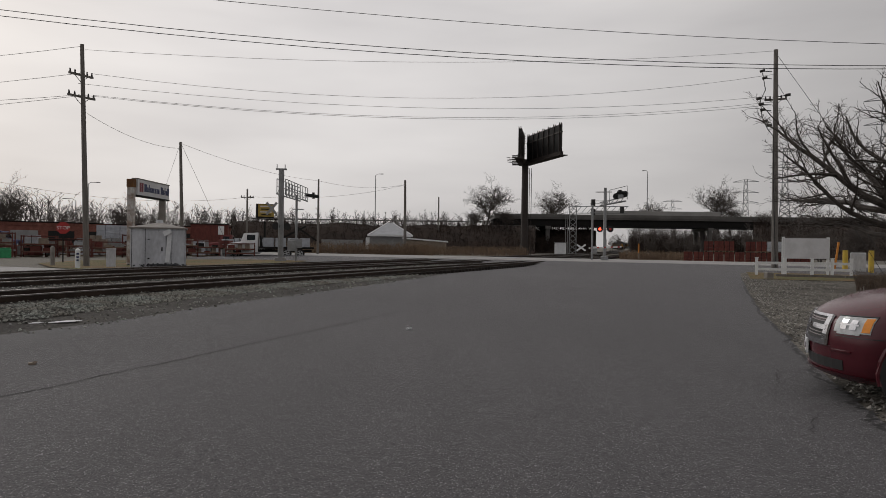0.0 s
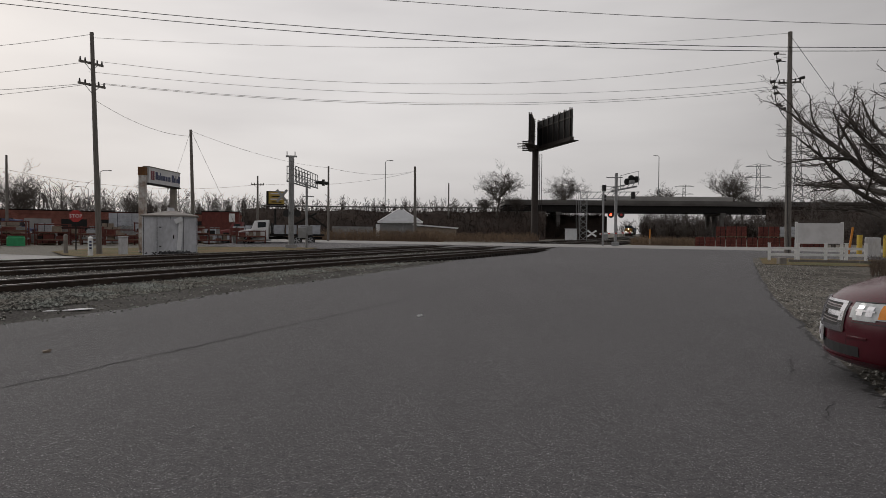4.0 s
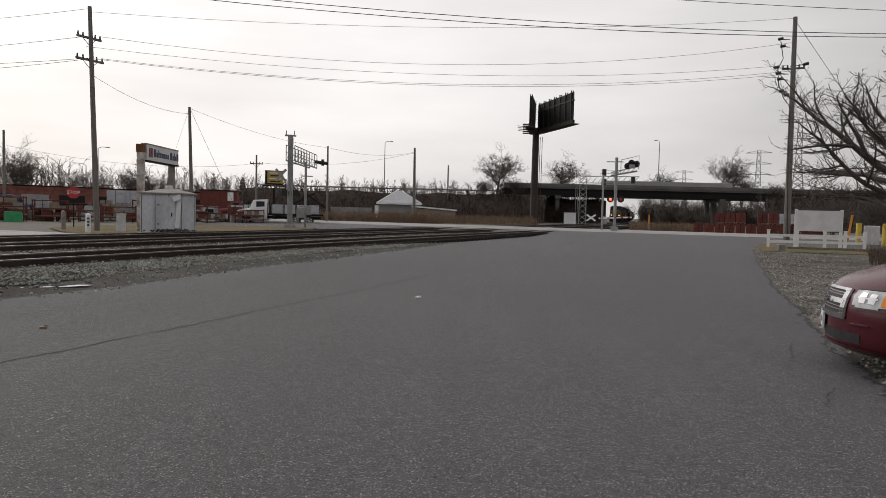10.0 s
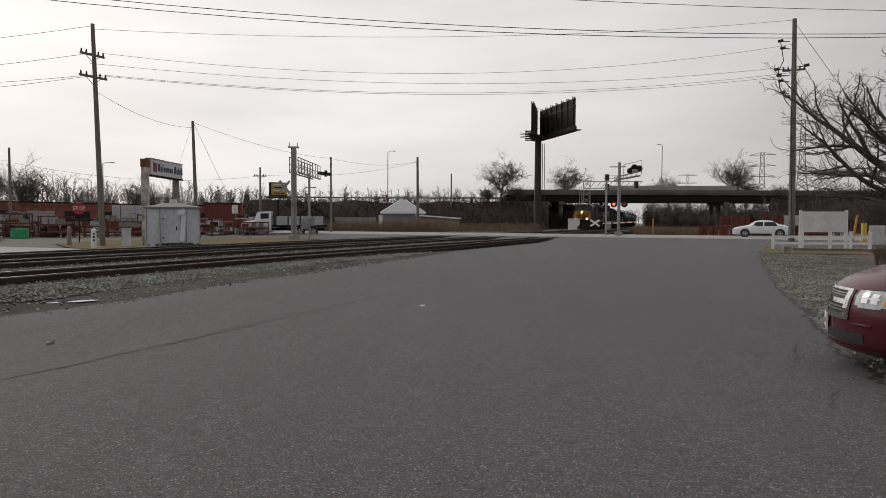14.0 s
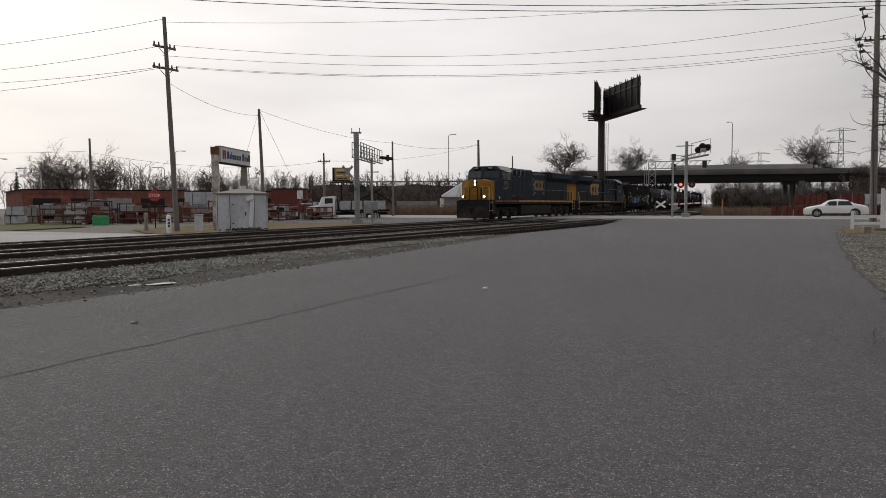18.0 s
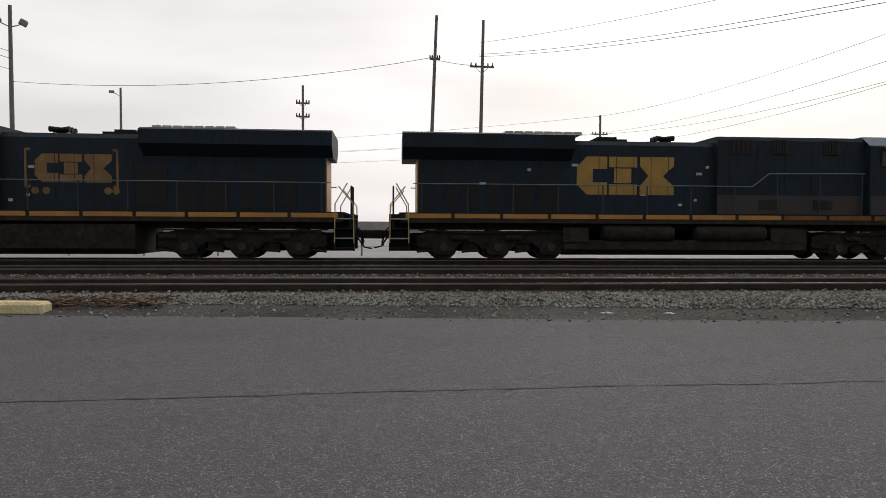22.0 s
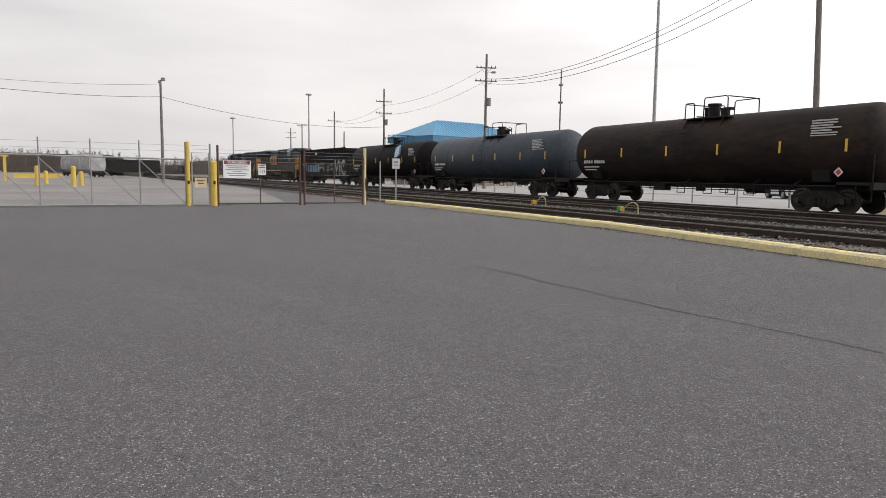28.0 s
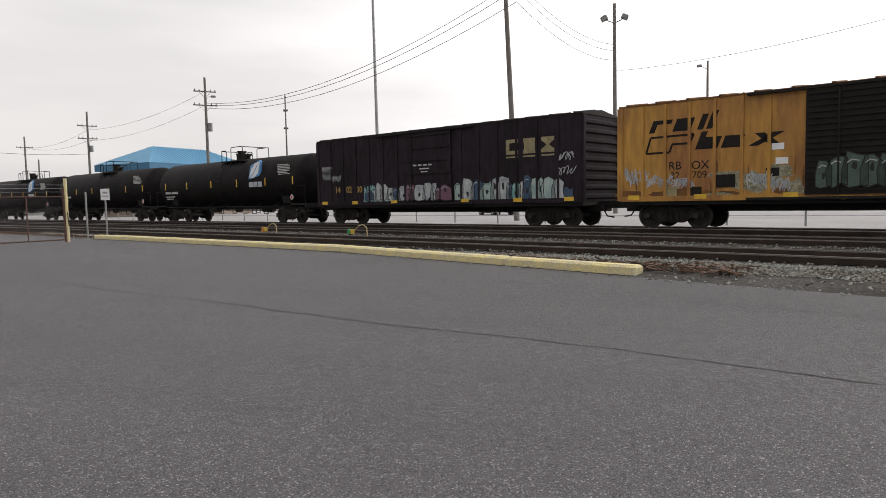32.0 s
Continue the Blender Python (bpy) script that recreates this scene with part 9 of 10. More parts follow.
    part("bumper_lip", van_patch(-1.02, 1.02, 0.275, 0.305, 0.27, 0.29, 0.03, 18, 1), "vanred", v, "scuffed bumper lip")


M["textgrey"] = mat("faded_text_grey", (0.3, 0.28, 0.3), 0.7)
M["lipgrey"] = mat("scuffed_lip", (0.3, 0.27, 0.27), 0.5, vary=0.3, scale=6)
minivan()

# ---- white fence and board by the verge ----


def white_fence():
    f = thing("white_fence", pose(0, 0, 0), "low white plastic post-and-rail fence", "fence")
    pts = [polar(-24.75, 44), polar(-26.7, 44.6), polar(-28.5, 45.3), polar(-29.8, 45.8), polar(-31.0, 46.2)]
    for i, p in enumerate(pts):
        part("fence_post", B().box(p.x, p.y, 0.5, 0.16, 0.16, 1.0, -24).box(p.x, p.y, 1.02, 0.2, 0.2, 0.05, -24), "white", f)
    for a, b_ in zip(pts[:-1], pts[1:]):
        d = b_ - a
        m = (a + b_) / 2
        for z in (0.35, 0.72):
            part("fence_rail", B().box(m.x, m.y, z, d.length, 0.06, 0.15, math.degrees(math.atan2(d.y, d.x))), "white", f)
    a, b_ = polar(-26.55, 46.5), polar(-29.5, 47.5)
    s = thing("notice_board", pose(0, 0, 0), "large blank pale-grey board on white posts", "sign")
    for p in (a, b_):
        part("post", B().box(p.x, p.y, 1.15, 0.16, 0.16, 2.3, -24), "white", s)
    d, m = b_ - a, (a + b_) / 2
    part("board", B().box(m.x, m.y - 0.05, 1.6, d.length + 0.1, 0.08, 1.25, math.degrees(math.atan2(d.y, d.x))), "signwhite", s)
    e = polar(-27.6, 42.6)
    tm = thing("landscape_timber", pose(e.x, e.y, 0, 0, 0, -20), "weathered timbers edging the grass", "timber")
    for k in range(3):
        part("timber", B().box(-0.2 + k * 1.7, -0.1 + 0.25 * (k % 2), 0.07, 1.9, 0.16, 0.14, 3 * k), "wood", tm)
    q = polar(-25.6, 39)
    st = thing("concrete_stub", pose(q.x, q.y, -0.01, 0, 0, 12), "small dark concrete stub in the gravel", "post")
    part("stub", B().box(0, 0, 0.17, 0.4, 0.3, 0.36, ch=0.03), "steelpost", st)
    for az, dd, mt, nm in ((-30.6, 52, "yellow", "yellow_bollard"), (-32.2, 52, "yellow", "yellow_bollard"), (-29.9, 53, "orange", "leaning_marker")):
        u = polar(az, dd)
        bo = thing(nm, pose(u.x, u.y, -0.02, 0, 8 if mt == "orange" else 0, 0), "yellow steel bollard behind the fence" if mt == "yellow" else "leaning orange marker stake", "bollard")
        part("post", B().cyl((0, 0, 0), (0, 0, 1.55 if mt == "yellow" else 2.1), 0.16 if mt == "yellow" else 0.07, n=10), mt, bo)
    u = polar(-31.4, 53)
    ub = thing("utility_cabinet", pose(u.x, u.y, -0.02, 0, 0, -30), "grey-green metal utility cabinet behind the fence", "cabinet")
    part("body", B().box(0, 0, 0.7, 0.9, 0.6, 1.4, ch=0.04), "shedmetal", ub)
    part("door", B().box(0, -0.31, 0.72, 0.7, 0.03, 1.15), "shedmetal", ub)
    u = polar(-16.0, 70)
    mk = thing("orange_marker", pose(u.x, u.y, 0.1, 0, 0, 0), "slim orange-topped marker post beside the crossing", "post")
    part("post", B().cyl((0, 0, 0), (0, 0, 0.9), 0.06, n=8), "wraptan", mk)
    part("top", B().cyl((0, 0, 0.9), (0, 0, 1.8), 0.065, n=8), "orange", mk)


white_fence()
# round evergreen bush by the lawn
def evergreen():
    rnd = random.Random(31)
    p = polar(47.9, 72)
    ev = thing("evergreen_bush", pose(p.x, p.y, -0.02), "dense dark green rounded bush on the lawn", "bush")
    b = B()
    for i in range(2600):
        a, e = rnd.uniform(0, 6.283), math.asin(rnd.uniform(-0.25, 1))
        r = 2.3 * (1 + 0.12 * math.sin(a * 5 + e * 7)) * rnd.uniform(0.82, 1.02)
        c = Vector((math.cos(a) * math.cos(e) * r, math.sin(a) * math.cos(e) * r, 0.6 + math.sin(e) * r * 0.85))
        u = Vector((rnd.uniform(-1, 1), rnd.uniform(-1, 1), rnd.uniform(-1, 1))).normalized() * 0.16
        w = Vector((rnd.uniform(-1, 1), rnd.uniform(-1, 1), rnd.uniform(-1, 1))).normalized() * 0.1
        b.add([c - u, c + w, c + u, c - w], [(0, 1, 2, 3)])
    part("crown", b, "evergreen", ev)
    part("trunk", B().cyl((0, 0, 0), (0, 0, 0.9), 0.14, 0.1, 8), "bark", ev)
    for az, d, k in ((19.6, 165, 0.9), (18.6, 168, 0.8), (17.5, 170, 0.75), (38.5, 140, 0.6)):
        q = polar(az, d, 3.0)
        sp = thing("conifer", pose(q.x, q.y, 0.5), "small dark conifer on the skyline", "tree", "conifers")
        bb = B()
        for lv in range(7):
            z, r = 3.5 + lv * 0.75 * k * 1.3, (1.7 - lv * 0.22) * k
            for j in range(9):
                a = j * 0.7 + lv
                bb.add([(0, 0, z + 0.5), (math.cos(a) * r, math.sin(a) * r, z - 0.25), (math.cos(a + 0.5) * r * 0.8, math.sin(a + 0.5) * r * 0.8, z - 0.1)], [(0, 1, 2)])
        part("crown", bb, "evergreen", sp)
        part("trunk", B().cyl((0, 0, 0), (0, 0, 4.5), 0.15, n=6), "bark", sp)


M["evergreen"] = mat("dark_evergreen_leaf", (0.022, 0.032, 0.018), 0.8, vary=0.5, scale=2, isl=0.3)
evergreen()


def litter():
    rnd = random.Random(9)
    for nm, x, y, w, d, mt, lb in (("paper_scrap", -0.57, 12.08, 0.09, 0.05, "white", "white paper scrap on the asphalt"), ("paper_scrap", -4.9, 8.2, 0.08, 0.06, "wraptan", "pale pinkish scrap on the asphalt")):
        o = thing(nm, pose(x, y, 0.004, 0, 0, rnd.uniform(0, 90)), lb, "litter")
        part("scrap", B().box(0, 0, 0.012, w, d, 0.02, 0, 6).box(w * 0.3, 0, 0.02, w * 0.5, d * 0.8, 0.02, 20, -14), mt, o)
    # thin remains of snow or white stone along the road edge
    for x, y, w, d, a in ((-6.72, 12.18, 0.36, 0.1, -44), (-7.1, 11.86, 0.16, 0.06, -48), (-7.35, 11.6, 0.12, 0.05, -40), (-9.05, 7.32, 0.16, 0.05, -30), (-8.6, 8.26, 0.12, 0.05, -35)):
        o = thing("ice_patch", pose(x, y, 0.035, 0, 0, a + 90), "thin dirty white ice patch beside the ballast", "ice patch", "ice patches")
        b = B()
        b.add([(w * (math.cos(k * 0.52)) * rnd.uniform(0.7, 1.1), d * math.sin(k * 0.52) * rnd.uniform(0.6, 1.1), 0.012) for k in range(12)] + [(0, 0, 0.03)], [(k, (k + 1) % 12, 12) for k in range(12)])
        part("crust", b, "signwhite", o)


litter()

# ---- kerb, gate and yard ----
M["yardpale"] = mat("pale_yard_concrete", (0.205, 0.195, 0.187), 0.9, vary=0.3, scale=0.12, bump=0.15, fine=0.12)


def kerb():
    line = [(-13.2, -1.1), (-17.95, -10.0), (-21.75, -20.0), (-23.95, -26.2)]
    k = tagged(new("kerb"), "faded yellow concrete kerb beside the track", "kerb", kind="structure")
    rnd = random.Random(14)
    me = B().box(0, 0, 0.09, 3.3, 0.34, 0.2, ch=0.045).mesh("kerb_stone", "kerbyellow")
    for (x0, y0), (x1, y1) in zip(line[:-1], line[1:]):
        L = math.hypot(x1 - x0, y1 - y0)
        n = max(1, round(L / 3.3))
        a = math.degrees(math.atan2(y1 - y0, x1 - x0))
        for i in range(n):
            f = (i + 0.5) / n
            o = new("kerb_stone", me)
            o.parent = k
            o.matrix_basis = pose(x0 + (x1 - x0) * f + rnd.uniform(-0.01, 0.01), y0 + (y1 - y0) * f, 0.0, rnd.uniform(-0.5, 0.5), rnd.uniform(-0.25, 0.25), a + rnd.uniform(-0.25, 0.25)) @ Matrix.Diagonal(((L / n - 0.012) / 3.3, 1, 1, 1))


kerb()


def hose_stand(x, y, rz, boxm, label):
    h = thing("air_hose_stand", pose(x, y, 0.02, 0, 0, rz), label, "hose stand", "hose stands")
    part("box", B().box(0.0, 0, 0.28, 0.22, 0.18, 0.2, ch=0.03), boxm, h)
    part("stand", B().cyl((0, 0, 0), (0, 0, 0.2), 0.05, n=8), "steel_dark", h)
    part("yellow_box", B().box(0.17, 0, 0.28, 0.08, 0.16, 0.18), "yellow", h)
    pts = [(0.3, 0, 0.3), (0.55, 0.02, 0.5), (0.85, 0.04, 0.56), (1.08, 0.05, 0.46), (1.12, 0.05, 0.2), (1.1, 0.05, 0.0)]
    part("hose", B().tube(pts, 0.024, 7), "cream", h, "faded yellow air hose loop")


M["cream"] = mat("faded_cream_hose", (0.5, 0.4, 0.2), 0.7)
hose_stand(-24.0, -13.0, 62, "green", "green air hose box with a yellow hose loop")
hose_stand(-26.2, -18.6, 62, "orange", "orange air hose box with a yellow hose loop")


def debris():
    """Leaves, sticks and scraps between kerb and rail."""
    rnd = random.Random(41)
    b = B()
    for i in range(4200):
        s = rnd.uniform(2, 48)
        eo = edge_off(s)
        p = track(s, rnd.uniform(11.0, eo - 0.25), 0.0)
        z = 0.16 * min(1, max(0, (eo + 0.35 - 11.2 - 0.1) / 1.7))
        L, a = rnd.uniform(0.04, 0.3) * rnd.choice((1, 1, 1, 2.2)), rnd.uniform(0, 180)
        b.box(p.x, p.y, z * rnd.uniform(0.4, 1.0) + 0.02, L, rnd.uniform(0.015, 0.05), 0.015, a, rnd.uniform(-15, 15), rnd.uniform(-15, 15))
    tagged(part("debris", b, "debris"), "dead leaves, sticks and scraps along the kerb", "debris", kind="stuff")


M["debris"] = mat("dead_leaf_litter", (0.135, 0.075, 0.047), 0.95, vary=0.55, scale=5, isl=0.5)
debris()
M["rustred"] = mat("rusted_gate_pipe", (0.1, 0.05, 0.04), 0.8, vary=0.3, scale=3)


def chain_mesh(b, x0, x1, z0, z1, step=0.09, r=0.0009):
    """Diagonal wires of a chain-link panel in the plane y = 0."""
    w, h = x1 - x0, z1 - z0
    n = int((w + h) / step)
    for i in range(1, n):
        c = i * step
        ax, az = (min(c, w), max(0, c - w))
        bx, bz = (max(0, c - h), min(c, h))
        b.cyl((x0 + ax, 0, z0 + az), (x0 + bx, 0, z0 + bz), r, r, 3, False)
        b.cyl((x1 - ax, 0, z0 + az), (x1 - bx, 0, z0 + bz), r, r, 3, False)


def gate_line():
    # the fence line runs across the view at the lot's far end
    o, e = polar(168.5, 31.3), polar(139.5, 33.6)
    d = e - o
    ang = math.degrees(math.atan2(d.y, d.x))
    L = d.length
    base = pose(o.x, o.y, 0, 0, 0, ang)

    def along(az):
        """Distance along the line at which it is seen in that direction."""
        n = Vector((-d.y, d.x)).normalized()
        w = polar(az, 1.0)
        k = (o.x * n.x + o.y * n.y) / (w.x * n.x + w.y * n.y)
        q = w * k
        return (q - o).dot(d.normalized())
    x1, x2, x3, xm = along(153.4), along(151.5), along(139.5), along(144.6)
    # sliding gate
    g = thing("sliding_gate", base, "long grey chain-link sliding gate, closed", "gate")
    part("gate_frame", B().tube([(-4.0, 0, 0.08), (x1 - 0.1, 0, 0.08), (x1 - 0.1, 0, 2.0), (-4.0, 0, 2.1), (-4.0, 0, 0.08)], 0.04), "galv", g)
    xs = np.arange(x1 - 0.1, -4.0, -1.8)
    for x in xs:
        part("gate_post", B().cyl((x, 0, 0.08), (x, 0, 2.75), 0.028, n=6), "galv", g)
    for x in xs[1:]:
        part("diagonal_brace", B().cyl((x, 0, 1.95), (x + 1.8, 0, 0.1), 0.02, n=5), "galv", g)
    for z in (2.35, 2.6):
        part("barbed_wire", B().cyl((-4, 0, z), (x1 - 0.1, 0, z), 0.006, n=3), "galv", g)
    m = B()
    chain_mesh(m, -4.0, x1 - 0.1, 0.1, 2.0)
    tagged(part("chain_link", m, "galv", g), kind="stuff")
    # wicket between the yellow posts
    for x, h, rr in ((x1, 2.75, 0.085), (x2, 1.95, 0.14)):
        yp = thing("yellow_post", base @ pose(x, 0, -0.02), "yellow painted steel gate post", "post", "yellow posts")
        part("shaft", B().cyl((0, 0, 0), (0, 0, h), rr, n=14).cyl((0, 0, h), (0, 0, h + 0.05), rr, rr * 0.4, 14), "yellow", yp, smooth=True)
        part("latch", B().box(0, -rr - 0.02, 1.05, 0.08, 0.05, 0.14), "steel_dark", yp)
    w = thing("wicket_gate", base, "narrow chain-link gate with barbed wire above", "gate")
    xw0, xw1 = x1 + 0.16, x2 - 0.2
    part("gate_frame", B().tube([(xw0, 0, 0.1), (xw1, 0, 0.1), (xw1, 0, 2.3), (xw0, 0, 2.3), (xw0, 0, 0.1)], 0.03), "galv", w)
    part("side_post", B().cyl((xw1 + 0.06, 0, 0), (xw1 + 0.06, 0, 2.7), 0.04, n=8), "galv", w)
    part("barbed_wire", B().cyl((xw0, 0, 2.45), (xw1, 0, 2.45), 0.008, n=3).cyl((xw0, 0, 2.6), (xw1, 0, 2.6), 0.008, n=3), "galv", w)
    m = B()
    chain_mesh(m, xw0, xw1, 0.1, 2.3, 0.07, 0.0011)
    tagged(part("chain_link", m, "galv", w), kind="stuff")
    sg = part("notice", B().box((xw0 + xw1) / 2, -0.04, 1.02, 0.5, 0.02, 0.42), "creamboard", w, "small cream notice")
    part("notice_bars", B().box((xw0 + xw1) / 2, -0.055, 1.1, 0.3, 0.01, 0.05).box((xw0 + xw1) / 2, -0.055, 0.98, 0.24, 0.01, 0.05), "signred", sg)
    # rusty double gate
    for a, b_, mt in ((x2 + 0.18, xm - 0.1, "rustred"), (xm + 0.1, x3 - 0.1, "rustred")):
        sw = thing("swing_gate", base, "rusty red pipe gate leaf with chain-link", "gate", "swing gate leaves")
        part("gate_frame", B().tube([(a, 0, 0.1), (b_, 0, 0.1), (b_, 0, 1.95), (a, 0, 1.95), (a, 0, 0.1)], 0.035), mt, sw)
        part("middle_post", B().cyl(((a + b_) / 2, 0, 0.1), ((a + b_) / 2, 0, 1.95), 0.028, n=6), mt, sw)
        part("end_post", B().cyl((b_, 0, 0), (b_, 0, 2.35), 0.05, n=8), mt, sw)
        part("hinge_post", B().cyl((a, 0, 0), (a, 0, 2.65), 0.05, n=8), mt, sw)
        for z in (2.15, 2.3, 2.45):
            part("barbed_wire", B().cyl((a, 0, z), (b_, 0, z), 0.007, n=3), "galv", sw)
        m = B()
        chain_mesh(m, a, b_, 0.1, 1.95)
        tagged(part("chain_link", m, "galv", sw), kind="stuff")
    yp = thing("yellow_post", base @ pose(x3, 0, -0.02), "weathered yellow steel gate post with chains", "post", "yellow posts")
    part("shaft", B().cyl((0, 0, 0), (0, 0, 2.75), 0.07, n=12), "kerbyellow", yp, smooth=True)
    part("chain", B().cyl((0, -0.08, 1.3), (0.03, -0.09, 0.7), 0.02, n=5), "steel_dark", yp)
    # warning sign and speed sign
    ws = thing("warning_sign", base @ pose(x2 + 1.0, -0.05, 1.62) @ Matrix.Scale(0.8, 4), "white warning notice with a red heading on the gate", "sign")
    part("panel", B().box(0, 0, 0, 1.5, 0.02, 0.98), "white", ws)
    part("heading", B().box(0, -0.012, 0.37, 1.4, 0.012, 0.2), "signred", ws)
    tx = new("lettering", text_mesh("WARNING", 0.22, "white"))
    tx.parent = ws
    tx.matrix_basis = pose(0, -0.024, 0.3, 90, 0, 0)
    b = B()
    for k, wd in enumerate((1.2, 1.0, 1.25, 0.5, 1.1, 0.9)):
        b.box(0, -0.012, 0.18 - k * 0.105, wd, 0.008, 0.05)
    part("text_block", b, "textgrey", ws)
    sp = thing("speed_sign", base @ pose(x2 + 2.1, -0.05, 1.62) @ Matrix.Scale(0.68, 4), "white speed sign reading ten", "sign")
    part("panel", B().box(0, 0, 0, 0.5, 0.02, 0.7), "white", sp)
    part("text_block", B().box(0, -0.012, 0.26, 0.36, 0.008, 0.06).box(0, -0.012, 0.14, 0.36, 0.008, 0.06), "signal_black", sp)
    tx = new("lettering", text_mesh("10", 0.36, "signal_black"))
    tx.parent = sp
    tx.matrix_basis = pose(0, -0.02, -0.24, 90, 0, 0)
    for az, dd, h, mt in ((136.9, 35.5, 2.35, True), (138.2, 36.2, 2.2, False)):
        p = polar(az, dd)
        po = thing("sign_post" if mt else "bare_post", pose(p.x, p.y, -0.02, 0, 0, az), "steel post with a small white notice" if mt else "bare galvanised fence post", "post")
        part("shaft", B().cyl((0, 0, 0), (0, 0, h), 0.04, n=8), "galv", po)
        if mt:
            part("notice", B().box(0, -0.06, h - 0.28, 0.38, 0.02, 0.52), "signwhite", po)
            part("notice_bars", B().box(0, -0.075, h - 0.2, 0.2, 0.01, 0.08).box(0, -0.075, h - 0.36, 0.24, 0.01, 0.05), "textgrey", po)


M["creamboard"] = mat("cream_notice", (0.6, 0.52, 0.3), 0.6)
gate_line()
# lot beyond the gate
flat("yard_lot", [polar(a, d)[:2] for a, d in ((178, 31.5), (168, 31.8), (152, 32), (146, 36), (148, 60), (152, 120), (154, 260), (163, 300), (176, 200))], 0.012, "yardpale", label="pale worn concrete yard beyond the gate", category="yard")


def bollard(az, d, h=1.3, r=0.16):
    p = polar(az, d)
    b = thing("bollard", pose(p.x, p.y, -0.01), "yellow steel bollard in the yard", "bollard", "yard bollards")
    part("post", B().cyl((0, 0, 0), (0, 0, h), r, n=12).cyl((0, 0, h), (0, 0, h + 0.08), r, r * 0.4, 12), "yellow", b, smooth=True)


for az, d in ((163.55, 70), (163.0, 80), (161.25, 67), (160.75, 72.5)):
    bollard(az, d, 1.75 if d < 72 else 1.3, 0.2)


def yard_frame():
    p = polar(166.2, 95)
    f = thing("loading_frame", pose(p.x, p.y, 0, 0, 0, 166), "yellow steel loading frame in the yard", "frame")
    for x in (-2.0, -0.6, 1.2):
        part("upright", B().box(x, 0, 1.6, 0.3, 0.3, 3.2), "yellow", f)
    part("beam", B().box(-0.5, 0, 3.1, 4.2, 0.35, 0.35), "yellow", f)
    part("low_rail", B().box(4.5, 0, 0.7, 5.0, 0.3, 0.5), "yellow", f)
    q = polar(168.2, 110)
    d = thing("dumpster", pose(q.x, q.y, 0, 0, 0, 170), "dark container with yellow trim in the yard", "container")
    part("body", B().box(0, 0, 1.2, 5.0, 2.2, 2.2, ch=0.1), "signblue", d)
    part("trim", B().box(0, -1.12, 1.9, 4.8, 0.05, 0.3), "yellow", d)


yard_frame()
M["hopperwhite"] = mat("grimy_white_hopper_paint", (0.36, 0.36, 0.36), 0.6, vary=0.3, scale=0.8)


def hopper(az, d, rz):
    p = polar(az, d)
    h = thing("hopper_car", pose(p.x, p.y, 0.2, 0, 0, rz), "grimy white covered hopper car standing in the yard", "hopper car")
    part("body", B().prism([(-1.4, 1.4), (-1.55, 2.4), (-1.45, 3.7), (-0.8, 4.2), (0.8, 4.2), (1.45, 3.7), (1.55, 2.4), (1.4, 1.4), (0.7, 0.9), (-0.7, 0.9)], -7, 7, "y"), "hopperwhite", h)
    for y in np.arange(-6.5, 7, 1.6):
        part("rib", B().box(1.56, y, 2.5, 0.08, 0.12, 2.2).box(-1.56, y, 2.5, 0.08, 0.12, 2.2), "hopperwhite", h)
    part("end_platform", B().box(0, 7.7, 1.1, 2.6, 1.4, 0.2).box(0, -7.7, 1.1, 2.6, 1.4, 0.2), "steel_dark", h)
    freight_bogie(h, 6.6, 0)
    freight_bogie(h, -6.6, 1)


hopper(160.6, 150, 181)


def yard_engine():
    p = polar(158.5, 165)
    e = thing("yard_locomotive", pose(p.x, p.y, 0.2, 0, 0, 170), "distant yellow and dark locomotive with a lit headlight", "locomotive")
    part("hood", B().box(0, 6, 2.6, 2.6, 12, 2.4, ch=0.15), "locogrey", e)
    part("cab", B().box(0, -1.0, 2.8, 3.0, 2.6, 2.9, ch=0.2), "locogrey", e)
    part("nose", B().box(0, -3.2, 2.2, 2.2, 2.0, 1.7, ch=0.15), "locoyellow", e)
    part("headlight", B().cyl((0, -4.2, 2.7), (0, -4.26, 2.7), 0.2, n=12), "lamp_on", e)
    part("frame", B().box(0, 4, 1.2, 2.8, 17, 0.4), "locogrey", e)
    loco_truck(e, 9.0)
    loco_truck(e, -1.0)
    for k in range(1):
        q = polar(157.8 - k * 1.45, 160 + 4 * k)
        c = thing("standing_railcar", pose(q.x, q.y, 0.2, 0, 0, 251), "dark railcar standing far down the yard", "railcar", "standing railcars")
        part("body", B().box(0, 0, 2.3, 2.9, 14, 2.6, ch=0.15), ("gondola", "bridge", "graf_teal", "rustred", "gondola")[k], c)
        freight_bogie(c, 5, 0)
        freight_bogie(c, -5, 1)


yard_engine()


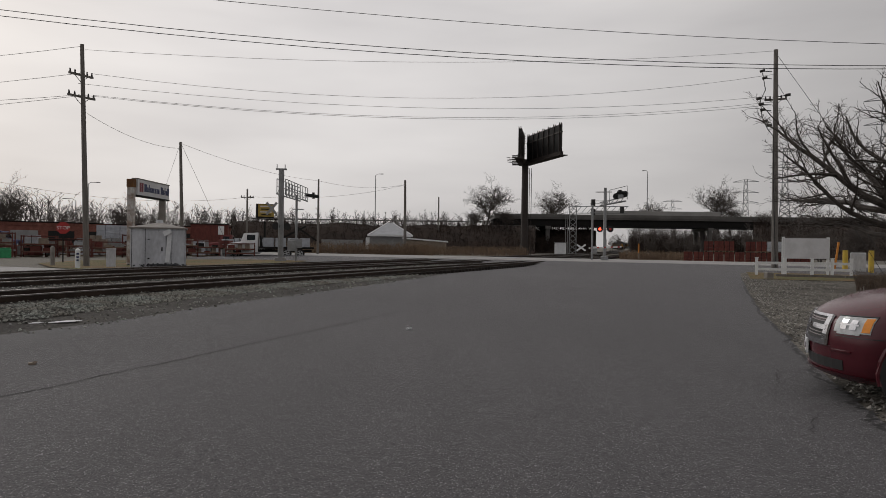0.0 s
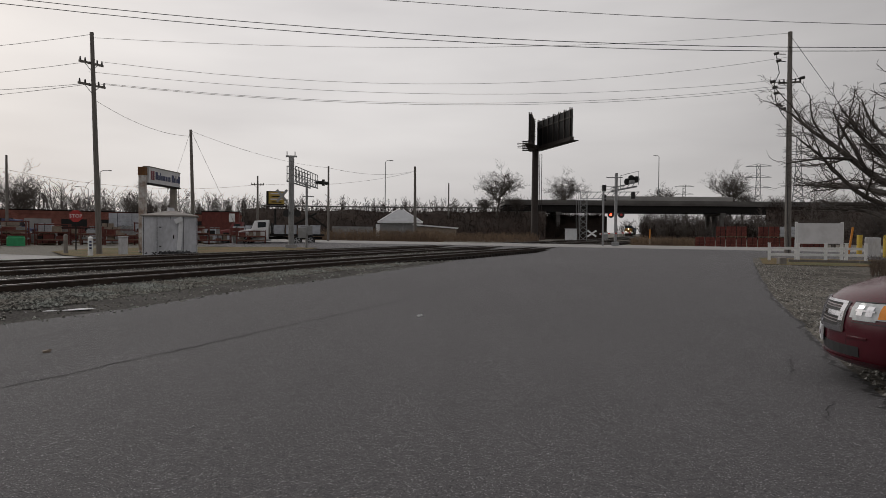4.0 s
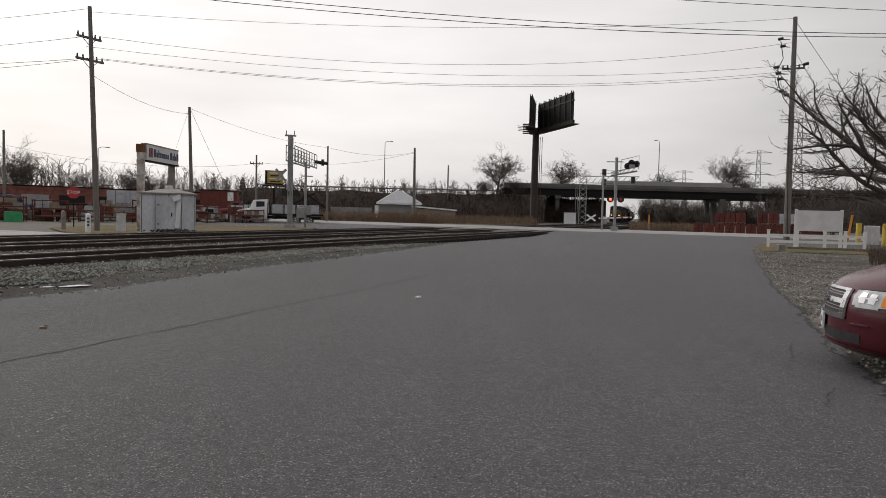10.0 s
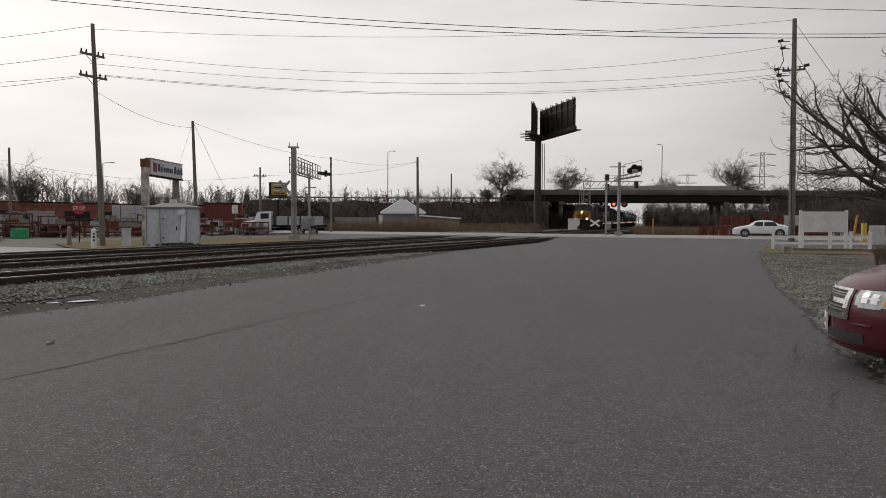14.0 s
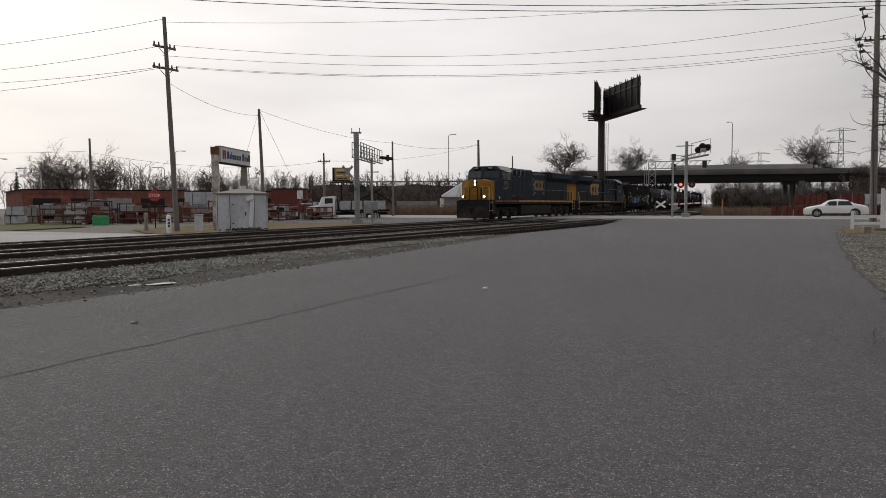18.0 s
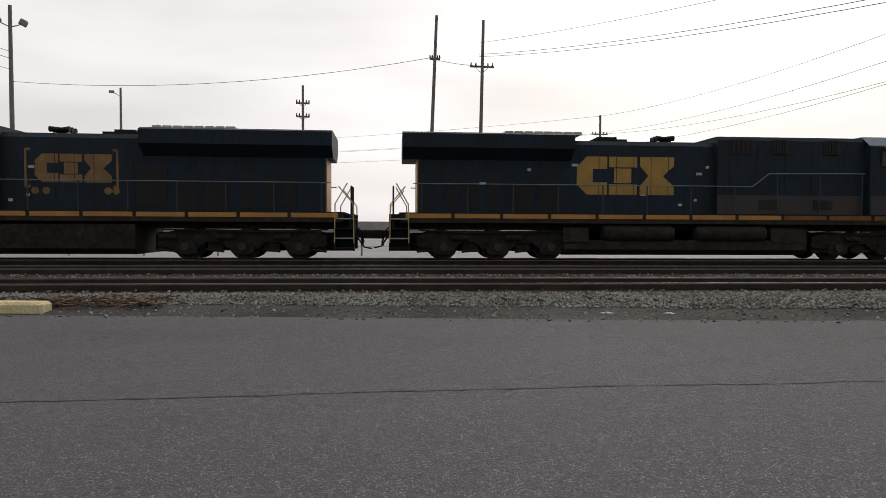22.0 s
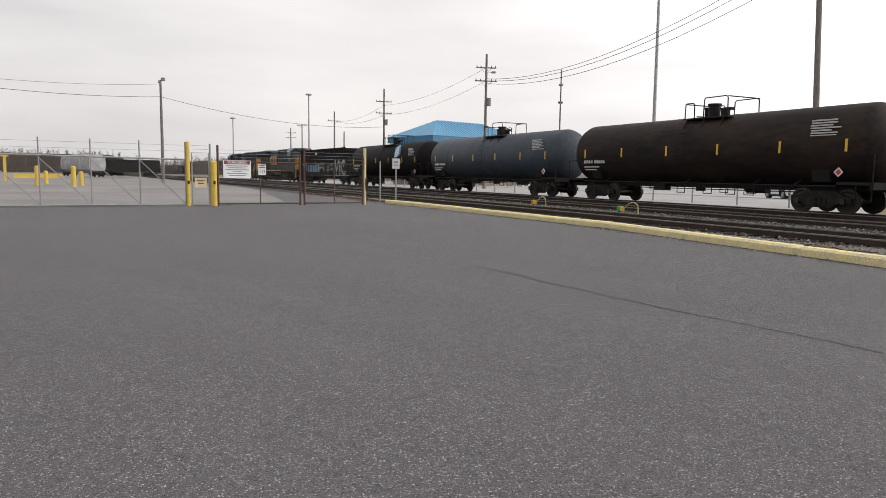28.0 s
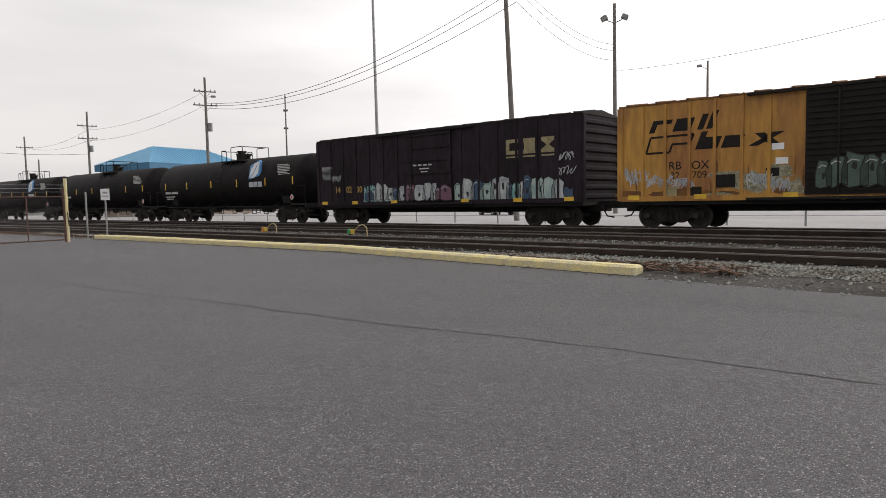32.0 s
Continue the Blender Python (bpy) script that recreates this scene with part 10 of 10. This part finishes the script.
def yard_office():
    p = polar(131.4, 108)
    b = thing("yard_office", pose(p.x, p.y, -0.02, 0, 0, 174), "building with a bright blue hipped metal roof", "building")
    W, D, H, R = 20, 10.5, 6.8, 9.8
    wall = part("wall", B().box(0, 0, H / 2, W - 1, D - 1, H), "wraptan", b)
    part("fascia", B().box(0, 0, H - 0.1, W + 0.3, D + 0.3, 0.9), "bluefascia", b)
    r = B()
    r.add([(-W / 2 - 0.2, -D / 2 - 0.2, H + 0.36), (W / 2 + 0.2, -D / 2 - 0.2, H + 0.36), (W / 2 + 0.2, D / 2 + 0.2, H + 0.36), (-W / 2 - 0.2, D / 2 + 0.2, H + 0.36), (-5.0, 0, R), (5.0, 0, R)], [(3, 2, 1, 0), (0, 1, 5, 4), (1, 2, 5), (2, 3, 4, 5), (3, 0, 4)])
    rf = part("roof", r, "bluemetal", b)
    for k in range(1, 30):
        x = -W / 2 + k * W / 30
        t = min(1.0, (W / 2 - abs(x)) / (W / 2 - 5.0))
        for s in (-1, 1):
            part("roof_rib", B().cyl((x, s * (D / 2 + 0.15), H + 0.4), (x, s * (D / 2) * (1 - t), H + 0.4 + (R - H - 0.36) * t), 0.05, n=4), "bluemetal", rf)
    for x in np.linspace(-W / 2 + 2, W / 2 - 2, 6):
        for z in (1.7, 4.8):
            wn = part("window", B().box(x, -D / 2 + 0.47, z, 1.4, 0.08, 1.3), "white", b)
            part("pane", B().box(x, -D / 2 + 0.42, z, 1.2, 0.04, 1.1), "window", wn)
            wn = part("window", B().box(x, D / 2 - 0.47, z, 1.4, 0.08, 1.3), "white", b)
            part("pane", B().box(x, D / 2 - 0.42, z, 1.2, 0.04, 1.1), "window", wn)


M["bluefascia"] = mat("deep_blue_fascia", (0.03, 0.14, 0.26), 0.5, vary=0.15)
yard_office()


def far_rail():
    f = thing("post_fence", pose(0, 0, 0), "low post-and-wire fence beyond the tracks", "fence")
    for s in np.arange(-4, 75, 3.4):
        p = track(s, -9.0, 0)
        part("post", B().cyl((p.x, p.y, -0.03), (p.x, p.y, 1.0), 0.05, n=6), "galv", f)
    for z in (0.45, 0.85):
        part("strand", B().tube([track(s, -9.0, z) for s in range(-4, 75, 6)], 0.012, 4), "galv", f)
    for s in (17.5, 41):
        p = track(s, -8.0, 0)
        b = thing("bollard", pose(p.x, p.y, -0.02), "faded yellow bollard beyond the tracks", "bollard", "yard bollards")
        part("post", B().cyl((0, 0, 0), (0, 0, 1.1), 0.24, n=12), "kerbyellow", b)
    w = tagged(new("low_wall"), "long low concrete wall far across the lot", "wall", kind="structure")
    for a, c in zip(range(60, 142, 4), range(64, 146, 4)):
        p, q = polar(a, 150), polar(c, 150)
        d = q - p
        m = (p + q) / 2
        part("wall_panel", B().box(m.x, m.y, 1.1, d.length, 0.3, 2.3, math.degrees(math.atan2(d.y, d.x))), "barrier", w)
    p = polar(106.0, 62)
    passenger_car(pose(p.x, p.y, -0.02, 0, 0, 40), "white pickup parked beyond the tracks", "carwhite", "suv")


far_rail()


# ---- what moves ----


def car_track():
    """The white sedan comes up to the crossing and waits."""
    rows = []
    az = [(0, -62), (6.0, -48), (9.0, -41), (11.0, -35.5), (12.0, -31.4), (12.5, -28.2), (13.0, -25.4), (13.5, -24.4), (14.0, -24.0), (14.5, -23.8), (16.5, -23.7), (32, -23.7)]
    for t, a in az:
        # along the crossing road, in the far lane
        x0, y0, dx, dy = 62.0, 45.2, -0.916, 0.401
        tn = -math.tan(radians(a))
        k = (x0 - tn * y0) / (tn * dy - dx)
        rows.append((t, pose(x0 + dx * k, y0 + dy * k, 0.29, 0, 0, math.degrees(math.atan2(dy, dx)))))
    walk(white_car, rows)


def motions():
    for i, ob in enumerate(CARS):
        rows = [(0.5 * k, car_pose(front_at(0.5 * k) - car_middle(i), LENGTHS[i], i in FLIPPED)) for k in range(65)]
        walk(ob, rows)
    car_track()


motions()
